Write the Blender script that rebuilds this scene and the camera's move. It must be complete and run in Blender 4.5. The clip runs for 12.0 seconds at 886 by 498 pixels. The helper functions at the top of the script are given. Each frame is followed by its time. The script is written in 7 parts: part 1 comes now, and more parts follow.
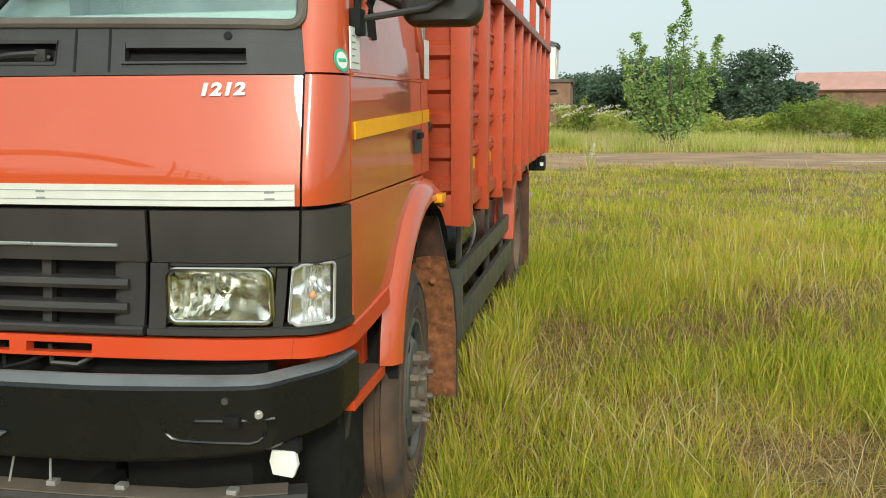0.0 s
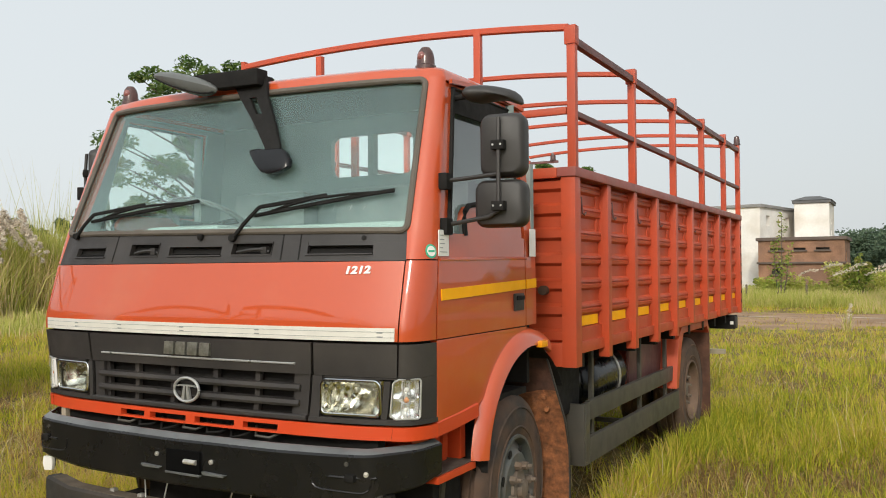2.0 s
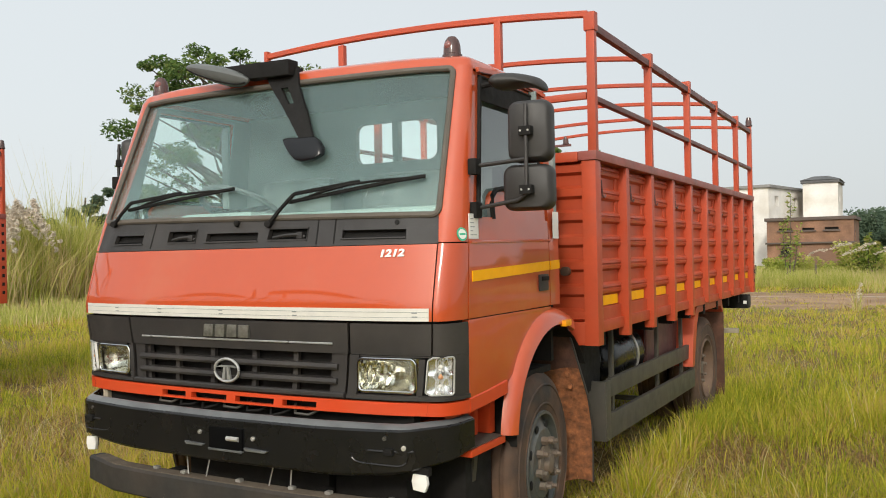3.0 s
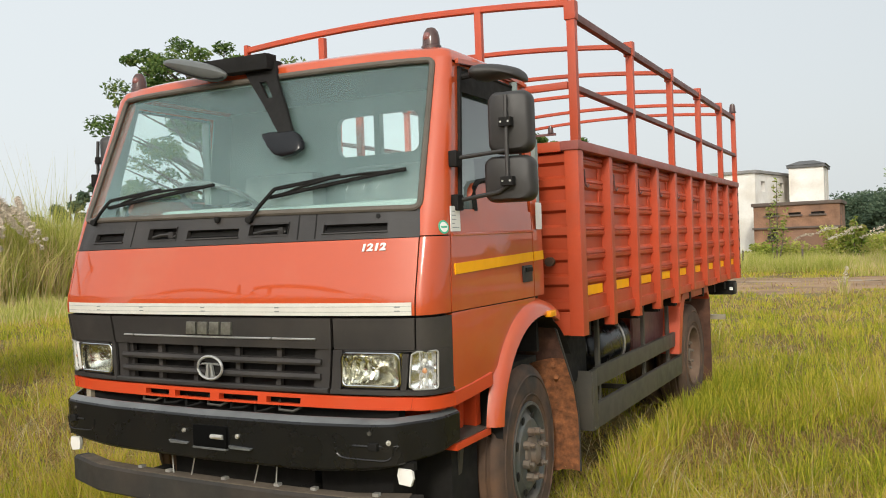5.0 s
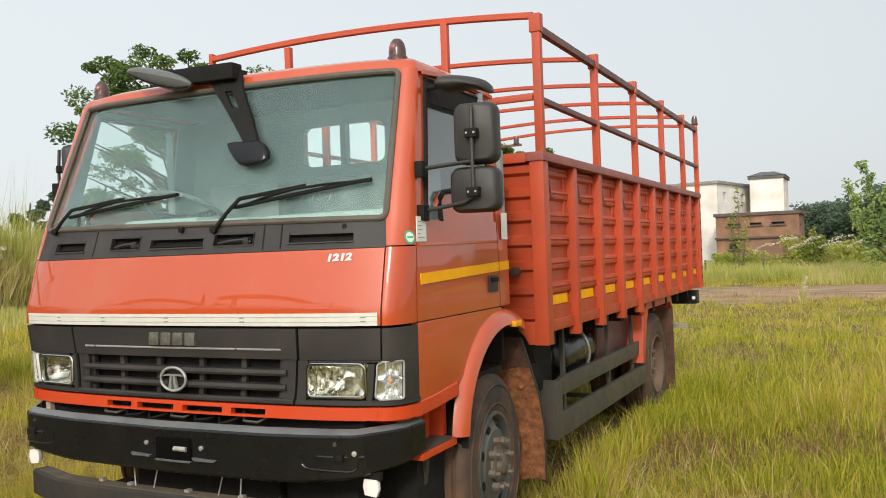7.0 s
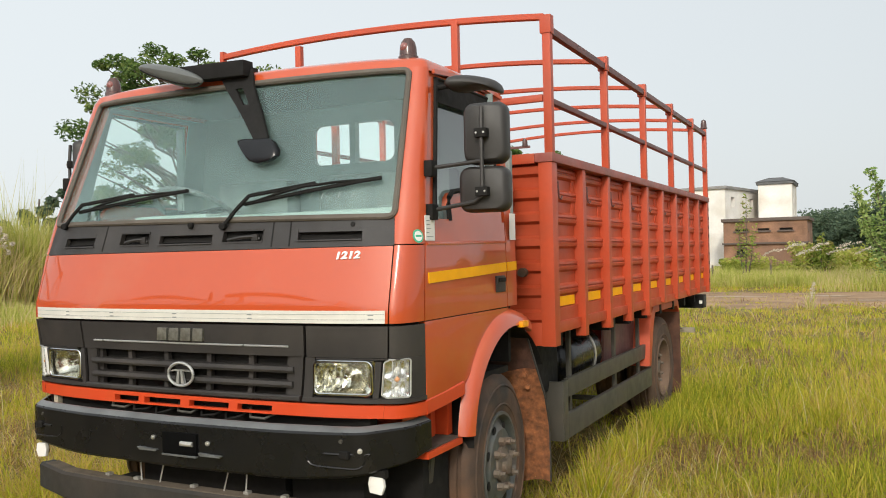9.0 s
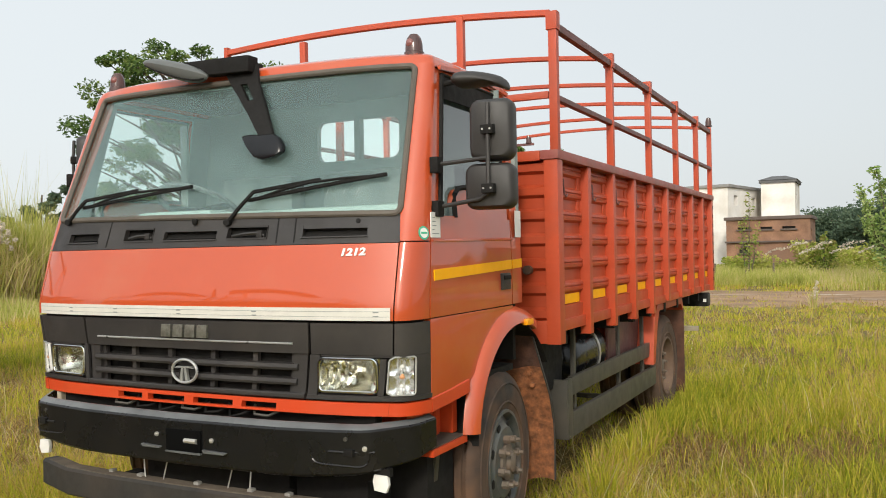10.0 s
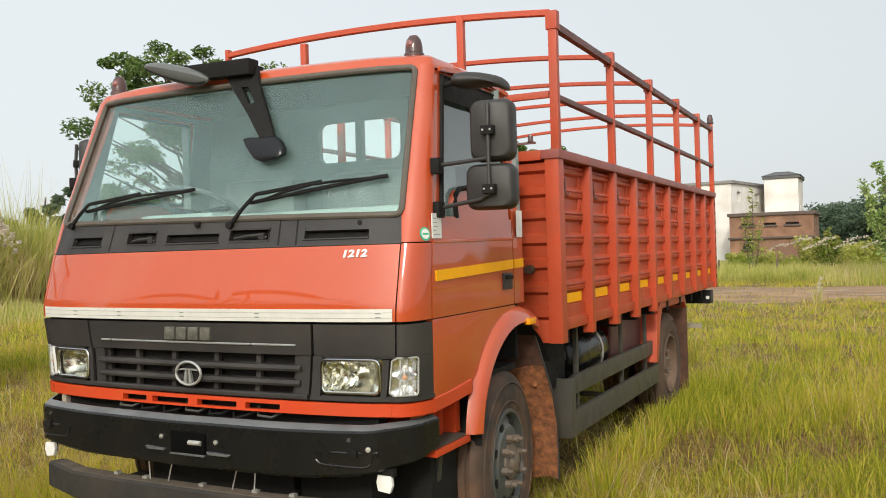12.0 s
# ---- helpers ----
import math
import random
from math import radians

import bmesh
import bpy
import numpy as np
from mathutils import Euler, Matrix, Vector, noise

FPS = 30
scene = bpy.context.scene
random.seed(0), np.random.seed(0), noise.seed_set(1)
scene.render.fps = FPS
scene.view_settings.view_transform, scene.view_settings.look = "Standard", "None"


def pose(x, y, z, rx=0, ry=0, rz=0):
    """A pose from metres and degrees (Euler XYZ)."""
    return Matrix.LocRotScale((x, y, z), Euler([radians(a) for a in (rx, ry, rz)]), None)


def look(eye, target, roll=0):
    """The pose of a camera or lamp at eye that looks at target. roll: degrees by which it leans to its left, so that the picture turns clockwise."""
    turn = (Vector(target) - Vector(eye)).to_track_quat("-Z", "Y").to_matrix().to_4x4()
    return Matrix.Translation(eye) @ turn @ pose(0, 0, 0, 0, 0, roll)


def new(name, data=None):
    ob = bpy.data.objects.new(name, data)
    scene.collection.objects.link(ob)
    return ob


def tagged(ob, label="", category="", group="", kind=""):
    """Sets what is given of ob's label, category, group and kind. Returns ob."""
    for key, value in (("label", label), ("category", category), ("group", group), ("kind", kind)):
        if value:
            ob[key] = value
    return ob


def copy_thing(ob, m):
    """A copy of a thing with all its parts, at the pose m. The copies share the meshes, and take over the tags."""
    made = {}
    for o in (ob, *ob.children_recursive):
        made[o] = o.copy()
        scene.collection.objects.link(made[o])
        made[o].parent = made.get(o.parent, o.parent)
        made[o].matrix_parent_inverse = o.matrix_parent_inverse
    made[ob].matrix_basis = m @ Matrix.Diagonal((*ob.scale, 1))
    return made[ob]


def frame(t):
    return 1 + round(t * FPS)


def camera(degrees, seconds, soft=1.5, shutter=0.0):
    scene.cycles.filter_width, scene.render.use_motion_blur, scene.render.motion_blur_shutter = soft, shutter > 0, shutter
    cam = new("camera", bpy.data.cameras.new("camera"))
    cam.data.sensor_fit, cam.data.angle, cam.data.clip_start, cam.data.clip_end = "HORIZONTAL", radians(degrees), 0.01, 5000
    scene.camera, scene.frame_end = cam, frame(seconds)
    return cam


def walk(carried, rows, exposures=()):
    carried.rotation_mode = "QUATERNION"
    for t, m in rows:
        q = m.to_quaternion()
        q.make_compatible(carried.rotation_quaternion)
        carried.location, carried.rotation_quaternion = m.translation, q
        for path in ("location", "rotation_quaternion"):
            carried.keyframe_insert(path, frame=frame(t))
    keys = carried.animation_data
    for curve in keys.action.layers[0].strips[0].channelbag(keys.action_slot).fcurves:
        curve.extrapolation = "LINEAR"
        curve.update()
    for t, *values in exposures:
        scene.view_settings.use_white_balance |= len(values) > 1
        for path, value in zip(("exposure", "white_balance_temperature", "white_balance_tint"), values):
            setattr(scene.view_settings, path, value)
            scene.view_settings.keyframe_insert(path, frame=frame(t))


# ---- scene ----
cam = camera(55.3, 12.0, 1.0)
PATH = [
    (0, (1.657, -1.744, 1.499), (1.29, 0.196, 1.174), -0.2),
    (0.5, (1.967, -1.872, 1.541), (1.241, -0.025, 1.294), -1.4),
    (1, (2.201, -2.128, 1.559), (1.374, -0.314, 1.399), -2.9),
    (1.5, (2.43, -2.361, 1.561), (1.509, -0.587, 1.612), -1.7),
    (2, (2.619, -2.542, 1.547), (1.653, -0.792, 1.595), -0.4),
    (2.5, (2.619, -2.646, 1.56), (1.642, -0.901, 1.611), -0.3),
    (3, (2.598, -2.697, 1.539), (1.617, -0.954, 1.551), -1.1),
    (5, (2.615, -2.669, 1.548), (1.656, -0.914, 1.537), -2.1),
    (5.5, (2.619, -2.669, 1.551), (1.697, -0.894, 1.534), -2.1),
    (6, (2.625, -2.671, 1.551), (1.733, -0.881, 1.536), -2.1),
    (6.5, (2.624, -2.676, 1.552), (1.738, -0.883, 1.551), -2.2),
    (8.5, (2.616, -2.68, 1.542), (1.716, -0.894, 1.555), -1.5),
    (9, (2.618, -2.686, 1.541), (1.716, -0.9, 1.554), -1.3),
    (9.5, (2.605, -2.688, 1.539), (1.7, -0.905, 1.549), -1.1),
    (10, (2.597, -2.676, 1.54), (1.691, -0.893, 1.547), -1.1),
    (10.5, (2.6, -2.672, 1.54), (1.687, -0.892, 1.544), -1.3),
    (11, (2.608, -2.677, 1.544), (1.697, -0.896, 1.547), -1.5),
    (11.5, (2.611, -2.68, 1.545), (1.697, -0.901, 1.549), -1.6),
    (12, (2.609, -2.682, 1.548), (1.696, -0.903, 1.552), -1.6),
]
walk(cam, [(t, look(eye, target, roll)) for t, eye, target, roll in PATH],
     ((0.0, 0.02, 6150, -1), (0.5, 0.22, 6100, -2), (1.0, 0.26, 6050, -3), (1.5, 0.05, 6250, 4), (2.0, -0.17, 6500, 10), (2.5, -0.18, 6500, 10), (3.0, -0.15, 6500, 10), (5.0, -0.10, 6500, 10), (6.0, -0.08, 6500, 10), (12.0, -0.06, 6500, 10)))

# ---- world, sun ----
SUN_EL, SUN_AZ = radians(29), radians(163)
world = bpy.data.worlds.new("hazy_sky")
scene.world = world
world.use_nodes = True
wn = world.node_tree
wbg = wn.nodes["Background"]
sky = wn.nodes.new("ShaderNodeTexSky")
sky.sky_type, sky.sun_disc = "NISHITA", False
sky.sun_elevation, sky.sun_rotation = SUN_EL, SUN_AZ
sky.air_density, sky.dust_density, sky.ozone_density = 1.0, 6.0, 2.0
haze = wn.nodes.new("ShaderNodeMixRGB")
haze.inputs["Fac"].default_value = 0.82
haze.inputs["Color2"].default_value = (6.95, 7.35, 7.42, 1)
wn.links.new(sky.outputs["Color"], haze.inputs["Color1"])
# the haze is a little brighter towards the open side of the field
where, lean_, span_, glow = (wn.nodes.new(k) for k in ("ShaderNodeTexCoord", "ShaderNodeVectorMath", "ShaderNodeMapRange", "ShaderNodeMixRGB"))
lean_.operation = "DOT_PRODUCT"
lean_.inputs[1].default_value = (-0.9, 0.2, 0.0)
for key, v in (("From Min", -1.0), ("From Max", 1.0), ("To Min", 0.80), ("To Max", 1.15)):
    span_.inputs[key].default_value = v
glow.blend_type, glow.inputs["Fac"].default_value = "MULTIPLY", 1.0
wn.links.new(where.outputs["Generated"], lean_.inputs[0])
wn.links.new(lean_.outputs["Value"], span_.inputs["Value"])
wn.links.new(haze.outputs["Color"], glow.inputs["Color1"])
wn.links.new(span_.outputs["Result"], glow.inputs["Color2"])
# and widely so round the veiled sun
sun_dir = Vector((math.sin(SUN_AZ) * math.cos(SUN_EL), math.cos(SUN_AZ) * math.cos(SUN_EL), math.sin(SUN_EL)))
near_, floor_, fall_, lift_, veil = (wn.nodes.new(k) for k in ("ShaderNodeVectorMath", "ShaderNodeMath", "ShaderNodeMath", "ShaderNodeMath", "ShaderNodeMixRGB"))
near_.operation, near_.inputs[1].default_value = "DOT_PRODUCT", sun_dir
floor_.operation, floor_.inputs[1].default_value = "MAXIMUM", 0.0
fall_.operation, fall_.inputs[1].default_value = "POWER", 2.2
lift_.operation, lift_.inputs[1].default_value, lift_.inputs[2].default_value = "MULTIPLY_ADD", 1.5, 1.0
veil.blend_type, veil.inputs["Fac"].default_value = "MULTIPLY", 1.0
wn.links.new(where.outputs["Generated"], near_.inputs[0])
wn.links.new(near_.outputs["Value"], floor_.inputs[0])
wn.links.new(floor_.outputs["Value"], fall_.inputs[0])
wn.links.new(fall_.outputs["Value"], lift_.inputs[0])
wn.links.new(glow.outputs["Color"], veil.inputs["Color1"])
wn.links.new(lift_.outputs["Value"], veil.inputs["Color2"])
wn.links.new(veil.outputs["Color"], wbg.inputs["Color"])
wbg.inputs["Strength"].default_value = 0.125

sun_data = bpy.data.lights.new("sun", "SUN")
sun_data.energy, sun_data.angle, sun_data.color = 1.9, radians(6), (1.0, 0.955, 0.84)
sun = new("sun", sun_data)
sun.matrix_world = Matrix.Translation(sun_dir * 60) @ (-sun_dir).to_track_quat("-Z", "Y").to_matrix().to_4x4()


# ---- materials ----
def material(name, color, rough=0.5, metal=0.0, vary=0.12, scale=6.0, bump=0.0, bump_scale=60.0, coat=0.0,
             dirt=None, dirt_amount=0.0, dirt_scale=2.0, island=False, rand=0.0, spec=0.5, translucent=0.0):
    """A procedural surface: base colour with large and fine variation, optional dirt, bump and clear coat."""
    m = bpy.data.materials.new(name)
    m.use_nodes = True
    t = m.node_tree
    p = t.nodes["Principled BSDF"]
    link = t.links.new
    geo = t.nodes.new("ShaderNodeNewGeometry")

    def noise_node(s, detail=4.0):
        n = t.nodes.new("ShaderNodeTexNoise")
        n.inputs["Scale"].default_value, n.inputs["Detail"].default_value = s, detail
        link(geo.outputs["Position"], n.inputs["Vector"])
        return n.outputs["Fac"]

    def ramp(src, lo, hi, a, b):
        r = t.nodes.new("ShaderNodeMapRange")
        for k, v in (("From Min", lo), ("From Max", hi), ("To Min", a), ("To Max", b)):
            r.inputs[k].default_value = v
        link(src, r.inputs["Value"])
        return r.outputs["Result"]

    def mix(fac, a, b, mode="MIX"):
        n = t.nodes.new("ShaderNodeMixRGB")
        n.blend_type = mode
        for sock, v in ((n.inputs["Fac"], fac), (n.inputs["Color1"], a), (n.inputs["Color2"], b)):
            if isinstance(v, bpy.types.NodeSocket):
                link(v, sock)
            elif isinstance(v, (int, float)):
                sock.default_value = v
            else:
                sock.default_value = (*v[:3], 1)
        return n.outputs["Color"]

    dark = [c * (1 - vary) for c in color]
    lite = [min(1, c * (1 + vary)) for c in color]
    base = mix(ramp(noise_node(scale), 0.3, 0.7, 0, 1), dark, lite)
    base = mix(ramp(noise_node(scale * 14), 0.3, 0.7, 0, 0.35), base, [c * (1 - 1.6 * vary) if 1.6 * vary < 1 else 0 for c in color])
    if dirt:
        base = mix(ramp(noise_node(dirt_scale, 8), 0.52 - 0.25 * dirt_amount, 0.75, 0, min(1, 0.4 + dirt_amount)), base, dirt)
    if island or rand:
        if island:
            r = geo.outputs["Random Per Island"]
        else:
            info = t.nodes.new("ShaderNodeObjectInfo")
            r = info.outputs["Random"]
        base = mix(1.0, base, mix(r, (1 - rand,) * 3, (1 + rand,) * 3), "MULTIPLY")
    link(base, p.inputs["Base Color"])
    p.inputs["Metallic"].default_value = metal
    p.inputs["Specular IOR Level"].default_value = spec
    link(ramp(noise_node(scale * 3), 0.3, 0.7, max(0.02, rough - 0.06), min(1, rough + 0.08)), p.inputs["Roughness"])
    if coat:
        p.inputs["Coat Weight"].default_value, p.inputs["Coat Roughness"].default_value = coat, 0.02
        p.inputs["Coat IOR"].default_value = 1.58
    if bump:
        b = t.nodes.new("ShaderNodeBump")
        b.inputs["Strength"].default_value, b.inputs["Distance"].default_value = bump, 0.004
        link(noise_node(bump_scale, 6), b.inputs["Height"])
        link(b.outputs["Normal"], p.inputs["Normal"])
    if translucent:
        tr = t.nodes.new("ShaderNodeBsdfTranslucent")
        link(base, tr.inputs["Color"])
        ms = t.nodes.new("ShaderNodeMixShader")
        ms.inputs["Fac"].default_value = translucent
        link(p.outputs["BSDF"], ms.inputs[1])
        link(tr.outputs["BSDF"], ms.inputs[2])
        link(ms.outputs["Shader"], t.nodes["Material Output"].inputs["Surface"])
    return m


def glass_material(name, tint, gloss=(1.0, 1.0, 1.0), least=0.04, most=0.75, film=0.0):
    """Thin pane: clear and tinted, with a mirror gloss that grows towards grazing angles."""
    m = bpy.data.materials.new(name)
    m.use_nodes = True
    t = m.node_tree
    t.nodes.remove(t.nodes["Principled BSDF"])
    clear, shine, ms, fr = (t.nodes.new(k) for k in ("ShaderNodeBsdfTransparent", "ShaderNodeBsdfGlossy", "ShaderNodeMixShader", "ShaderNodeLayerWeight"))
    clear.inputs["Color"].default_value = (*tint, 1)
    shine.inputs["Roughness"].default_value = 0.02
    shine.inputs["Color"].default_value = (*gloss, 1)
    grow, span = t.nodes.new("ShaderNodeMath"), t.nodes.new("ShaderNodeMapRange")
    fr.inputs["Blend"].default_value = 0.5
    grow.operation, grow.inputs[1].default_value = "POWER", 4.0
    span.inputs["To Min"].default_value, span.inputs["To Max"].default_value = least, most
    t.links.new(fr.outputs["Facing"], grow.inputs[0])
    t.links.new(grow.outputs["Value"], span.inputs["Value"])
    t.links.new(span.outputs["Result"], ms.inputs["Fac"])
    t.links.new(clear.outputs["BSDF"], ms.inputs[1])
    t.links.new(shine.outputs["BSDF"], ms.inputs[2])
    out = ms.outputs["Shader"]
    if film:
        # pale coat: sky glare on the pane put into its colour, with thin dust
        glare_coat, fs = t.nodes.new("ShaderNodeBsdfDiffuse"), t.nodes.new("ShaderNodeMixShader")
        spots, span2 = t.nodes.new("ShaderNodeTexNoise"), t.nodes.new("ShaderNodeMapRange")
        geo = t.nodes.new("ShaderNodeNewGeometry")
        spots.inputs["Scale"].default_value, spots.inputs["Detail"].default_value = 4.0, 6.0
        span2.inputs["From Min"].default_value, span2.inputs["From Max"].default_value = 0.3, 0.7
        span2.inputs["To Min"].default_value, span2.inputs["To Max"].default_value = 0.8 * film, 1.2 * film
        glare_coat.inputs["Color"].default_value = (0.52, 0.76, 0.74, 1)
        t.links.new(geo.outputs["Position"], spots.inputs["Vector"])
        t.links.new(spots.outputs["Fac"], span2.inputs["Value"])
        t.links.new(span2.outputs["Result"], fs.inputs["Fac"])
        t.links.new(out, fs.inputs[1])
        t.links.new(glare_coat.outputs["BSDF"], fs.inputs[2])
        out = fs.outputs["Shader"]
    t.links.new(out, t.nodes["Material Output"].inputs["Surface"])
    return m


RED = (0.49, 0.074, 0.020)
M_RED = material("red_paint", RED, 0.40, vary=0.04, scale=1.5, coat=1.0, spec=0.15, dirt=(0.45, 0.13, 0.06), dirt_amount=0.0, dirt_scale=3)
M_RED_TRIM = material("red_painted_plastic", (0.56, 0.056, 0.012), 0.42, vary=0.05, scale=2, bump=0.03, bump_scale=120, dirt=(0.40, 0.09, 0.03), dirt_amount=0.05, dirt_scale=4)
M_BODY = material("red_body_paint", (0.46, 0.063, 0.020), 0.42, vary=0.10, scale=2.5, bump=0.08, bump_scale=25, dirt=(0.33, 0.07, 0.035), dirt_amount=0.15, dirt_scale=4, rand=0.06)
M_RAIL = material("worn_rail_paint", (0.31, 0.085, 0.068), 0.45, vary=0.15, scale=5, bump=0.1, dirt=(0.20, 0.09, 0.07), dirt_amount=0.2, dirt_scale=6)
M_PLASTIC = material("black_plastic", (0.029, 0.0255, 0.0235), 0.55, vary=0.12, scale=4, bump=0.15, bump_scale=300, dirt=(0.07, 0.06, 0.05), dirt_amount=0.1)
# bumper black lightened: the sky's sheen on its edges and lugs, as colour
M_BUMPER_SHEEN = material("bumper_edge_sheen", (0.125, 0.130, 0.130), 0.34, vary=0.15, scale=5, spec=0.6, dirt=(0.05, 0.05, 0.05), dirt_amount=0.2, dirt_scale=7)
M_BUMPER = material("black_bumper_paint", (0.009, 0.0088, 0.009), 0.28, vary=0.15, scale=3, spec=0.35, dirt=(0.022, 0.018, 0.016), dirt_amount=0.05, dirt_scale=5)
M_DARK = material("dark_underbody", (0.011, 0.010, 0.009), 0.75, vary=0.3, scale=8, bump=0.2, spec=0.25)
M_SEAL = material("grey_rubber_seal", (0.105, 0.088, 0.07), 0.7, vary=0.15, scale=9)
M_RUBBER = material("tyre_rubber", (0.03, 0.025, 0.022), 0.85, vary=0.25, scale=6, bump=0.3, bump_scale=90, dirt=(0.150, 0.078, 0.042), dirt_amount=0.85, dirt_scale=5)
# mud colour darkened by the shade under the wheel arch
M_SHADED_MUD = material("shaded_arch_mud", (0.085, 0.036, 0.022), 0.95, vary=0.35, scale=16, bump=0.8, bump_scale=45, dirt=(0.035, 0.020, 0.016), dirt_amount=0.4, dirt_scale=12)
M_MUDFLAP = material("muddy_flap", (0.265, 0.098, 0.036), 0.95, vary=0.5, scale=30, bump=1.0, bump_scale=50, dirt=(0.11, 0.045, 0.022), dirt_amount=0.35, dirt_scale=40)
M_REAR_FLAP = material("dark_muddy_flap", (0.11, 0.048, 0.028), 0.9, vary=0.4, scale=14, bump=0.6, bump_scale=40, dirt=(0.06, 0.028, 0.018), dirt_amount=0.4, dirt_scale=8)
M_RIM_MUD = material("muddy_steel_rim", (0.15, 0.095, 0.062), 0.8, vary=0.3, scale=9, bump=0.3, dirt=(0.10, 0.055, 0.034), dirt_amount=0.4, dirt_scale=6)
M_RUBBER_MUD = material("muddy_tyre_rubber", (0.10, 0.058, 0.036), 0.9, vary=0.3, scale=7, bump=0.4, bump_scale=90, dirt=(0.05, 0.034, 0.026), dirt_amount=0.3, dirt_scale=4)
M_RIM = material("grey_steel_rim", (0.078, 0.086, 0.082), 0.55, metal=0.1, vary=0.2, scale=9, bump=0.15, dirt=(0.14, 0.09, 0.058), dirt_amount=0.30, dirt_scale=5)
M_HUB = material("dusty_hub_steel", (0.17, 0.14, 0.11), 0.75, metal=0.2, vary=0.3, scale=20, bump=0.3, dirt=(0.16, 0.10, 0.065), dirt_amount=0.35, dirt_scale=9)
M_GUARD = material("grey_guard_paint", (0.054, 0.050, 0.041), 0.5, vary=0.12, scale=4, dirt=(0.10, 0.08, 0.06), dirt_amount=0.2)
M_CHROME = material("chrome", (0.62, 0.62, 0.60), 0.18, metal=1.0, vary=0.05)
M_DULL_CHROME = material("dull_chrome", (0.36, 0.36, 0.31), 0.35, metal=0.8, vary=0.3, scale=40)
M_SILVER = material("silver_trim", (0.50, 0.50, 0.48), 0.32, metal=0.6, vary=0.05)
M_GALV = material("galvanised_bolt", (0.6, 0.58, 0.54), 0.35, metal=0.6, vary=0.2, scale=30)
M_WHITE_TAPE = material("white_reflective_tape", (0.68, 0.66, 0.60), 0.35, vary=0.05, scale=20)
M_WHITE = material("white_plastic", (0.82, 0.80, 0.76), 0.45, vary=0.03, scale=10)
M_YELLOW = material("yellow_reflective_tape", (0.98, 0.44, 0.002), 0.5, vary=0.06, scale=15, spec=0.2)
M_AMBER = material("amber_plastic", (0.85, 0.33, 0.01), 0.25, vary=0.04)
M_AMBER_BULB = material("amber_bulb", (0.72, 0.34, 0.17), 0.15, vary=0.04)
M_GREEN = material("green_print", (0.05, 0.42, 0.25), 0.5, vary=0.05)
M_GREY_INK = material("grey_print", (0.25, 0.27, 0.26), 0.6, vary=0.05)
M_MIRROR = material("mirror_shell", (0.03, 0.027, 0.025), 0.52, vary=0.1, scale=6, bump=0.1, bump_scale=250)
# grey paints the ground and sky reflected in the wide mirror
M_GREY_MIRROR = material("mirror_reflected_grey", (0.105, 0.11, 0.105), 0.38, vary=0.1, scale=6)
M_MIRROR_GLASS = material("mirror_glass", (0.85, 0.85, 0.85), 0.03, metal=1.0, vary=0.01)
M_BEACON = material("smoky_marker_lens", (0.085, 0.045, 0.04), 0.14, vary=0.2, scale=30)
M_BEACON_RED = material("red_marker_lens", (0.24, 0.10, 0.09), 0.14, vary=0.2, scale=30)
M_REFLECTOR = material("lamp_reflector", (0.72, 0.70, 0.60), 0.22, metal=1.0, vary=0.03)
M_LAMP_WHITE = material("frosted_lamp_bowl", (0.80, 0.80, 0.79), 0.20, metal=0.85, vary=0.04)
M_CABIN = material("grey_cabin_trim", (0.25, 0.30, 0.29), 0.8, vary=0.1, scale=6)
M_CABIN_LIGHT = material("dark_headliner", (0.035, 0.038, 0.038), 0.85, vary=0.06, scale=5)
M_DASH = material("grey_dashboard", (0.40, 0.47, 0.44), 0.65, vary=0.1, scale=8, bump=0.1, bump_scale=200)
M_SEAT = material("plastic_wrapped_seat", (0.20, 0.23, 0.22), 0.35, vary=0.3, scale=8, bump=0.5, bump_scale=25)
M_TANK = material("black_tank_paint", (0.008, 0.008, 0.009), 0.22, vary=0.2, scale=6, spec=0.3)
M_TAN = material("pale_tan_bar", (0.40, 0.34, 0.25), 0.7, vary=0.15, scale=6)
M_FRAME = material("dull_frame_rail", (0.16, 0.062, 0.056), 0.5, vary=0.2, scale=5, bump=0.1, dirt=(0.10, 0.07, 0.065), dirt_amount=0.25, dirt_scale=6)
M_BAR = material("dusty_grey_bar", (0.026, 0.024, 0.021), 0.7, vary=0.25, scale=6, bump=0.2, dirt=(0.09, 0.065, 0.048), dirt_amount=0.25)
M_BAR_TOP = material("dusty_bar_top", (0.14, 0.11, 0.08), 0.85, vary=0.3, scale=9, bump=0.3)
# near-black that stands in for the shade inside a recess
M_RECESS_SHADE = material("recess_shade_black", (0.004, 0.004, 0.004), 0.95, vary=0.1, spec=0.05)
M_GLASS = glass_material("windscreen_glass", (0.86, 0.98, 0.95), gloss=(0.90, 1.0, 0.98), least=0.045, film=0.125)
M_SIDE_GLASS = glass_material("side_glass", (0.94, 0.97, 0.96), least=0.16)
M_LENS = glass_material("clear_lamp_lens", (0.95, 0.96, 0.95))
M_CHALK = material("chalk_marks", (0.50, 0.55, 0.52), 0.9, vary=0.1)


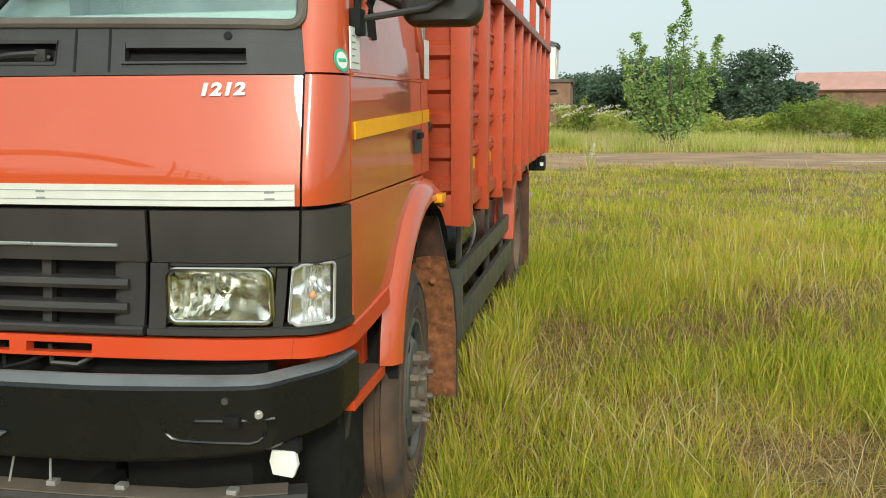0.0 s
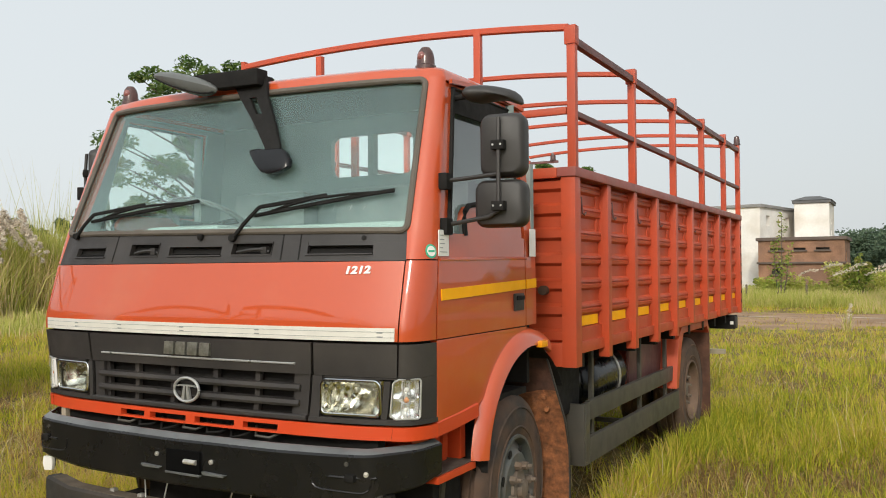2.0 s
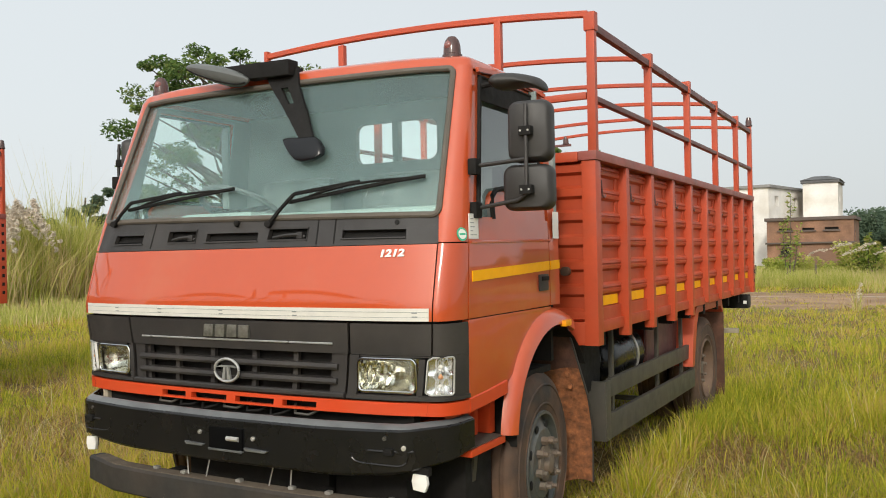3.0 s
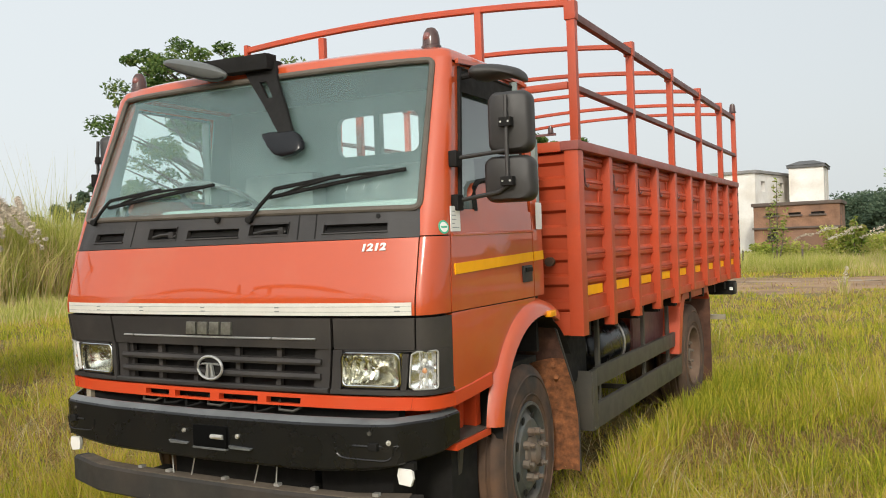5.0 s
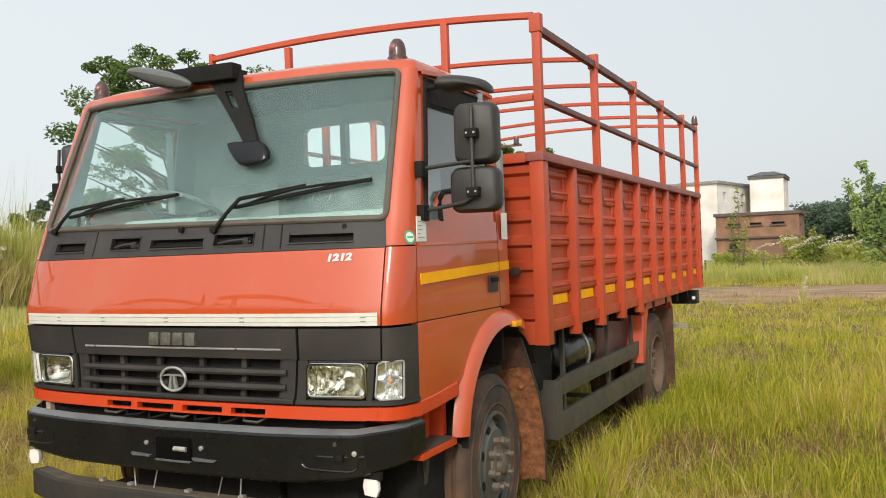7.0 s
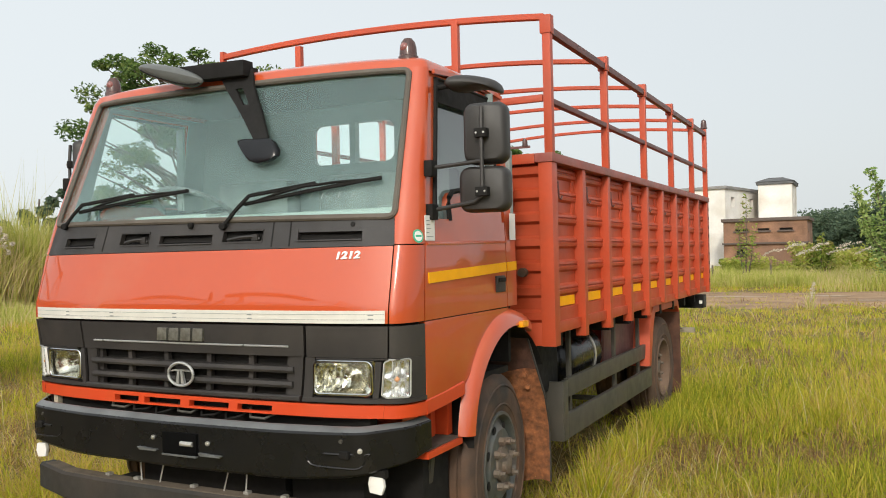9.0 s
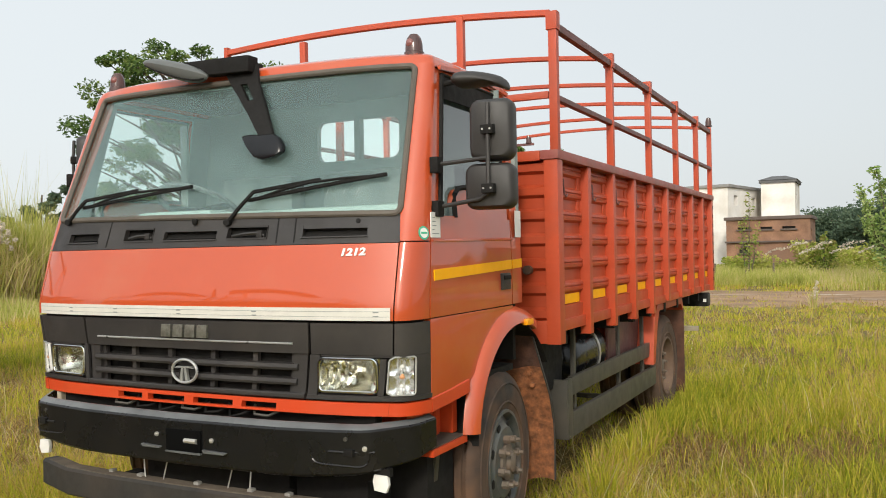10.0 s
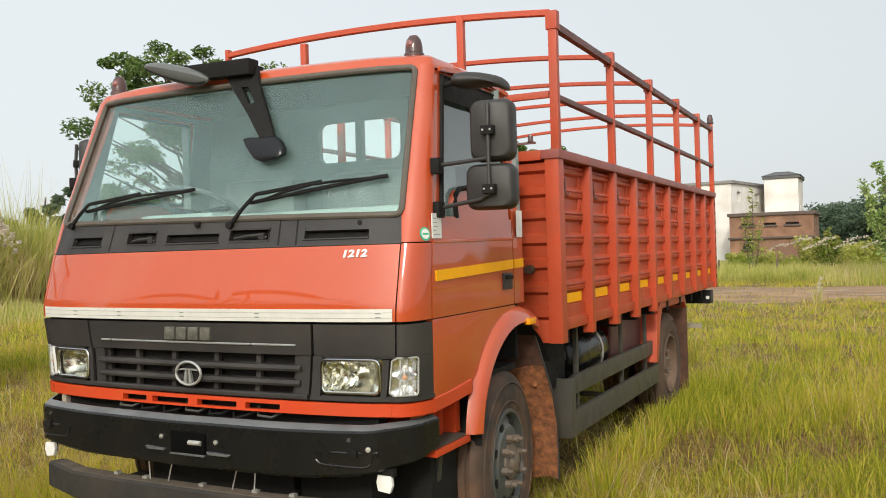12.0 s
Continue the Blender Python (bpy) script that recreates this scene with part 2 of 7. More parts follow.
# ---- mesh helpers ----
def part(name, bm, mat, parent=None, label="", angle=32, smooth=True):
    """Links a bmesh as one mesh object, under a thing or a part."""
    me = bpy.data.meshes.new(name)
    bmesh.ops.recalc_face_normals(bm, faces=bm.faces[:])
    bm.to_mesh(me)
    bm.free()
    me.materials.append(mat)
    if smooth:
        me.polygons.foreach_set("use_smooth", [True] * len(me.polygons))
        me.set_sharp_from_angle(angle=radians(angle))
    ob = new(name, me)
    ob.parent = parent
    if label:
        ob["label"] = label
    return ob


def box(bm, x0, x1, y0, y1, z0, z1, bev=0.0, m=None):
    vs = [bm.verts.new((x, y, z)) for x in (x0, x1) for y in (y0, y1) for z in (z0, z1)]
    fs = [bm.faces.new([vs[i] for i in f]) for f in ((0, 1, 3, 2), (4, 6, 7, 5), (0, 4, 5, 1), (2, 3, 7, 6), (0, 2, 6, 4), (1, 5, 7, 3))]
    if bev:
        es = {e for f in fs for e in f.edges}
        r = bmesh.ops.bevel(bm, geom=list(es), offset=bev, segments=2, affect="EDGES", profile=0.7)
        vs = list({v for f in r["faces"] for v in f.verts} | {v for v in vs if v.is_valid})
    if m is not None:
        bmesh.ops.transform(bm, matrix=m, verts=vs)
    return bm


def boxes(*dims, bev=0.0):
    bm = bmesh.new()
    for d in dims:
        box(bm, *d, bev=bev)
    return bm


def prism(bm, pts, axis, a, b, bev=0.0):
    """A polygon given in the two other axes, run along axis from a to b."""
    def at(p, v):
        return {"x": (v, p[0], p[1]), "y": (p[0], v, p[1]), "z": (p[0], p[1], v)}[axis]
    lo, hi = [bm.verts.new(at(p, a)) for p in pts], [bm.verts.new(at(p, b)) for p in pts]
    n = len(pts)
    fs = [bm.faces.new(lo[::-1]), bm.faces.new(hi)]
    fs += [bm.faces.new((lo[i], lo[(i + 1) % n], hi[(i + 1) % n], hi[i])) for i in range(n)]
    if bev:
        es = {e for f in fs for e in f.edges}
        bmesh.ops.bevel(bm, geom=list(es), offset=bev, segments=2, affect="EDGES", profile=0.7)
    return bm


def sweep(bm, pts, ring, closed=False, up=(0, 0, 1)):
    """Runs a closed ring of (side, up) offsets along points."""
    pts = [Vector(p) for p in pts]
    n, rows = len(pts), []
    for i, p in enumerate(pts):
        a = pts[i - 1] if i or closed else p
        b = pts[(i + 1) % n] if i < n - 1 or closed else p
        d = (b - a).normalized()
        u = Vector(up)
        if abs(d.dot(u)) > 0.97:
            u = Vector((0, 1, 0))
        side = d.cross(u).normalized()
        top = side.cross(d)
        rows.append([bm.verts.new(p + side * r[0] + top * r[1]) for r in ring])
    k = len(ring)
    for i in range(n if closed else n - 1):
        a, b = rows[i], rows[(i + 1) % n]
        for j in range(k):
            bm.faces.new((a[j], a[(j + 1) % k], b[(j + 1) % k], b[j]))
    if not closed:
        bm.faces.new(rows[0][::-1]), bm.faces.new(rows[-1])
    return bm


def circle(r, n=10, ry=None):
    return [(r * math.cos(2 * math.pi * i / n), (ry or r) * math.sin(2 * math.pi * i / n)) for i in range(n)]


def rect(w, h, r=0.0):
    """A ring for sweep: a rectangle with small cut corners."""
    w, h = w / 2, h / 2
    if not r:
        return [(-w, -h), (w, -h), (w, h), (-w, h)]
    return [(-w + r, -h), (w - r, -h), (w, -h + r), (w, h - r), (w - r, h), (-w + r, h), (-w, h - r), (-w, -h + r)]


def tube(bm, pts, r, n=10, closed=False):
    return sweep(bm, pts, circle(r, n), closed)


def lathe(bm, profile, m=None, n=32, a0=0.0, a1=2 * math.pi):
    """Turns (radius, along x) points round the x axis."""
    full = abs(a1 - a0 - 2 * math.pi) < 1e-6
    rows = []
    for i in range(n if full else n + 1):
        a = a0 + (a1 - a0) * i / n
        rows.append([bm.verts.new((x, r * math.cos(a), r * math.sin(a))) for r, x in profile])
    for i in range(n):
        a, b = rows[i], rows[(i + 1) % len(rows)]
        for j in range(len(profile) - 1):
            bm.faces.new((a[j], a[j + 1], b[j + 1], b[j]))
    bmesh.ops.remove_doubles(bm, verts=bm.verts[:], dist=1e-5)
    if m is not None:
        bmesh.ops.transform(bm, matrix=m, verts=bm.verts[:])
    return bm


def rounded(w, h, r, n=5):
    """Points of a rounded rectangle about the origin."""
    out = []
    for cx, cy, a0 in ((w / 2 - r, h / 2 - r, 0), (-w / 2 + r, h / 2 - r, 90), (-w / 2 + r, -h / 2 + r, 180), (w / 2 - r, -h / 2 + r, 270)):
        out += [(cx + r * math.cos(radians(a0 + 90 * i / n)), cy + r * math.sin(radians(a0 + 90 * i / n))) for i in range(n + 1)]
    return out


def empty(name, parent=None):
    ob = new(name)
    ob.parent = parent
    return ob

# ---- the truck: cab surface ----
# rows: height, y of the middle, x and y where the corner begins, y where the side begins, half width
SECTIONS = np.array([
    (0.600, 0.010, 0.925, 0.095, 0.250, 1.045),
    (0.912, 0.012, 0.940, 0.096, 0.248, 1.046),
    (0.975, 0.018, 0.950, 0.097, 0.246, 1.048),
    (1.060, 0.026, 0.962, 0.097, 0.244, 1.050),
    (1.145, 0.027, 0.972, 0.094, 0.242, 1.052),
    (1.275, 0.014, 0.984, 0.080, 0.240, 1.053),
    (1.340, 0.008, 0.986, 0.080, 0.240, 1.054),
    (1.585, 0.062, 0.978, 0.145, 0.262, 1.050),
    (1.705, 0.098, 0.960, 0.182, 0.285, 1.045),
    (2.000, 0.203, 0.926, 0.284, 0.362, 1.020),
    (2.345, 0.325, 0.886, 0.404, 0.455, 0.985),
    (2.385, 0.345, 0.878, 0.425, 0.478, 0.966),
    (2.405, 0.396, 0.845, 0.478, 0.532, 0.928),
])
CAB_BACK = 1.245


def cab_point(s, z):
    """A point of the cab's skin: |s| 0 to 1 the front, to 2 the corner (slimmer on the near side), to 3 the side."""
    f, xc, yc, yd, w = (float(np.interp(z, SECTIONS[:, 0], SECTIONS[:, k])) for k in range(1, 6))
    a, sign = abs(s), math.copysign(1, s)
    if s > 0:
        xc += float(np.interp(z, (1.715, 2.345, 2.405), (0.0, 0.036, 0.010)))
    if a <= 1:
        x, y = sign * a * xc, f + (yc - f) * (0.55 * a * a + 0.45 * a ** 8)
    elif a <= 2:
        q = (a - 1) * math.pi / 2
        x, y = sign * (xc + (w - xc) * math.sin(q)), yc + (yd - yc) * (1 - math.cos(q))
    else:
        x, y = sign * (w - 0.012 * (a - 2) ** 2), yd + (CAB_BACK - yd) * (a - 2)
    return Vector((x, y, z + roof_lean(x, z)))


def roof_lean(x, z):
    """The cab leans a little on its springs: its upper part sits lower on the near side."""
    return min(1.0, max(0.0, (z - 1.585) / 0.12)) * (-0.017 * x - 0.004)


def cab_out(s, z, off=0.0):
    p = cab_point(s, z)
    if not off:
        return p
    e = 0.02
    ds = cab_point(s + e, z) - cab_point(s - e, z)
    dz = cab_point(s, z + e) - cab_point(s, z - e)
    return p + ds.cross(dz).normalized() * off


def side_s(y, z):
    """The s of a place on the near side by its y."""
    yd = float(np.interp(z, SECTIONS[:, 0], SECTIONS[:, 4]))
    return 2 + (y - yd) / (CAB_BACK - yd)


def grid_shell(rows, inner):
    """A closed shell from two equal grids of points."""
    bm = bmesh.new()
    a = [[bm.verts.new(p) for p in r] for r in rows]
    b = [[bm.verts.new(p) for p in r] for r in inner]
    nz, ns = len(a), len(a[0])
    for i in range(nz - 1):
        for j in range(ns - 1):
            bm.faces.new((a[i][j], a[i][j + 1], a[i + 1][j + 1], a[i + 1][j]))
            bm.faces.new((b[i][j], b[i + 1][j], b[i + 1][j + 1], b[i][j + 1]))
    for i in range(nz - 1):
        bm.faces.new((a[i][0], a[i + 1][0], b[i + 1][0], b[i][0]))
        bm.faces.new((a[i][-1], b[i][-1], b[i + 1][-1], a[i + 1][-1]))
    for j in range(ns - 1):
        bm.faces.new((a[0][j], b[0][j], b[0][j + 1], a[0][j + 1]))
        bm.faces.new((a[-1][j], a[-1][j + 1], b[-1][j + 1], b[-1][j]))
    return bm


def skin(s0, s1, z0, z1, ns=12, nz=6, off=0.0, thick=0.012, edge=0.004):
    """A panel of the cab's skin, with its rim turned in a little."""
    lo, hi = min(s0, s1), max(s0, s1)
    inside = [k / 16 for k in range(-48, 49) if lo + 0.004 < k / 16 < hi - 0.004]
    ss = [lo] + inside + [hi] if s0 < s1 else ([lo] + inside + [hi])[::-1]

    def row(z, o):
        return [cab_out(s, z, o) for s in ss]
    zs = [z0 + (z1 - z0) * i / nz for i in range(nz + 1)]
    outer, inner = [row(z, off) for z in zs], [row(z, off - thick) for z in zs]
    bm = grid_shell(outer, inner)
    if edge:
        rim = [e for e in bm.edges if e.calc_face_angle(0) > radians(50)]
        bmesh.ops.bevel(bm, geom=rim, offset=edge, segments=2, affect="EDGES", profile=0.6)
    return bm


def sheet(s0, s1, z0, z1, ns, nz, off):
    """One open sheet of the cab's skin, for panes."""
    bm = bmesh.new()
    g = [[bm.verts.new(cab_out(s0 + (s1 - s0) * j / ns, z0 + (z1 - z0) * i / nz, off)) for j in range(ns + 1)] for i in range(nz + 1)]
    for i in range(nz):
        for j in range(ns):
            bm.faces.new((g[i][j], g[i][j + 1], g[i + 1][j + 1], g[i + 1][j]))
    return bm


truck = empty("truck")
tagged(truck, "orange-red cargo truck with black bumper parked in tall grass", "truck")

# lower front: dark core behind all panels
part("cab_core", skin(-2.98, 2.98, 1.152, 1.71, 60, 6, -0.03, 0.02, 0), M_DARK, truck)
part("cab_core", skin(-1.9, 1.9, 0.97, 1.152, 60, 2, -0.125, 0.02, 0), M_DARK, truck)
part("hood_panel", skin(-0.996, 0.996, 1.283, 1.5785, 28, 10), M_RED, truck, "glossy orange-red front hood panel")
for sg in (1, -1):
    part("corner_panel", skin(sg * 1.008, sg * 1.982, 1.283, 1.5805, 14, 8), M_RED, truck)
    part("corner_panel", skin(sg * 1.008, sg * 1.982, 1.586, 1.715, 14, 4), M_RED, truck)
    part("pillar", skin(sg * 1.0, sg * 1.975, 1.712, 2.345, 14, 14, 0, 0.05), M_RED, truck, "orange-red windscreen pillar")
part("roof_header", skin(-1.99, 1.99, 2.338, 2.405, 44, 8, 0, 0.03, 0), M_RED, truck)

# roof: a shallow dome from the upper edge of the header
def roof_mesh():
    bm = bmesh.new()
    rows = []
    for i in range(9):
        q = i / 8
        row = []
        for j in range(25):
            x = -1 + 2 * j / 24
            w = float(np.interp(q, (0, 0.06, 1), (0.845, 0.925, 0.928)))
            px = w * x
            front = 0.396 + 0.082 * (0.55 * (px / 0.845) ** 2 + 0.45 * (px / 0.845) ** 8) if abs(px) < 0.845 else 0.478 + 0.65 * (abs(px) - 0.845)
            py = front + (CAB_BACK - front) * q
            pz = 2.404 + 0.030 * math.sin(math.pi * min(1, q * 1.3) / 1.3) * (1 - abs(x) ** 4)
            row.append((px, py, pz + roof_lean(px, pz)))
        rows.append(row)
    return grid_shell(rows, [[(x, y, z - 0.03) for x, y, z in r] for r in rows])


part("roof", roof_mesh(), M_RED, truck)
for sg in (1, -1):
    part("roof_side", skin(sg * 1.985, sg * 2.995, 2.335, 2.405, 10, 6, 0, 0.03), M_RED, truck)
    s_rear = side_s(1.115, 1.9)
    part("rear_pillar", skin(sg * (s_rear + 0.012), sg * 2.995, 1.283, 2.334, 4, 12, 0, 0.04), M_RED, truck)
    part("gutter", sweep(bmesh.new(), [cab_out(sg * (2.02 + 0.95 * k / 8), 2.330 + 0.02 * math.sin(k / 8 * 3), 0.012) for k in range(9)], rect(0.014, 0.018)), M_RED, truck)
back = boxes((-1.03, 1.03, CAB_BACK - 0.035, CAB_BACK, 1.29, 2.05), (-0.99, -0.15, CAB_BACK - 0.035, CAB_BACK, 2.05, 2.27), (0.375, 0.99, CAB_BACK - 0.035, CAB_BACK, 2.05, 2.27), (-0.95, 0.95, CAB_BACK - 0.035, CAB_BACK, 2.27, 2.40))
for cx, sx in ((-0.15, 1), (0.375, -1)):
    for cz, sz in ((2.05, 1), (2.27, -1)):
        pts = [(cx, cz)] + [(cx + sx * 0.05 * (1 - math.cos(a)), cz + sz * 0.05 * (1 - math.sin(a))) for a in [math.pi / 2 * k / 5 for k in range(6)]]
        prism(back, pts, "y", CAB_BACK - 0.034, CAB_BACK - 0.001)
part("cab_rear_wall", back, M_CABIN, truck)
part("cab_rear_apron", boxes((-1.0, 1.0, CAB_BACK - 0.03, CAB_BACK, 1.0, 1.29)), M_DARK, truck)
part("rear_window_divider", boxes((0.10, 0.135, CAB_BACK - 0.045, CAB_BACK - 0.002, 2.05, 2.27)), M_CABIN, truck)
for xa_, xb_ in ((-0.15, 0.10), (0.135, 0.375)):
    bm = bmesh.new()
    bm.faces.new([bm.verts.new(p) for p in ((xa_, CAB_BACK - 0.02, 2.05), (xb_, CAB_BACK - 0.02, 2.05), (xb_, CAB_BACK - 0.02, 2.27), (xa_, CAB_BACK - 0.02, 2.27))])
    part("rear_window", bm, M_LENS, truck).visible_shadow = False

# doors
def door(sg):
    d = empty("door", truck)
    s0 = sg * 2.006
    def se(z):
        return sg * (side_s(1.105, z))
    part("door_panel", skin(s0, se(1.45), 1.283, 1.71, 18, 10), M_RED, d)
    part("door_frame_top", skin(s0, se(2.2), 2.312, 2.330, 12, 2, -0.006, 0.03), M_RED, d)
    part("door_frame_front", skin(s0, sg * 2.07, 1.71, 2.315, 3, 10, -0.006, 0.03), M_RED, d)
    part("door_frame_rear", skin(sg * (side_s(1.065, 1.9)), se(1.9), 1.71, 2.315, 3, 10, -0.006, 0.03), M_RED, d)
    part("door_seal", tube(bmesh.new(), [cab_out(sg * a, z, 0.0) for a, z in ((2.075, 1.715), (2.075, 2.308), (side_s(1.06, 2.2), 2.308), (side_s(1.06, 1.84), 1.84))], 0.011, 6), M_DARK, d)
    g = part("door_window", sheet(sg * 2.07, sg * side_s(1.065, 1.9), 1.71, 2.315, 8, 8, -0.02), M_SIDE_GLASS, d)
    g.visible_shadow = False
    belt = []
    for a_, z in ((0.50, 1.70), (0.50, 1.765), (0.515, 1.80), (0.55, 1.825), (0.62, 1.835), (1.065, 1.84)):
        belt.append((a_, z))
    bm = bmesh.new()
    top = [cab_out(sg * side_s(y, z), z, -0.004) for y, z in belt]
    low = [cab_out(sg * side_s(max(y, 0.5), 1.70), 1.70, -0.004) for y, z in belt]
    t2 = [p - Vector((sg * 0.03, 0, 0)) for p in top]
    for a2, b2, c2, d2, e2, f2 in zip(top[1:], top[2:], low[2:], low[1:], t2[1:], t2[2:]):
        q = [bm.verts.new(p) for p in (a2, b2, c2, d2)]
        bm.faces.new(q)
        bm.faces.new([bm.verts.new(a2), bm.verts.new(b2), bm.verts.new(f2), bm.verts.new(e2)])
    bmesh.ops.remove_doubles(bm, verts=bm.verts[:], dist=1e-4)
    part("belt_panel", bm, M_RED, d)
    part("belt_seal", tube(bmesh.new(), [p + Vector((sg * 0.003, 0, 0.004)) for p in top], 0.012, 6), M_DARK, d)
    # raised waist line and recessed pull
    part("waist_line", sweep(bmesh.new(), [cab_out(sg * (2.015 + 0.86 * k / 10), 1.585 + 0.012 * k / 10, 0.001) for k in range(11)], rect(0.008, 0.012, 0.003)), M_RED, d)
    yb = sweep(bmesh.new(), [cab_out(sg * (2.03 + (side_s(1.10, 1.45) - 2.03) * k / 12), 1.449 + 0.026 * k / 12, 0.0015) for k in range(13)], rect(0.006, 0.043))
    part("yellow_band", yb, M_YELLOW, d, "yellow reflective band")
    part("yellow_band", sweep(bmesh.new(), [cab_out(sg * (side_s(1.118 + 0.12 * k / 4, 1.47)), 1.475 + 0.004 * k / 4, 0.0015) for k in range(5)], rect(0.006, 0.043)), M_YELLOW, d, "yellow reflective band")
    h = part("door_handle", boxes((sg * 1.040, sg * 1.058, 0.962, 1.062, 1.357, 1.435), bev=0.006), M_PLASTIC, d, "black recessed door handle")
    part("pull", boxes((sg * 1.052, sg * 1.066, 0.975, 1.052, 1.405, 1.425), bev=0.004), M_DARK, h)
    return d


near_door = door(1)
# dark strip laid across the top of the near window
part("window_visor", skin(2.075, side_s(1.06, 2.25), 2.205, 2.311, 10, 4, 0.004, 0.006, 0.002), M_DARK, near_door, "dark strip along the top of the window")
door(-1)
# stickers on the near side
paper = part("paper_label", boxes((1.050, 1.0535, 0.262, 0.342, 1.598, 1.698)), M_WHITE, near_door, "white printed paper label")
for k in range(5):
    part("print_line", boxes((1.0535, 1.0545, 0.272, 0.272 + (0.055, 0.02, 0.035, 0.03, 0.025)[k], 1.612 + 0.016 * k, 1.615 + 0.016 * k)), M_GREY_INK, paper)
part("paper_label", boxes((1.046, 1.0485, 1.150, 1.222, 1.605, 1.735)), M_WHITE, truck, "white paper label")
def disc(center, normal, r, thick):
    bm = bmesh.new()
    bmesh.ops.create_cone(bm, cap_ends=True, segments=24, radius1=r, radius2=r, depth=thick)
    q = Vector(normal).to_track_quat("Z", "Y").to_matrix().to_4x4()
    bmesh.ops.transform(bm, matrix=Matrix.Translation(center) @ q, verts=bm.verts[:])
    return bm


c0 = cab_out(1.72, 1.622, 0.0)
n0 = (cab_out(1.72, 1.622, 0.01) - c0).normalized()
sticker = part("round_sticker", disc(c0 + n0 * 0.001, n0, 0.027, 0.003), M_GREEN, truck, "round green and white sticker")
part("sticker_centre", disc(c0 + n0 * 0.0025, n0, 0.020, 0.003), M_WHITE, sticker)
part("print_band", box(bmesh.new(), -0.016, 0.016, -0.004, 0.004, -0.002, 0.002, 0.001, Matrix.Translation(c0 + n0 * 0.003) @ n0.to_track_quat("Z", "Y").to_matrix().to_4x4()), M_GREEN, sticker)

# ---- windscreen ----
ws = part("windscreen", sheet(-0.995, 0.995, 1.708, 2.342, 30, 14, -0.012), M_GLASS, truck, "large tinted windscreen")
ws.visible_shadow = False
marks = []
for sx, sz, a0 in ((0.975, 2.302, 0), (-0.965, 2.302, 90), (-0.965, 1.744, 180), (0.972, 1.744, 270)):
    marks += [(sx + 0.028 * math.cos(radians(a0 + 18 * k)), sz + 0.030 * math.sin(radians(a0 + 18 * k))) for k in range(6)]
full = []
for (sa_, za_), (sb_, zb_) in zip(marks, marks[1:] + marks[:1]):
    n = 14 if abs(sb_ - sa_) + abs(zb_ - za_) > 0.3 else 1
    full += [cab_out(sa_ + (sb_ - sa_) * k / n, za_ + (zb_ - za_) * k / n, 0.002) for k in range(n)]
part("seal", sweep(bmesh.new(), full, rect(0.025, 0.022, 0.007), True, up=(0, -1, 0.3)), M_SEAL, ws, "grey rubber windscreen seal")
# chalk scrawl left on the glass as plain strokes
for k, (a, w) in enumerate(((0.60, 0.012), (0.66, 0.006), (0.74, 0.006), (0.80, 0.014), (0.52, 0.008))):
    part("chalk_mark", sweep(bmesh.new(), [cab_out(a, 1.800, -0.0125), cab_out(a + w, 1.822, -0.0125)], rect(0.002, 0.002)), M_CHALK, ws)

# cowl band under the windscreen, with vents
def on_front(x, z):
    xc = float(np.interp(z, SECTIONS[:, 0], SECTIONS[:, 2]))
    return x / xc


def slab(x0, x1, z0, z1, off, thick, edge=0.003, ns=8):
    return skin(on_front(x0, (z0 + z1) / 2), on_front(x1, (z0 + z1) / 2), z0, z1, ns, 2, off, thick, edge)


def rim_frame(x0, x1, z0, z1, off, w):
    bm = bmesh.new()
    pts = [cab_out(on_front(x, z), z, off) for x, z in ((x0, z0), (x1, z0), (x1, z1), (x0, z1))]
    return sweep(bm, pts, rect(w, w), True, up=(0, -1, 0))


cowl = empty("cowl", truck)
cowl["label"] = "black plastic cowl with air slots"
part("cowl_strip", skin(-1.005, 1.005, 1.581, 1.612, 40, 2, 0.0), M_PLASTIC, cowl)
part("cowl_strip", skin(-1.005, 1.005, 1.667, 1.706, 40, 2, 0.0), M_PLASTIC, cowl)
part("cowl_backing", skin(-0.99, 0.99, 1.592, 1.70, 40, 2, -0.028, 0.01, 0), M_DARK, cowl)
openings = [(-0.82, -0.60, 0), (-0.42, -0.24, 1), (-0.175, 0.125, 0), (0.185, 0.39, 1), (0.56, 0.845, 0)]
x_at = -0.9699
for x0, x1, kind in openings + [(0.9699, 2, 2)]:
    part("cowl_strip", skin(on_front(x_at, 1.64) if x_at > -0.96 else -1.005, on_front(x0, 1.64) if x0 < 0.96 else 1.005, 1.6115, 1.6675, 6, 2, -0.0004, 0.02, 0), M_PLASTIC, cowl)
    x_at = x1
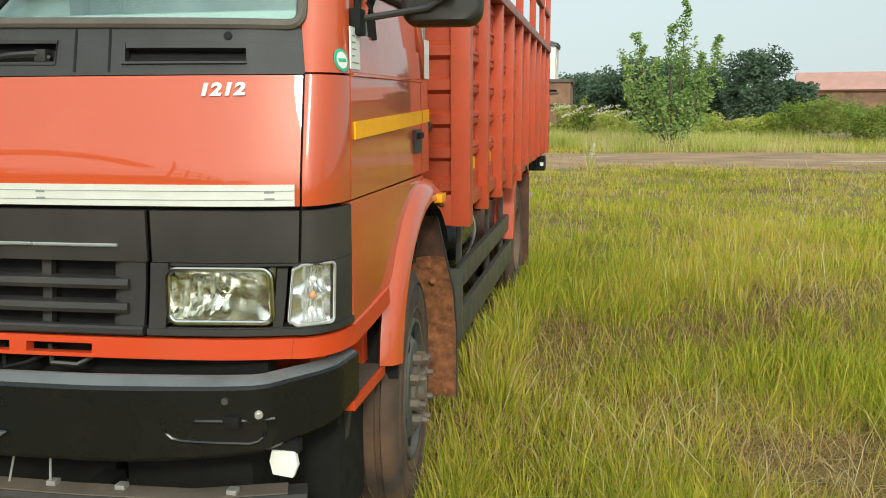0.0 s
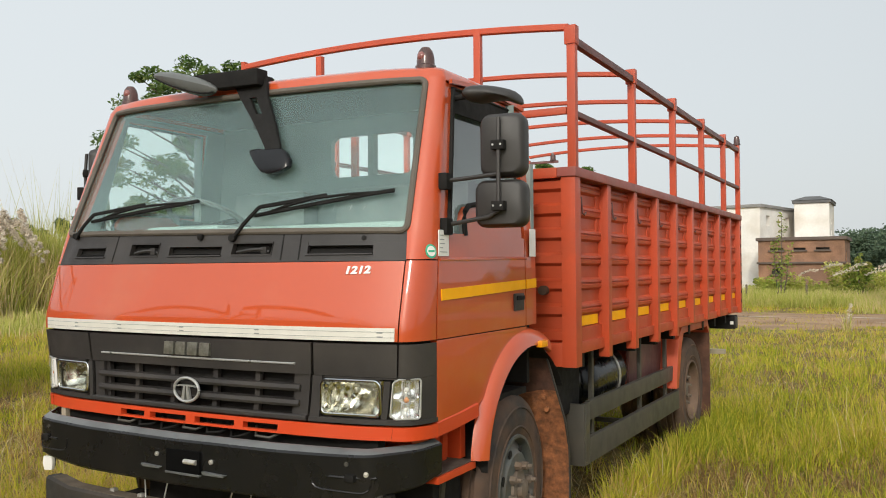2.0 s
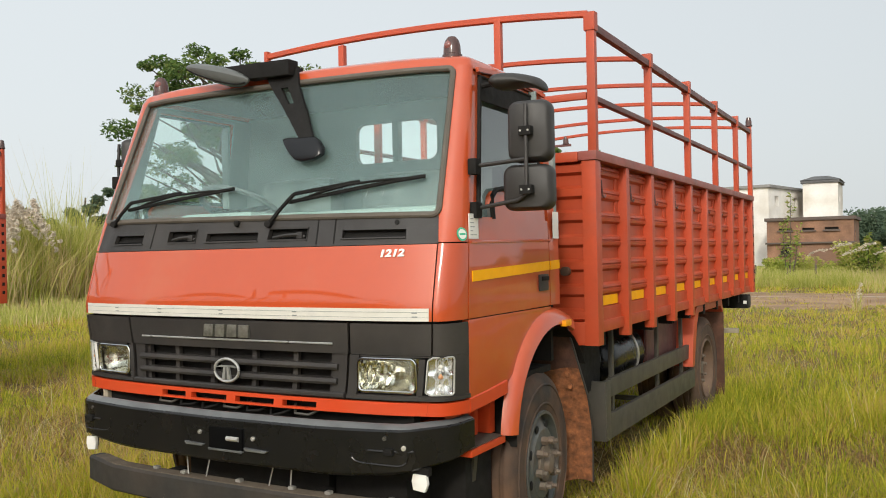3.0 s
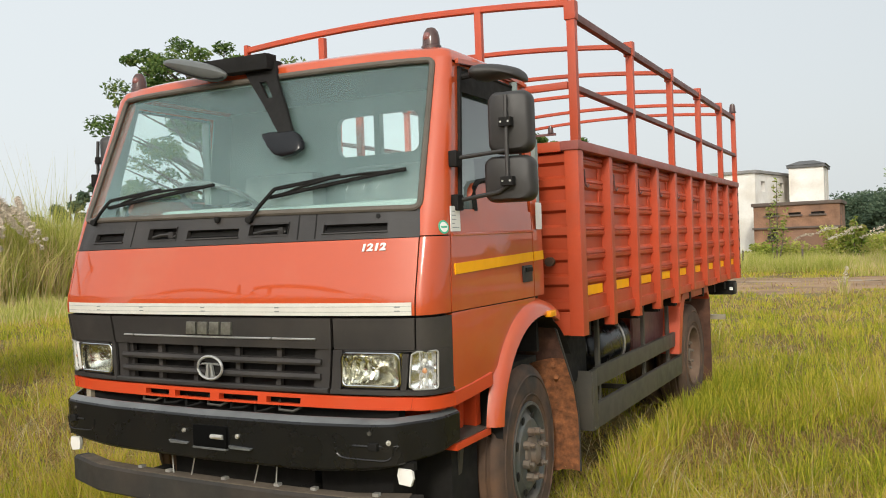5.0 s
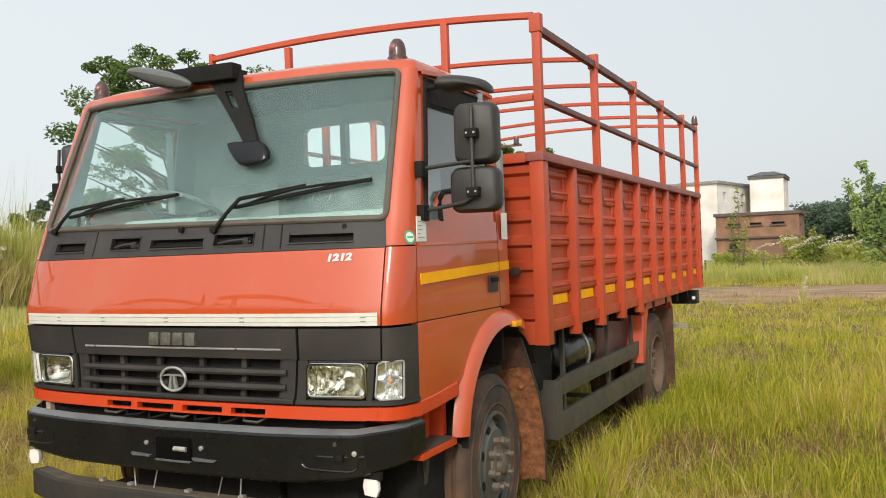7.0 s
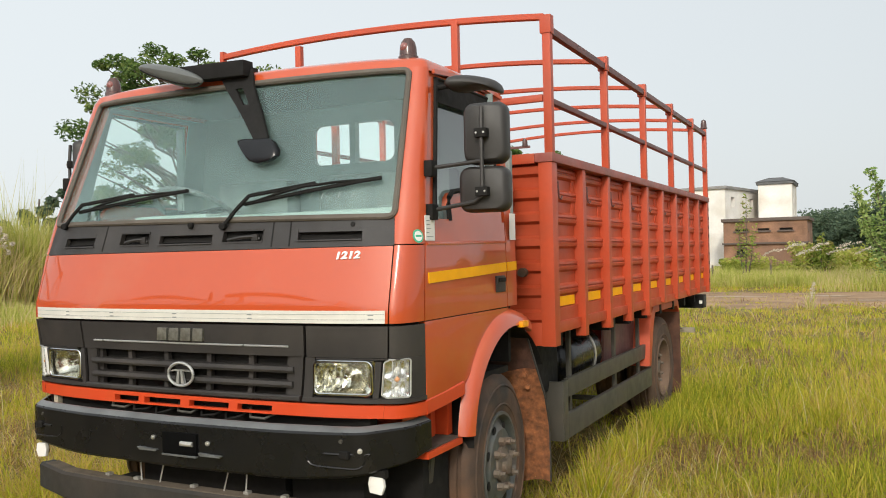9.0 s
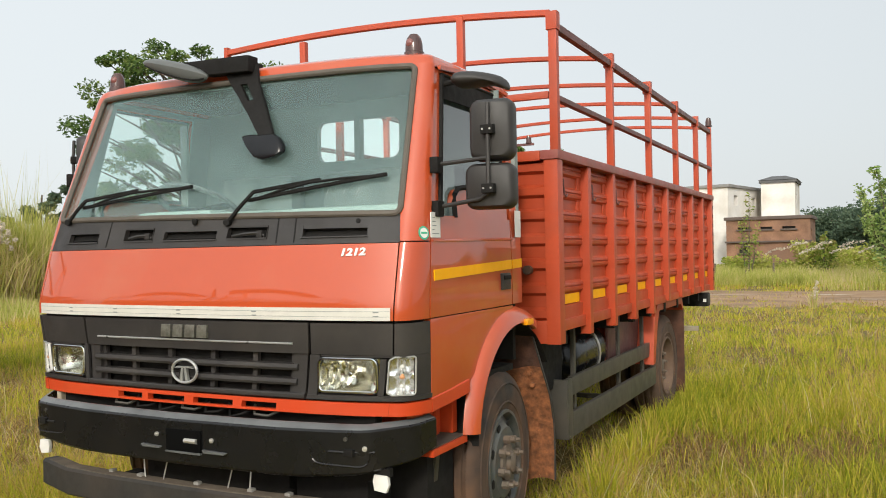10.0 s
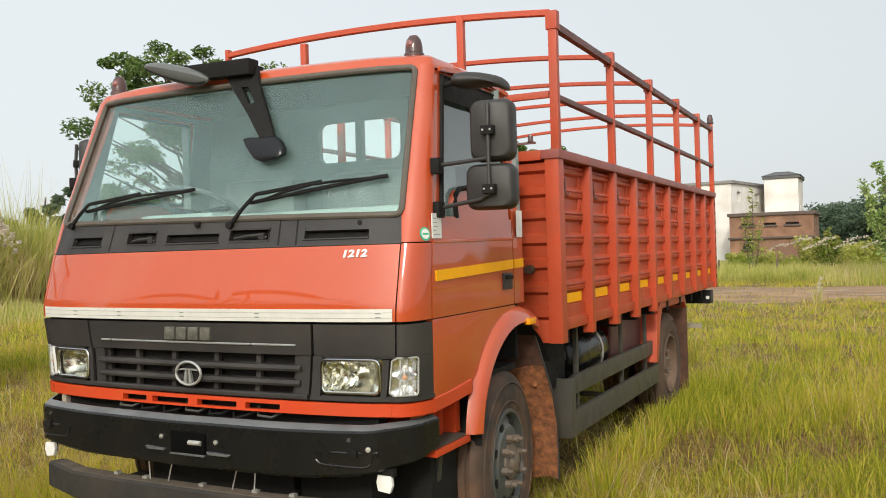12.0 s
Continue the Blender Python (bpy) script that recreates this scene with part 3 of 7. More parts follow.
for x0, x1, kind in openings:
    if kind == 0:
        part("cowl_strip", slab(x0, x1, 1.651, 1.6675, -0.0004, 0.02, 0), M_PLASTIC, cowl)
        part("slot_lip", slab(x0 - 0.004, x1 + 0.004, 1.607, 1.613, 0.006, 0.012, 0.002), M_PLASTIC, cowl)
        part("slot_vane", slab(x0, x1, 1.624, 1.629, -0.016, 0.006, 0), M_DARK, cowl)
        continue
    part("slot_frame", rim_frame(x0, x1, 1.612, 1.667, 0.0, 0.008), M_PLASTIC, cowl)
    hinge = tube(bmesh.new(), [cab_out(on_front(x0 + (x1 - x0) * q, z), z, o) for q, z, o in ((0.08, 1.628, -0.012), (0.45, 1.634, 0.0), (0.75, 1.636, 0.002), (0.9, 1.628, -0.01))], 0.0075, 6)
    box(hinge, *(lambda p: (p.x - 0.018, p.x + 0.012, p.y - 0.01, p.y + 0.012, p.z - 0.014, p.z + 0.014))(cab_out(on_front(x0 + 0.82 * (x1 - x0), 1.634), 1.634, -0.004)), bev=0.004)
    part("wiper_hinge", hinge, M_MIRROR, cowl)
part("cowl_cap", disc(cab_out(on_front(0.80, 1.683), 1.683, 0.001), (0.1, -1, 0.3), 0.010, 0.004), M_DARK, cowl)
for x in (-0.53, 0.437, 0.522):
    part("panel_gap", slab(x - 0.003, x + 0.003, 1.589, 1.704, 0.0012, 0.01, 0, 1), M_DARK, cowl)
noz = bmesh.new()
lathe(noz, [(0.0, -0.012), (0.012, -0.012), (0.014, 0.0), (0.009, 0.012), (0, 0.014)], Matrix.Translation(cab_out(0, 1.690, 0.01)) @ Matrix.Rotation(radians(90), 4, "Y"), 10)
part("washer_nozzle", noz, M_DARK, cowl)

# wipers
def wiper(pivot, elbow, tip):
    w = empty("wiper", truck)
    p, e, t_ = (cab_out(on_front(x, z), z, o) for x, z, o in (pivot, elbow, tip))
    mid = e.lerp(t_, 0.52) + Vector((0, -0.01, 0.002))
    bm = sweep(bmesh.new(), [p, p.lerp(e, 0.5) + Vector((0, -0.006, 0)), e, e.lerp(mid, 0.5), mid], rect(0.016, 0.012, 0.003), up=(0, -1, 0))
    part("wiper_arm", bm, M_DARK, w, "black wiper arm")
    hub = bmesh.new()
    lathe(hub, [(0, -0.02), (0.014, -0.02), (0.017, 0.0), (0.014, 0.014), (0, 0.016)], Matrix.Translation(p) @ Matrix.Rotation(radians(-75), 4, "Z"), 12)
    part("pivot_cap", hub, M_DARK, w)
    n = 12
    def along(q, o, dz):
        z = elbow[1] + (tip[1] - elbow[1]) * q + dz
        return cab_out(on_front(elbow[0] + (tip[0] - elbow[0]) * q, z), z, o)
    part("wiper_blade", sweep(bmesh.new(), [along(-0.06 + 1.06 * k / n, 0.010, -0.020) for k in range(n + 1)], rect(0.015, 0.018, 0.003), up=(0, -1, 0)), M_DARK, w, "black rubber wiper blade")
    part("blade_bridge", sweep(bmesh.new(), [along(q, o, -0.012 + dz) for q, o, dz in ((0.02, 0.010, -0.008), (0.2, 0.020, 0.002), (0.45, 0.026, 0.008), (0.7, 0.020, 0.002), (0.94, 0.010, -0.008))], rect(0.010, 0.014, 0.003), up=(0, -1, 0)), M_DARK, w)


wiper((0.182, 1.683, 0.012), (0.303, 1.802, 0.035), (0.878, 1.888, 0.014))
wiper((-0.845, 1.702, 0.012), (-0.712, 1.794, 0.035), (-0.066, 1.868, 0.014))

# ---- white strip, badge, number ----
strip = part("white_band", skin(-0.985, 0.985, 1.284, 1.333, 40, 2, 0.004, 0.006, 0.002), M_WHITE_TAPE, truck, "white reflective band across the front")
for x in (-0.72, -0.42, -0.04, 0.36, 0.905):
    part("print_mark", slab(x, x + 0.022, 1.298, 1.303, 0.0055, 0.003, 0, 1), M_GREY_INK, strip)
    part("print_mark", slab(x, x + 0.022, 1.314, 1.319, 0.0055, 0.003, 0, 1), M_GREY_INK, strip)
for z in (1.2985, 1.3190):
    part("groove_line", skin(-0.983, 0.983, z - 0.0006, z + 0.0006, 40, 1, 0.0052, 0.002, 0), M_GREY_INK, strip)
num = bpy.data.curves.new("model_number", "FONT")
num.body, num.size, num.extrude, num.bevel_depth, num.shear, num.space_character = "1212", 0.060, 0.003, 0.0004, 0.16, 1.06
num.offset = 0.0022
tmp = new("tmp_text", num)
dg = bpy.context.evaluated_depsgraph_get()
num_mesh = bpy.data.meshes.new_from_object(tmp.evaluated_get(dg))
bpy.data.objects.remove(tmp)
num_mesh.materials.append(M_WHITE)
number = new("model_number", num_mesh)
number.parent = truck
number["label"] = "raised white number 1212"
pa, pb = cab_out(on_front(0.745, 1.532), 1.532, 0.002), cab_out(on_front(0.853, 1.534), 1.534, 0.002)
xa = (pb - pa).normalized()
za = (cab_out(on_front(0.80, 1.56), 1.56, 0) - cab_out(on_front(0.80, 1.50), 1.50, 0)).normalized()
na = xa.cross(za).normalized()
za = na.cross(xa)
width = max(v.co.x for v in num_mesh.vertices)
rot = Matrix((xa, za, na)).transposed().to_4x4()
number.matrix_basis = Matrix.Translation(pa) @ rot @ Matrix.Diagonal(((pb - pa).length / width, 0.66, 1, 1))

# ---- black band, grille, lamps ----
part("upper_grille_panel", skin(-0.632, 0.632, 1.150, 1.272, 20, 3), M_PLASTIC, truck, "black plastic panel above the grille")
for sg in (1, -1):
    part("lamp_panel", skin(sg * 0.645, sg * 0.995, 1.150, 1.272, 8, 3), M_PLASTIC, truck)
    part("corner_trim", skin(sg * 1.012, sg * 2.0, 1.150, 1.272, 14, 3), M_PLASTIC, truck)
    part("corner_trim", skin(sg * (1.585 if sg > 0 else 1.526), sg * 2.0, 0.985, 1.149, 14, 3), M_PLASTIC, truck)
    part("lamp_housing", skin(sg * 0.640, sg * 1.60, 0.985, 1.148, 10, 3, -0.10, 0.01, 0), M_PLASTIC, truck)
    part("lamp_bezel", skin(sg * 0.640, sg * (0.684 if sg > 0 else 0.664), 0.985, 1.148, 3, 3, 0.0), M_PLASTIC, truck)
    part("lamp_bezel", skin(sg * 0.690, sg * 1.58, 1.142, 1.148, 3, 1, 0.0, 0.05, 0), M_PLASTIC, truck)
    part("lamp_bezel", skin(sg * 0.690, sg * 1.58, 0.990, 0.995, 3, 1, 0.0, 0.05, 0), M_PLASTIC, truck)
    sm = 0.948 if sg > 0 else 0.927
    part("lamp_bezel", skin(sg * sm, sg * (sm + 0.024), 0.996, 1.136, 2, 2, 0.0, 0.06), M_PLASTIC, truck)
    part("lamp_housing", skin(sg * 0.640, sg * 2.0, 0.976, 0.992, 20, 1, 0.006, 0.03), M_PLASTIC, truck)
part("trim_line", sweep(bmesh.new(), [cab_out(on_front(-0.544 + 1.09 * k / 12, 1.19), 1.189, 0.001) for k in range(13)], rect(0.01, 0.008, 0.002)), M_SILVER, truck)
grille = empty("grille", truck)
part("grille_backing", skin(-0.60, 0.60, 0.98, 1.15, 10, 2, -0.06, 0.01, 0), M_DARK, grille)
for z in (1.098, 1.040):
    n = 24
    bm = sweep(bmesh.new(), [cab_out(-0.585 + 1.17 * k / n, z, -0.008) for k in range(n + 1)], [(-0.03, -0.006), (0.012, -0.014), (0.016, -0.004), (0.012, 0.010), (-0.03, 0.012)])
    part("slat", bm, M_PLASTIC, grille)
part("slat", sweep(bmesh.new(), [cab_out(-0.63 + 1.26 * k / 24, 0.985, -0.004) for k in range(25)], rect(0.03, 0.022, 0.005)), M_PLASTIC, grille)
for x in (-0.53, -0.34, -0.12, 0.12, 0.34, 0.53):
    part("upright", skin(on_front(x - 0.012, 1.06), on_front(x + 0.012, 1.06), 0.982, 1.15, 1, 2, -0.022, 0.02, 0), M_PLASTIC, grille)
for sg in (1, -1):
    part("side_cheek", skin(sg * 0.560, sg * 0.625, 0.985, 1.15, 3, 3, -0.006), M_PLASTIC, grille)
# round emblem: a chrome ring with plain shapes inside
def ring_mesh(c, R, r):
    return tube(bmesh.new(), [c + Vector((R * math.cos(2 * math.pi * i / 36), 0, 0.70 * R * math.sin(2 * math.pi * i / 36))) for i in range(36)], r, 8, True)


ec = Vector((0.004, 0.003, 1.060))
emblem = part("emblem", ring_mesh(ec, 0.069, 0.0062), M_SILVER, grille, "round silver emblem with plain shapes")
eb = bmesh.new()
for pts in ([(-0.056, 1.069), (-0.036, 1.077), (0.036, 1.077), (0.056, 1.069), (0.020, 1.071), (-0.020, 1.071)],
            [(-0.013, 1.071), (-0.003, 1.071), (-0.007, 1.015), (-0.024, 1.018)], [(0.003, 1.071), (0.013, 1.071), (0.024, 1.018), (0.007, 1.015)]):
    prism(eb, [(x + 0.004, z + 0.003) for x, z in pts], "y", -0.003, 0.009)
part("emblem_shape", eb, M_SILVER, emblem)
part("emblem_disc", disc((0.004, 0.022, 1.060), (0, -1, 0), 0.046, 0.01), M_DARK, emblem)
# maker's name as four plain blocks
for k in range(4):
    x = -0.134 + 0.067 * k
    bm = prism(bmesh.new(), [(x - 0.001, 1.201), (x + 0.053, 1.201), (x + 0.057, 1.254), (x + 0.003, 1.254)], "y", 0.008, 0.026, 0.002)
    part("name_block", bm, M_DULL_CHROME, truck, "plain dull chrome block")


def lamp(sg):
    """Headlamp and side lamp of one corner."""
    hl = empty("headlight", truck)
    z0, z1 = 1.005, 1.136
    x0, x1 = (0.662, 0.908) if sg > 0 else (0.642, 0.888)
    zc, zh = (z0 + z1) / 2, (z1 - z0) / 2
    def ring_pts(grow, off):
        return [cab_out(sg * on_front((x0 + x1) / 2 + px, zc + pz), zc + pz, off) for px, pz in rounded(x1 - x0 + grow, z1 - z0 + grow, 0.022)]
    part("bezel", sweep(bmesh.new(), ring_pts(-0.004, 0.002), rect(0.012, 0.016, 0.003), True, up=(0, -1, 0)), M_CHROME, hl, "bright chrome bezel")
    def bowl(deep):
        rows = []
        for i in range(13):
            row = []
            for j in range(29):
                u, v = -1 + 2 * j / 28, -1 + 2 * i / 12
                d = -deep * (1 - u * u) * (1 - v * v) ** 0.5 + 0.0065 * math.sin(30 * u + 7 * v * v) * max(0.0, 0.30 - u) + 0.006 * math.cos(9 * u) * max(0.0, u - 0.1) + 0.0016 * math.sin(9 * v + 4 * u)
                row.append(cab_out(sg * on_front((x0 + x1) / 2 + u * (x1 - x0) / 2, zc), zc + v * zh, d - 0.012))
            rows.append(row)
        return grid_shell(rows, [[p + Vector((0, 0.006, 0)) for p in r] for r in rows])
    part("reflector", bowl(0.06), M_REFLECTOR, hl, "faceted mirror reflector")
    bulb = lathe(bmesh.new(), [(0, -0.03), (0.012, -0.03), (0.014, 0.0), (0.009, 0.012), (0, 0.016)], Matrix.Translation(cab_out(sg * on_front((x0 + x1) / 2, zc), zc, -0.04)) @ Matrix.Rotation(radians(-90), 4, "Z"), 12)
    part("bulb", bulb, M_CHROME, hl)
    for k in range(7):
        fl = sweep(bmesh.new(), [cab_out(sg * on_front(x0 + 0.014 + 0.012 * k + 0.02 * q, 1.06), 1.016 + 0.108 * q, 0.0) for q in (0, 0.5, 1)], rect(0.004, 0.005))
        part("flute", fl, M_LENS, hl).visible_shadow = False
    ln = part("lens", sheet(sg * on_front(x0 + 0.004, zc), sg * on_front(x1 - 0.004, zc), z0 + 0.004, z1 - 0.004, 8, 6, 0.0), M_LENS, hl)
    ln.visible_shadow = False
    # corner lamp
    cl = empty("corner_lamp", truck)
    sa, sb = (0.985, 1.580) if sg > 0 else (-0.964, -1.520)
    za_, zb_ = 0.998, 1.145
    pts = [cab_out(sa + (sb - sa) * (0.5 + px), (za_ + zb_) / 2 + pz, 0.003) for px, pz in [(p[0] / 0.13, p[1]) for p in rounded(0.13, zb_ - za_, 0.014)]]
    part("bezel", sweep(bmesh.new(), pts, rect(0.006, 0.010, 0.002), True, up=(sg * 0.4, -1, 0)), M_SILVER, cl, "pale lamp rim")
    cups = [[cab_out(sa + (sb - sa) * j / 20, za_ + (zb_ - za_) * i / 16, -0.012 - 0.026 * abs(math.sin(math.pi * j / 20)) ** 0.25 * abs(math.sin(2 * math.pi * i / 16)) ** 0.6 + 0.0012 * math.sin(1.9 * j)) for j in range(21)] for i in range(17)]
    part("reflector", grid_shell(cups, [[p + Vector((-sg * 0.003, 0.006, 0)) for p in r] for r in cups]), M_LAMP_WHITE, cl)
    part("lamp_wall", sweep(bmesh.new(), [p + Vector((-sg * 0.006, 0.010, 0)) for p in pts], rect(0.003, 0.030), True, up=(sg * 0.4, -1, 0)), M_WHITE, cl)
    for zz, mm, r in ((1.104, M_WHITE, 0.009), (1.066, M_AMBER_BULB, 0.011), (1.030, M_WHITE, 0.008)):
        c = cab_out((sa + sb) / 2, zz, -0.020)
        bm = bmesh.new()
        bmesh.ops.create_icosphere(bm, subdivisions=2, radius=r, matrix=Matrix.Translation(c))
        part("bulb", bm, mm, cl)
    part("lens", sheet(sa, sb, za_, zb_, 10, 6, 0.004), M_LENS, cl).visible_shadow = False


lamp(1)
lamp(-1)

# ---- red lower strip with four slots, wrapping round to the wheel arch ----
slots = [(-0.40, -0.25), (-0.215, -0.005), (0.045, 0.255), (0.30, 0.47)]
lower = part("lower_strip", skin(-2.0, 2.0, 0.952, 0.968, 60, 1, 0.008, 0.03, 0.003), M_RED_TRIM, truck, "orange-red slotted strip below the grille")
part("strip_lip", skin(-2.0, 2.0, 0.919, 0.928, 60, 1, 0.008, 0.03, 0.003), M_RED_TRIM, lower)
edges = [-1.0] + [v for a in slots for v in a] + [1.0]
for k in range(0, len(edges), 2):
    a, b = edges[k], edges[k + 1]
    sa = -2.0 if k == 0 else on_front(a, 0.94)
    sb = 2.0 if k == len(edges) - 2 else on_front(b, 0.94)
    part("strip_web", skin(sa, sb, 0.928, 0.952, 24 if abs(sb - sa) > 0.5 else 3, 1, 0.0078, 0.03, 0), M_RED_TRIM, lower)
for sg in (1, -1):
    part("panel_gap", skin(sg * 1.0, sg * 1.006, 0.9195, 0.9675, 1, 1, 0.0086, 0.003, 0), M_DARK, lower)
part("strip_back", skin(-0.95, 0.95, 0.90, 0.975, 20, 1, -0.06, 0.02, 0), M_DARK, truck)

M_TREAD = material("dusty_step_tread", (0.075, 0.055, 0.04), 0.85, vary=0.25, scale=14, bump=0.3)
# dark block added to fill the space below the bumper's near side
part("air_cleaner", boxes((0.44, 0.80, 0.17, 0.60, 0.40, 0.73), bev=0.03), M_DARK, truck)
# ---- sides: lower panel, arch, step ----
def arch_curve(a, b, n, a0=180.0, a1=66.0, cy=1.105, cz=0.70):
    return [(cy + a * math.cos(radians(a0 + (a1 - a0) * i / n)), cz + b * math.sin(radians(a0 + (a1 - a0) * i / n))) for i in range(n + 1)]


for sg in (1, -1):
    curve = [(y, z) for y, z in arch_curve(0.545, 0.560, 18, 180, 92)]
    pts = [(0.246, 0.952), (curve[0][0], 0.975)] + [(y, z) for y, z in curve if z > 0.985] + [(1.10, 1.2785), (0.246, 1.2785)]
    part("side_panel", prism(bmesh.new(), pts, "x", sg * 1.020, sg * 1.052, 0.003), M_RED, truck)
    part("sill_strip", sweep(bmesh.new(), [(sg * 1.0415, 0.240, 0.943), (sg * 1.043, 0.40, 0.953), (sg * 1.046, 0.575, 0.970)], rect(0.03, 0.058, 0.004)), M_RED_TRIM, truck)
    # flared arch, a curved band with a rolled lip
    n = 26
    o, i_ = arch_curve(0.560, 0.572, n, 173.5, 64), arch_curve(0.492, 0.486, n, 173.0, 66)
    bm = bmesh.new()
    rows = []
    for (oy, oz), (iy, iz) in zip(o, i_):
        prof = [(1.035, oy, oz), (1.068, oy + (iy - oy) * 0.18, oz + (iz - oz) * 0.18), (1.084, oy + (iy - oy) * 0.55, oz + (iz - oz) * 0.55),
                (1.090, oy + (iy - oy) * 0.92, oz + (iz - oz) * 0.92), (1.082, iy, iz), (1.068, iy, iz), (1.02, oy + (iy - oy) * 0.5, oz + (iz - oz) * 0.5)]
        rows.append([bm.verts.new((sg * x, y, z)) for x, y, z in prof])
    k = len(rows[0])
    for a, b in zip(rows, rows[1:]):
        for j in range(k):
            bm.faces.new((a[j], a[(j + 1) % k], b[(j + 1) % k], b[j]))
    bm.faces.new(rows[0]), bm.faces.new(rows[-1][::-1])
    arch = part("wheel_arch", bm, M_RED, truck, "flared orange-red wheel arch", 50)
    part("side_reflector", boxes((sg * 1.078, sg * 1.108, 1.145, 1.225, 1.178, 1.208), bev=0.006), M_AMBER, arch, "amber side reflector")
    # inner liner of the arch
    bm = bmesh.new()
    lin = arch_curve(0.47, 0.48, 18, 180, 32)
    a = [bm.verts.new((sg * 1.07, y, z)) for y, z in lin]
    b = [bm.verts.new((sg * 0.60, y, z)) for y, z in lin]
    for j in range(len(lin) - 1):
        bm.faces.new((a[j], a[j + 1], b[j + 1], b[j]))
    bm.faces.new([bm.verts.new(v.co) for v in b] + [bm.verts.new((sg * 0.60, 1.50, 0.30)), bm.verts.new((sg * 0.60, 0.64, 0.30))])
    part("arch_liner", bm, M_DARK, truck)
    # step box
    step = part("step", boxes((sg * 0.80, sg * 1.045, 0.262, 0.575, 0.732, 0.760), bev=0.003), M_RED_TRIM, truck, "red side step with dark tread")
    part("tread", boxes((sg * 0.80, sg * 1.036, 0.266, 0.572, 0.761, 0.766)), M_TREAD, step)
    part("step_well", boxes((sg * 0.78, sg * 0.925, 0.27, 0.60, 0.767, 0.950), (sg * 0.925, sg * 0.940, 0.40, 0.43, 0.767, 0.948), (sg * 0.925, sg * 0.940, 0.49, 0.52, 0.767, 0.948), (sg * 0.925, sg * 0.985, 0.555, 0.60, 0.767, 0.948), bev=0.004), M_RED_TRIM, truck)
    part("step_bracket", boxes((sg * 0.70, sg * 0.975, 0.34, 0.575, 0.37 if sg > 0 else 0.60, 0.730), bev=0.01), M_DARK, truck)
    part("step_stay", sweep(bmesh.new(), [(sg * 0.99, 0.40, 0.731), (sg * 0.97, 0.41, 0.60), (sg * 0.955, 0.43, 0.545), (sg * 0.96, 0.50, 0.565)], rect(0.012, 0.03)), M_GUARD, truck)

# ---- bumper ----
BUMP = np.array([(0.0, -0.080), (0.5, -0.060), (0.80, -0.026), (0.885, -0.010), (0.918, 0.008), (1.015, 0.125), (1.036, 0.165), (1.052, 0.275)])
def bump_xy(u):
    """Plan of the bumper: u 0 at the middle to 1 at the end."""
    d = np.r_[0, np.cumsum(np.hypot(*np.diff(BUMP, axis=0).T))]
    d /= d[-1]
    return float(np.interp(abs(u), d, BUMP[:, 0])) * math.copysign(1, u), float(np.interp(abs(u), d, BUMP[:, 1]))


def bump_rows(prof, n=120):
    rows = []
    for i in range(n + 1):
        u = -1 + 2 * i / n
        x, y = bump_xy(u)
        x2, y2 = bump_xy(min(1, u + 0.02) if u < 0.98 else u)
        x1, y1 = bump_xy(max(-1, u - 0.02) if u > -0.98 else u)
        t_ = Vector((x2 - x1, y2 - y1, 0)).normalized()
        nrm = Vector((t_.y, -t_.x, 0))
        lift = 0.085 * max(0, (abs(u) - 0.45) / 0.55) ** 1.6
        rows.append([Vector((x, y, 0)) + nrm * o + Vector((0, 0, z + lift * (1 - (z - 0.68) / 0.235))) for o, z in prof])
    return rows


bm = bmesh.new()
prof = [(-0.046, 0.872), (-0.044, 0.888), (-0.036, 0.894), (-0.030, 0.893), (-0.004, 0.875), (0.002, 0.866), (0.001, 0.700), (-0.006, 0.690), (-0.03, 0.682), (-0.09, 0.680)]
rows = [[bm.verts.new(p) for p in r] for r in bump_rows(prof)]
for a, b in zip(rows, rows[1:]):
    for j in range(len(prof)):
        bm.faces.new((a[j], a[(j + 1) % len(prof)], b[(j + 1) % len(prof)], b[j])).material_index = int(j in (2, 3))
bm.faces.new(rows[0]), bm.faces.new(rows[-1][::-1])
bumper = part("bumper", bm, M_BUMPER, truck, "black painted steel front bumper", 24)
# chamfer faces carry the painted sheen
bumper.data.materials.append(M_BUMPER_SHEEN)
def on_bumper(x, z, off):
    us = np.linspace(-1, 1, 801)
    u = us[int(np.argmin([abs(bump_xy(v)[0] - x) for v in us]))]
    bx, by = bump_xy(u)
    x2, y2 = bump_xy(min(1, u + 0.01))
    x1, y1 = bump_xy(max(-1, u - 0.01))
    t_ = Vector((x2 - x1, y2 - y1, 0)).normalized()
    return Vector((bx, by, z)) + Vector((t_.y, -t_.x, 0)) * off, Vector((t_.y, -t_.x, 0))


# dark sheet added as the shade in the gap behind the bumper
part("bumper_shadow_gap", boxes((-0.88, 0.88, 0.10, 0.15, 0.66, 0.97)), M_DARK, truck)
part("bumper_bracket", boxes((-0.875, -0.845, 0.075, 0.13, 0.80, 0.935), bev=0.004), M_TAN, bumper)
for k in range(7):
    x = -0.45 + 0.13 * k
    part("cable", tube(bmesh.new(), [(x, 0.06, 0.93), (x + 0.03, 0.02, 0.90 - 0.01 * (k % 3)), (x + 0.09, 0.03, 0.895), (x + 0.14, 0.07, 0.92)], 0.006, 6), M_DARK if k % 3 else M_GUARD, bumper)
# no hole is cut: a block in shade colour shows the tow recess
part("tow_recess", boxes((-0.02, 0.165, -0.086, -0.06, 0.745, 0.835), bev=0.006), M_RECESS_SHADE, bumper)
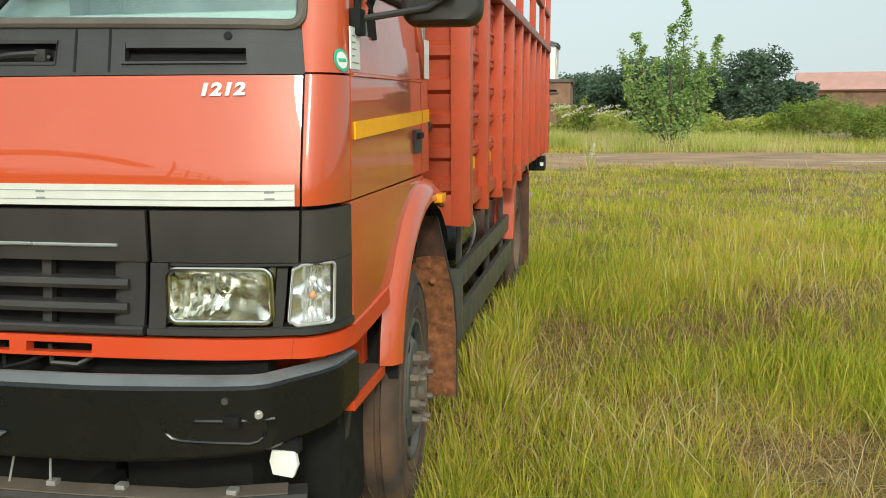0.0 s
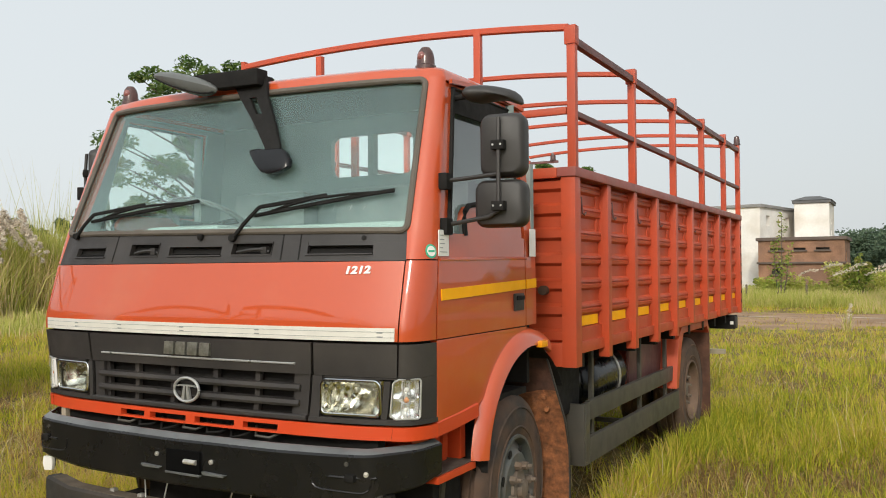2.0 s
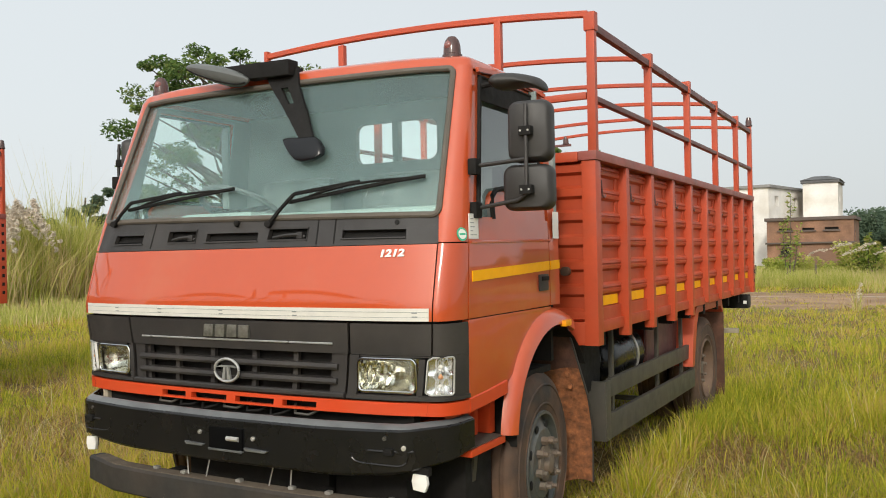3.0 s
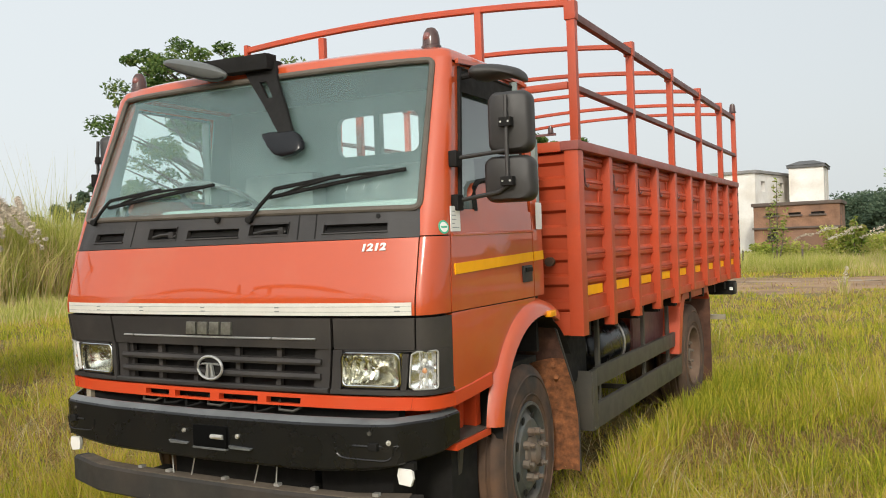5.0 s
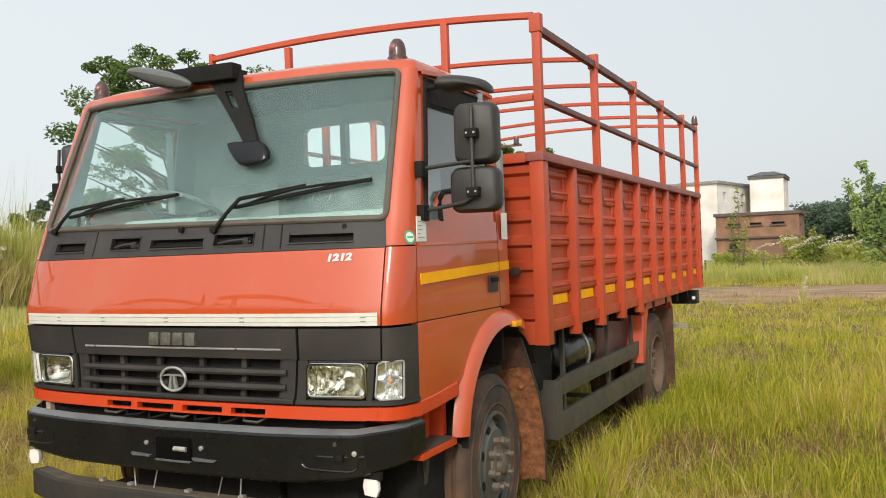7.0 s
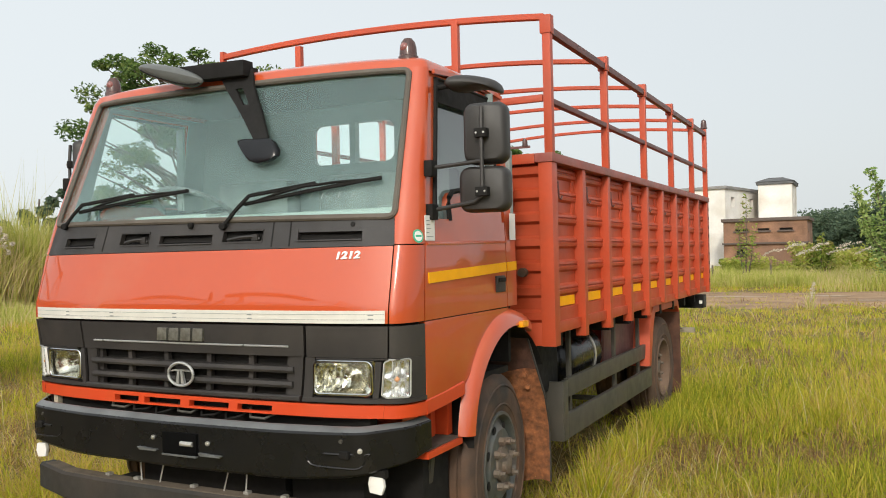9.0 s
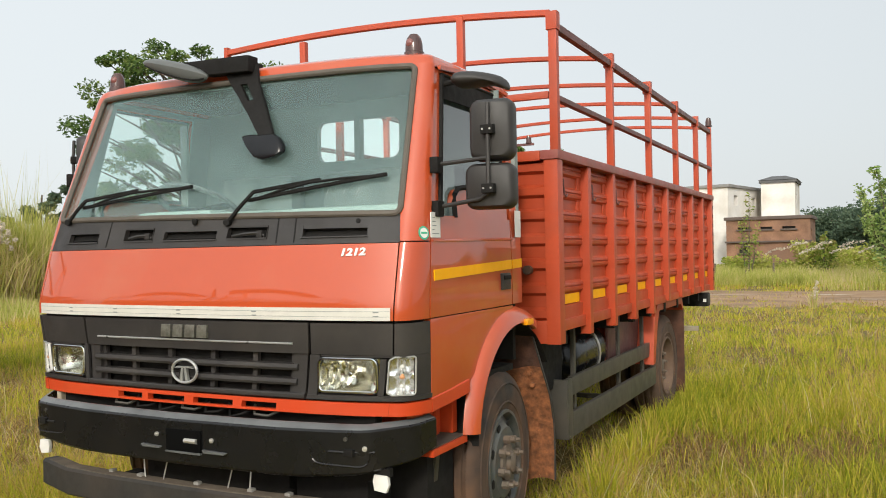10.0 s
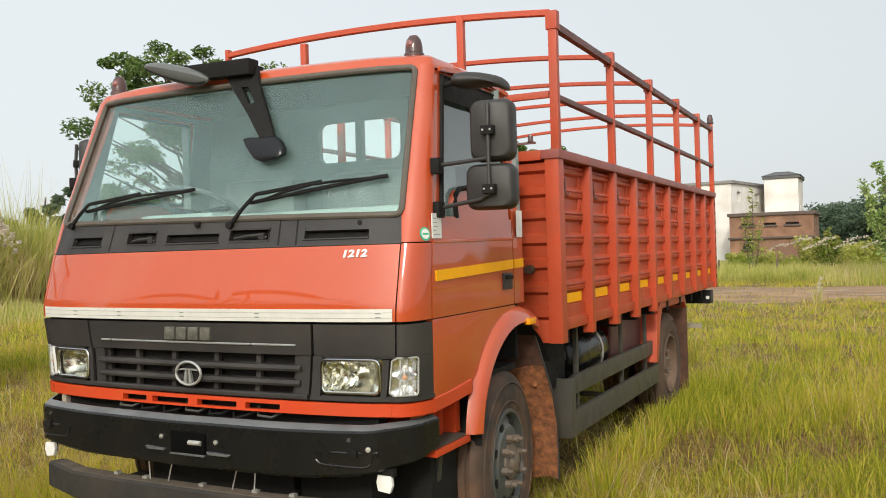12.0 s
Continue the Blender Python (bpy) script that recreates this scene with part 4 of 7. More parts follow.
part("tow_lip", boxes((-0.02, 0.165, -0.090, -0.07, 0.738, 0.746), bev=0.002), M_BUMPER_SHEEN, bumper)
part("tow_pin", tube(bmesh.new(), [(0.085, -0.088, 0.793), (0.15, -0.088, 0.793)], 0.010, 10), M_GALV, bumper, "steel tow pin")
for x, z in ((-0.075, 0.806), (0.215, 0.800), (0.895, 0.812)):
    p, nn = on_bumper(x, z, 0.003)
    bolt = part("bolt", disc(p, nn, 0.0095, 0.010), M_GALV, bumper, "bright bolt head")
    part("bolt_centre", disc(p + nn * 0.006, nn, 0.005, 0.008), M_GALV, bolt)
for x0, x1, z in ((-0.160, -0.045, 0.752), (0.175, 0.300, 0.752)):
    bm = bmesh.new()
    prism(bm, [(x0, z + 0.010), (x0 + 0.012, z - 0.003), (x1 - 0.012, z - 0.003), (x1, z + 0.006)], "y", -0.090, -0.074, 0.003)
    part("bumper_lug", bm, M_BUMPER_SHEEN, bumper)
for sg in (1, -1):
    pocket = []
    lip = [(0.712, 0.815), (0.711, 0.792), (0.717, 0.775), (0.730, 0.764), (0.748, 0.759)] + [(0.77 + 0.02 * k, 0.757 - 0.0006 * k) for k in range(8)] + [(0.926, 0.757), (0.938, 0.766), (0.944, 0.782), (0.945, 0.805)]
    for x, z in lip:
        pocket.append(on_bumper(sg * (x - 0.034), z - 0.010, 0.002)[0])
    part("pocket_lip", tube(bmesh.new(), pocket, 0.0042, 6), M_BUMPER, bumper, "pressed lamp recess lip")
    part("pocket_bar", tube(bmesh.new(), [on_bumper(sg * (0.755 + 0.170 * q), 0.797, 0.004)[0] for q in (0, 0.5, 1)], 0.005, 6), M_BUMPER, bumper)
    p, nn = on_bumper(sg * 0.840, 0.796, 0.004)
    part("pocket_clip", box(bmesh.new(), -0.02, 0.02, -0.012, 0.012, -0.014, 0.014, 0.004, Matrix.Translation(p)), M_DARK, bumper)
    p, nn = on_bumper(sg * 0.825, 0.846, 0.003)
    part("bolt", disc(p, nn, 0.008, 0.01), M_GUARD, bumper)
    # white hanging reflector
    rf = empty("front_reflector", truck)
    pts = [(px, pz) for px, pz in ((-0.032, -0.034), (0.026, -0.040), (0.040, -0.006), (0.034, 0.034), (-0.032, 0.036), (-0.040, 0.004))]
    part("reflector_face", prism(bmesh.new(), [(sg * 0.932 + sg * 0.88 * a, (0.674 if sg > 0 else 0.654) + 0.88 * b) for a, b in pts], "y", 0.045, 0.062, 0.004), M_WHITE, rf, "white hexagonal reflector")
    part("reflector_bracket", boxes((sg * 0.88, sg * 0.97, 0.05, 0.075, 0.700, 0.730), (sg * 0.905, sg * 0.945, 0.063, 0.07, 0.64, 0.73)), M_DARK, rf)
# low front bar
bar = part("front_underrun_bar", sweep(bmesh.new(), [(-0.965, 0.110, 0.524), (-0.70, 0.020, 0.524), (-0.40, 0.000, 0.524), (0.0, -0.004, 0.524), (0.40, 0.000, 0.524), (0.70, 0.020, 0.524), (0.965, 0.110, 0.524)], rect(0.080, 0.122, 0.010)), M_BAR, truck, "dusty grey underrun bar below the bumper")
part("bar_top", sweep(bmesh.new(), [(-0.92, 0.099, 0.5865), (-0.70, 0.024, 0.5865), (-0.40, 0.004, 0.5865), (0.0, 0.0, 0.5865), (0.40, 0.004, 0.5865), (0.70, 0.024, 0.5865), (0.92, 0.099, 0.5865)], rect(0.060, 0.003)), M_BAR_TOP, bar)
for x in (-0.45, -0.27, 0.06, 0.34, 0.52, 0.80):
    part("bolt", box(bmesh.new(), x - 0.013, x + 0.013, -0.004 + 0.06 * x * x, 0.022 + 0.06 * x * x, 0.586, 0.600, 0.004), M_GALV, bar)
for x in (-0.42, 0.42):
    part("bar_hanger", boxes((x - 0.03, x + 0.03, 0.03, 0.16, 0.49, 0.57)), M_DARK, bar)
for x0, x1 in ((-0.27, -0.24), (-0.12, -0.135), (0.24, 0.22), (0.33, 0.335)):
    part("hanging_wire", tube(bmesh.new(), [(x0, 0.03, 0.70), (x1, 0.01, 0.585)], 0.003, 6), M_GALV, bar)
# frame and engine mass behind the bumper
part("chassis_rail", boxes((-0.42, -0.34, 0.12, 6.05, 0.66, 0.86)), M_DARK, truck)
part("chassis_rail", boxes((0.34, 0.42, 0.12, 6.05, 0.66, 0.86)), M_DARK, truck)
part("radiator", boxes((-0.38, 0.42, 0.16, 0.26, 0.52, 0.98)), M_DARK, truck)
part("engine_block", boxes((-0.33, 0.33, 0.28, 1.20, 0.48, 1.00), bev=0.03), M_DARK, truck)
part("cab_floor", boxes((-1.00, 1.00, 0.20, CAB_BACK - 0.04, 0.955, 0.985)), M_DARK, truck)
part("front_axle", tube(bmesh.new(), [(-0.85, 1.015, 0.542), (0.85, 1.015, 0.542)], 0.06, 12), M_DARK, truck)
part("rear_axle", tube(bmesh.new(), [(-0.85, 4.565, 0.542), (0.85, 4.565, 0.542)], 0.09, 12), M_DARK, truck)

# ---- cabin ----
for sg in (1, -1):
    part("frame_lining", boxes((sg * 0.96, sg * 1.012, 1.052, 1.064, 1.80, 2.31)), M_CABIN, truck)
    part("pillar_lining", skin(sg * 1.02, sg * 2.078, 1.712, 2.34, 12, 6, -0.055, 0.01, 0), M_CABIN, truck)
    part("door_lining", skin(sg * 2.0, sg * 2.98, 1.30, 1.705, 12, 4, -0.055, 0.01, 0), M_CABIN, truck)
    part("door_lining", skin(sg * 2.0, sg * 2.98, 2.320, 2.37, 12, 2, -0.045, 0.01, 0), M_CABIN, truck)
    part("door_lining", skin(sg * side_s(1.050, 1.9), sg * 2.98, 1.70, 2.33, 3, 4, -0.045, 0.01, 0), M_CABIN, truck)
part("header_lining", skin(-1.0, 1.0, 2.335, 2.395, 12, 2, -0.04, 0.01, 0), M_CABIN, truck)
part("dashboard", boxes((-0.98, 0.98, 0.20, 0.50, 1.40, 1.735), (-0.70, -0.22, 0.42, 0.58, 1.40, 1.765), bev=0.03), M_DASH, truck)
part("headliner", boxes((-0.86, 0.86, 0.50, CAB_BACK - 0.05, 2.365, 2.375)), M_CABIN_LIGHT, truck)
M_STEER = material("grey_wheel_rim", (0.13, 0.14, 0.14), 0.4, vary=0.1)
sw = part("steering_wheel", tube(bmesh.new(), [Vector((-0.46, 0.61, 1.795)) + Matrix.Rotation(radians(62), 3, "X") @ Vector((0.21 * math.cos(2 * math.pi * i / 28), 0, 0.21 * math.sin(2 * math.pi * i / 28))) for i in range(28)], 0.014, 8, True), M_STEER, truck, "plastic-wrapped steering wheel")
part("spoke", tube(bmesh.new(), [(-0.65, 0.61, 1.795), (-0.46, 0.59, 1.77), (-0.27, 0.61, 1.795)], 0.016, 8), M_DARK, sw)
part("column", tube(bmesh.new(), [(-0.46, 0.59, 1.77), (-0.46, 0.45, 1.62)], 0.03, 8), M_DARK, sw)
for x, w in ((-0.46, 0.25), (0.38, 0.40)):
    seat = empty("seat", truck)
    part("seat_cushion", boxes((x - w, x + w, 0.66, 1.14, 1.30, 1.46), bev=0.04), M_SEAT, seat)
    part("backrest", boxes((x - w, x + w, 1.05, 1.19, 1.46, 1.98), bev=0.065), M_SEAT, seat)

# ---- roof markers, visor mirrors ----
for sg in (1, -1):
    b = lathe(bmesh.new(), [(0.044, -0.01), (0.044, 0.012), (0.039, 0.016), (0.037, 0.048), (0.031, 0.073), (0.018, 0.090), (0, 0.095)], Matrix.Translation((0.852, 0.52, 2.388) if sg > 0 else (-0.928, 0.52, 2.420)) @ Matrix.Rotation(radians(-90), 4, "Y"), 20)
    mk = part("roof_marker", b, M_BEACON, truck, "smoky red roof marker lamp")
    bm = bmesh.new()
    bmesh.ops.create_icosphere(bm, subdivisions=2, radius=0.022, matrix=Matrix.Translation((0.848, 0.498, 2.438) if sg > 0 else (-0.924, 0.498, 2.470)))
    part("marker_bulb", bm, M_BEACON_RED, mk)


def shell_mirror(c, w, h, d, m, name, parent, r=0.04):
    """A rounded mirror housing with its glass on the back."""
    bm = bmesh.new()
    rows = []
    for q, g in ((0.0, 0.80), (0.12, 0.93), (0.4, 1.0), (0.85, 1.0), (1.0, 0.97)):
        rows.append([bm.verts.new((px * g, -d / 2 + d * q, pz * (0.3 + 0.7 * g) if q < 0.1 else pz * g)) for px, pz in rounded(w, h, r, 5)])
    k = len(rows[0])
    for a, b in zip(rows, rows[1:]):
        for j in range(k):
            bm.faces.new((a[j], a[(j + 1) % k], b[(j + 1) % k], b[j]))
    bm.faces.new(rows[0][::-1]), bm.faces.new(rows[-1])
    bmesh.ops.transform(bm, matrix=Matrix.Translation(c) @ m, verts=bm.verts[:])
    ob = part(name, bm, M_MIRROR, parent, "black plastic mirror housing", 45)
    g = bmesh.new()
    prism(g, [(px * 0.9, pz * 0.9) for px, pz in rounded(w, h, r, 4)], "y", d / 2, d / 2 + 0.003)
    bmesh.ops.transform(g, matrix=Matrix.Translation(c) @ m, verts=g.verts[:])
    part("mirror_glass", g, M_MIRROR_GLASS, ob)
    return ob


for sg in (1, -1):
    asm = empty("side_mirrors", truck)
    up_c, lo_c = Vector((sg * 1.262, 0.405, 2.020)), Vector((sg * 1.252, 0.405, 1.797))
    turn = Matrix.Rotation(radians(sg * 8), 4, "Z")
    fold = Matrix.Identity(4) if sg > 0 else Matrix.Translation((-1.05, 0.33, 0)) @ Matrix.Rotation(radians(-38), 4, "Z") @ Matrix.Translation((1.05, -0.33, 0))
    shell_mirror(up_c, 0.180, 0.245, 0.085, turn, "upper_mirror", asm)
    shell_mirror(lo_c, 0.205, 0.182, 0.085, turn, "lower_mirror", asm)
    px = sg * 1.268
    arm = tube(bmesh.new(), [(px, 0.345, 2.12), (px, 0.340, 2.03), (px, 0.340, 1.80), (sg * 1.262, 0.345, 1.765), (sg * 1.225, 0.35, 1.745), (sg * 1.06, 0.34, 1.722)], 0.0085, 8)
    tube(arm, [(px, 0.345, 1.905), (sg * 1.15, 0.345, 1.898), (sg * 1.05, 0.33, 1.890)], 0.0085, 8)
    part("mirror_arm", arm, M_MIRROR, asm, "black tubular mirror arm")
    for c in (up_c.z - 0.005, lo_c.z - 0.012):
        clamp = part("clamp", boxes((px - 0.026, px + 0.026, 0.326, 0.358, c - 0.018, c + 0.018), bev=0.004), M_DARK, asm)
        for dx in (-0.016, 0.016):
            part("screw", disc((px + dx, 0.325, c), (0, -1, 0), 0.004, 0.004), M_GALV, clamp)
    for z in (1.89, 1.715):
        part("hinge_bracket", boxes((sg * 1.03, sg * 1.068, 0.300, 0.352, z - 0.035, z + 0.03), bev=0.008), M_DARK, asm)
    asm.matrix_basis = Matrix.Translation((0, 0, 0.0 if sg > 0 else 0.055)) @ fold
    if sg < 0:
        continue
    # kerb-view mirror over the near door, on a short arm
    rows = []
    for q in (0.0, 0.012, 0.04, 0.10, 0.2, 0.32, 0.44, 0.56, 0.68, 0.80, 0.90, 0.955, 0.985, 1.0):
        g = max(0.03, (1 - abs(2 * q - 1) ** 9) ** 0.5)
        cx, cy, cz = 1.050 + 0.200 * q, 0.50 + 0.10 * q, 2.240 + 0.024 * math.sin(math.pi * (0.15 + 0.75 * q)) - 0.022 * q
        rows.append([(sg * cx, cy + 0.075 * math.cos(v) * g, cz + (0.036 * math.sin(v) if math.sin(v) > 0 else (0.024 + 0.012 * math.sin(2 * math.pi * q)) * math.sin(v)) * g) for v in [2 * math.pi * k / 16 for k in range(17)]])
    km = part("kerb_mirror", grid_shell(rows, [[(x, 0.55 + (y - 0.55) * 0.9, z) for x, y, z in r] for r in rows]), M_MIRROR, truck, "dark plastic kerb-view mirror", 50)
    part("mirror_bracket", tube(bmesh.new(), [(sg * 0.975, 0.50, 2.245), (sg * 1.02, 0.51, 2.25), (sg * 1.10, 0.54, 2.262)], 0.012, 8), M_DARK, km)

# front look-down mirrors on a roof bracket
fm = empty("front_mirrors", truck)
part("roof_bracket", box(prism(bmesh.new(), [(-0.30, 2.392), (-0.10, 2.366), (0.155, 2.356), (0.155, 2.428), (-0.30, 2.440)], "y", 0.265, 0.335, 0.008), -0.06, 0.10, 0.325, 0.44, 2.395, 2.424, 0.008), M_DARK, fm, "black roof bracket")
rows = []
for q in (0.0, 0.015, 0.05, 0.12, 0.22, 0.34, 0.46, 0.58, 0.70, 0.82, 0.91, 0.965, 0.99, 1.0):
    g = max(0.03, 1 - abs(2 * q - 1) ** 2.6) ** 0.62
    rows.append([(-0.470 + 0.395 * q, 0.262 - 0.045 * math.cos(v) * g, 2.462 - 0.104 * q + ((0.030 if math.sin(v) > 0 else 0.036 + 0.034 * q) * math.sin(v) + 0.008) * g) for v in [2 * math.pi * k / 14 for k in range(15)]])
part("wide_mirror", grid_shell(rows, [[(x, 0.262 + (y - 0.262) * 0.8, z) for x, y, z in r] for r in rows]), M_GREY_MIRROR, fm, "grey oval look-down mirror")
lower_edge = [r[12] for r in rows[2:-2]]
part("mirror_rim", tube(bmesh.new(), lower_edge, 0.0045, 6), M_DARK, fm, "dark rim of the look-down mirror")
def stalk_point(x, z, back=0.0):
    return (x, 0.180 + (z - 2.0) * 0.345 + back, z)


stalk = bmesh.new()
levels = ((2.396, -0.035, 0.020, 0.080, 0.160), (2.305, 0.042, 0.092, 0.132, 0.192), (2.222, 0.118, 0.155, 0.190, 0.240), (2.160, 0.172, 0.200, 0.236, 0.278), (2.050, 0.262, 0.282, 0.310, 0.336))
for a, b in zip(levels, levels[1:]):
    for m in range(3):
        if a[0] == 2.305 and m == 1:
            continue
        quad = [(a[1 + m], a[0]), (a[2 + m], a[0]), (b[2 + m], b[0]), (b[1 + m], b[0])]
        f_, g_ = [stalk.verts.new(stalk_point(x, z)) for x, z in quad], [stalk.verts.new(stalk_point(x, z, 0.016)) for x, z in quad]
        stalk.faces.new(f_), stalk.faces.new(g_[::-1])
        for n in range(4):
            stalk.faces.new((f_[n], g_[n], g_[(n + 1) % 4], f_[(n + 1) % 4]))
bmesh.ops.remove_doubles(stalk, verts=stalk.verts[:], dist=1e-4)
part("mirror_stalk", stalk, M_DARK, fm, "black tapered mirror stalk with a slot", smooth=False)
spade = [(-0.134, 0.052), (-0.100, 0.058), (-0.040, 0.052), (0.025, 0.052), (0.062, 0.030), (0.090, -0.008), (0.092, -0.036), (0.055, -0.058), (0.004, -0.066), (-0.048, -0.050), (-0.090, -0.010), (-0.122, 0.030)]
bm = bmesh.new()
rows = [[bm.verts.new((0.308 + 1.05 * x * g, 0.186 + y + 0.30 * (z * g), 2.006 + 0.98 * z * g)) for x, z in spade] for y, g in ((-0.016, 0.78), (-0.010, 0.94), (0.0, 1.0), (0.014, 1.0), (0.02, 0.95))]
for a, b in zip(rows, rows[1:]):
    for n in range(len(spade)):
        bm.faces.new((a[n], b[n], b[(n + 1) % len(spade)], a[(n + 1) % len(spade)]))
bm.faces.new(rows[0]), bm.faces.new(rows[-1][::-1])
bmesh.ops.recalc_face_normals(bm, faces=bm.faces[:])
part("look_down_mirror", bm, M_TANK, fm, "glossy black look-down mirror", 40)

# ---- wheels ----
def wheel(y, sg, dual=False, steer=0.0):
    w = empty("wheel", truck)
    m = Matrix.Translation((0, 0, 0))
    prof = [(0.236, -0.095), (0.258, -0.108), (0.315, -0.116), (0.375, -0.112), (0.412, -0.096), (0.424, -0.080), (0.428, -0.064), (0.418, -0.060), (0.418, -0.046), (0.430, -0.042), (0.430, -0.012), (0.419, -0.008), (0.419, 0.008), (0.430, 0.012), (0.430, 0.042), (0.418, 0.046), (0.418, 0.060), (0.428, 0.064), (0.424, 0.080), (0.412, 0.096), (0.375, 0.112), (0.315, 0.116), (0.258, 0.108), (0.236, 0.095)]
    t_ = part("tyre", lathe(bmesh.new(), prof, m, 48), M_RUBBER_MUD if dual else M_RUBBER, w, "mud-stained black tyre", 40)
    rib = bmesh.new()
    lathe(rib, [(0.272, 0.109), (0.276, 0.115), (0.281, 0.116), (0.285, 0.112)], m, 48)
    lathe(rib, [(0.362, 0.113), (0.366, 0.118), (0.371, 0.117), (0.375, 0.112)], m, 48)
    part("sidewall_ring", rib, M_RUBBER, t_)
    dish = 0.06 if not dual else -0.02
    rim = part("rim", lathe(bmesh.new(), [(0.246, 0.100), (0.243, 0.112), (0.230, 0.112), (0.222, 0.095), (0.218, 0.070), (0.205, 0.052 + dish * 0.4), (0.160, 0.050 + dish), (0.095, 0.052 + dish), (0.088, 0.03), (0.0, 0.03)], m, 40), M_RIM_MUD if dual else M_RIM, w, "mud-caked steel rim" if dual else "grey steel rim", 35)
    for k in range(8):
        a = 2 * math.pi * (k + 0.5) / 8
        part("rim_hole", lathe(bmesh.new(), [(0, 0.0), (0.021, 0.0), (0.022, 0.003), (0.016, 0.0045), (0, 0.0045)], Matrix.Translation((0.051 + dish * 0.82, 0.178 * math.cos(a), 0.178 * math.sin(a))), 12), M_DARK, rim)
    for k in range(8):
        a = 2 * math.pi * k / 8 + 0.2
        nut = lathe(bmesh.new(), [(0, 0.0), (0.020, 0.0), (0.020, 0.030), (0.012, 0.034), (0.011, 0.054), (0, 0.056)], Matrix.Translation((0.05 + dish, 0.112 * math.cos(a), 0.112 * math.sin(a))), 6)
        part("wheel_nut", nut, M_HUB, rim)
    part("hub", lathe(bmesh.new(), [(0.088, 0.03), (0.086, 0.062 + dish), (0.066, 0.066 + dish), (0.050, 0.068 + dish), (0.046, 0.088 + dish), (0.03, 0.092 + dish), (0, 0.093 + dish)], m, 20), M_HUB, w, "dusty steel hub")
    w.matrix_basis = Matrix.Translation((sg * 0.92, y, 0.542)) @ Matrix.Rotation(radians(steer), 4, "Z") @ (Matrix.Identity(4) if sg > 0 else Matrix.Rotation(math.pi, 4, "Z"))
    if dual:
        inner = part("inner_tyre", lathe(bmesh.new(), prof, Matrix.Translation((-0.27, 0, 0)), 40), M_RUBBER, w)
    return w


for sg in (1, -1):
    wheel(1.015, sg, steer=5.0)
    wheel(4.565, sg, True)
    # front flap, bowed and caked with mud
    rows = []
    for i in range(37):
        q = i / 36
        y = 1.335 + 0.16 * min(1, q * 1.6) ** 0.8 + 0.03 * q
        z = 1.165 - 0.835 * q
        rows.append([(sg * (0.70 + (0.335 + 0.055 * min(1, q * 2.2)) * u), y + 0.012 * math.sin(5 * q + 4 * u) - 0.03 * (1 - u) * (1 - q), z + 0.01 * math.sin(9 * u)) for u in [j / 18 for j in range(19)]])
    edge_line = [Vector(r[-1]) + Vector((0, 0.008, 0)) for r in rows]
    rows = [[(x, y + fade * 0.022 * (noise.noise(Vector((x * 22, z * 22, 3.1 + sg))) * (0.4 + 0.6 * min(1, 3 * abs(i - 6) / 30))) + fade * 0.010 * noise.noise(Vector((x * 60, z * 60, 7.7))), z) for j, (x, y, z) in enumerate(r_) for fade in [1 - (j / 18) ** 3]] for i, r_ in enumerate(rows)]
    flap = part("mud_flap", grid_shell(rows[10:], [[(x, y + 0.010, z) for x, y, z in r] for r in rows[10:]]), M_MUDFLAP, truck, "rusty brown mud-caked front flap")
    # upper rows in the darker mud, with the arch's shade painted in
    part("arch_liner", grid_shell(rows[:11], [[(x, y + 0.010, z) for x, y, z in r] for r in rows[:11]]), M_SHADED_MUD, truck, "mud-spattered wheel arch liner, darkened for the arch's shade")
    part("flap_edge", sweep(bmesh.new(), edge_line, rect(0.008, 0.016, 0.002), up=(0, 1, 0)), M_PLASTIC, flap)
    for z, dx in ((0.905, 0.0), (0.845, 0.012)):
        part("flap_bolt", disc((sg * (1.005 + dx), 1.425 + 0.05 * (0.92 - z), z), (0, -1, 0), 0.013, 0.024), M_MUDFLAP, flap)
    # rear guard: upright board, sloping top and rear flap
    bm = bmesh.new()
    prism(bm, [(3.86, 0.64), (3.93, 0.64), (4.03, 0.95), (4.10, 1.045), (4.95, 1.045), (5.02, 0.98), (5.06, 0.98), (5.00, 1.09), (4.04, 1.09), (3.93, 1.0)], "x", sg * 0.62, sg * 1.075, 0.004)
    part("rear_mudguard", bm, M_BODY, truck, "red sheet-metal rear mudguard")
    part("rear_flap", boxes((sg * 0.66, sg * 1.08, 5.02, 5.04, 0.25, 1.0), bev=0.004), M_REAR_FLAP, truck, "brown muddy rear flap")

# ---- side guard, tank, boxes ----
for sg in (1, -1):
    g = empty("side_guard", truck)
    part("end_plate", boxes((sg * 0.925, sg * 1.040, 1.905, 1.925, 0.460, 0.800), bev=0.005), M_GUARD, g)
    part("end_post", boxes((sg * 1.012, sg * 1.042, 1.926, 2.000, 0.460, 0.800), bev=0.005), M_GUARD, g)
    part("guard_rail", boxes((sg * 1.012, sg * 1.042, 2.001, 4.08, 0.700, 0.806), bev=0.006), M_GUARD, g, "dark grey side guard rail")
    part("guard_rail", boxes((sg * 1.012, sg * 1.042, 2.001, 4.08, 0.462, 0.604), bev=0.006), M_GUARD, g, "dark grey side guard rail")
    for y in (2.13, 3.12, 3.80):
        part("guard_hanger", boxes((sg * 0.985, sg * 1.010, y, y + 0.035, 0.50, 1.12), bev=0.003), M_GUARD, g)
    for y in (2.10, 3.05):
        part("guard_hanger", boxes((sg * 0.45, sg * 0.975, y, y + 0.03, 0.50, 0.53)), M_GUARD, g)
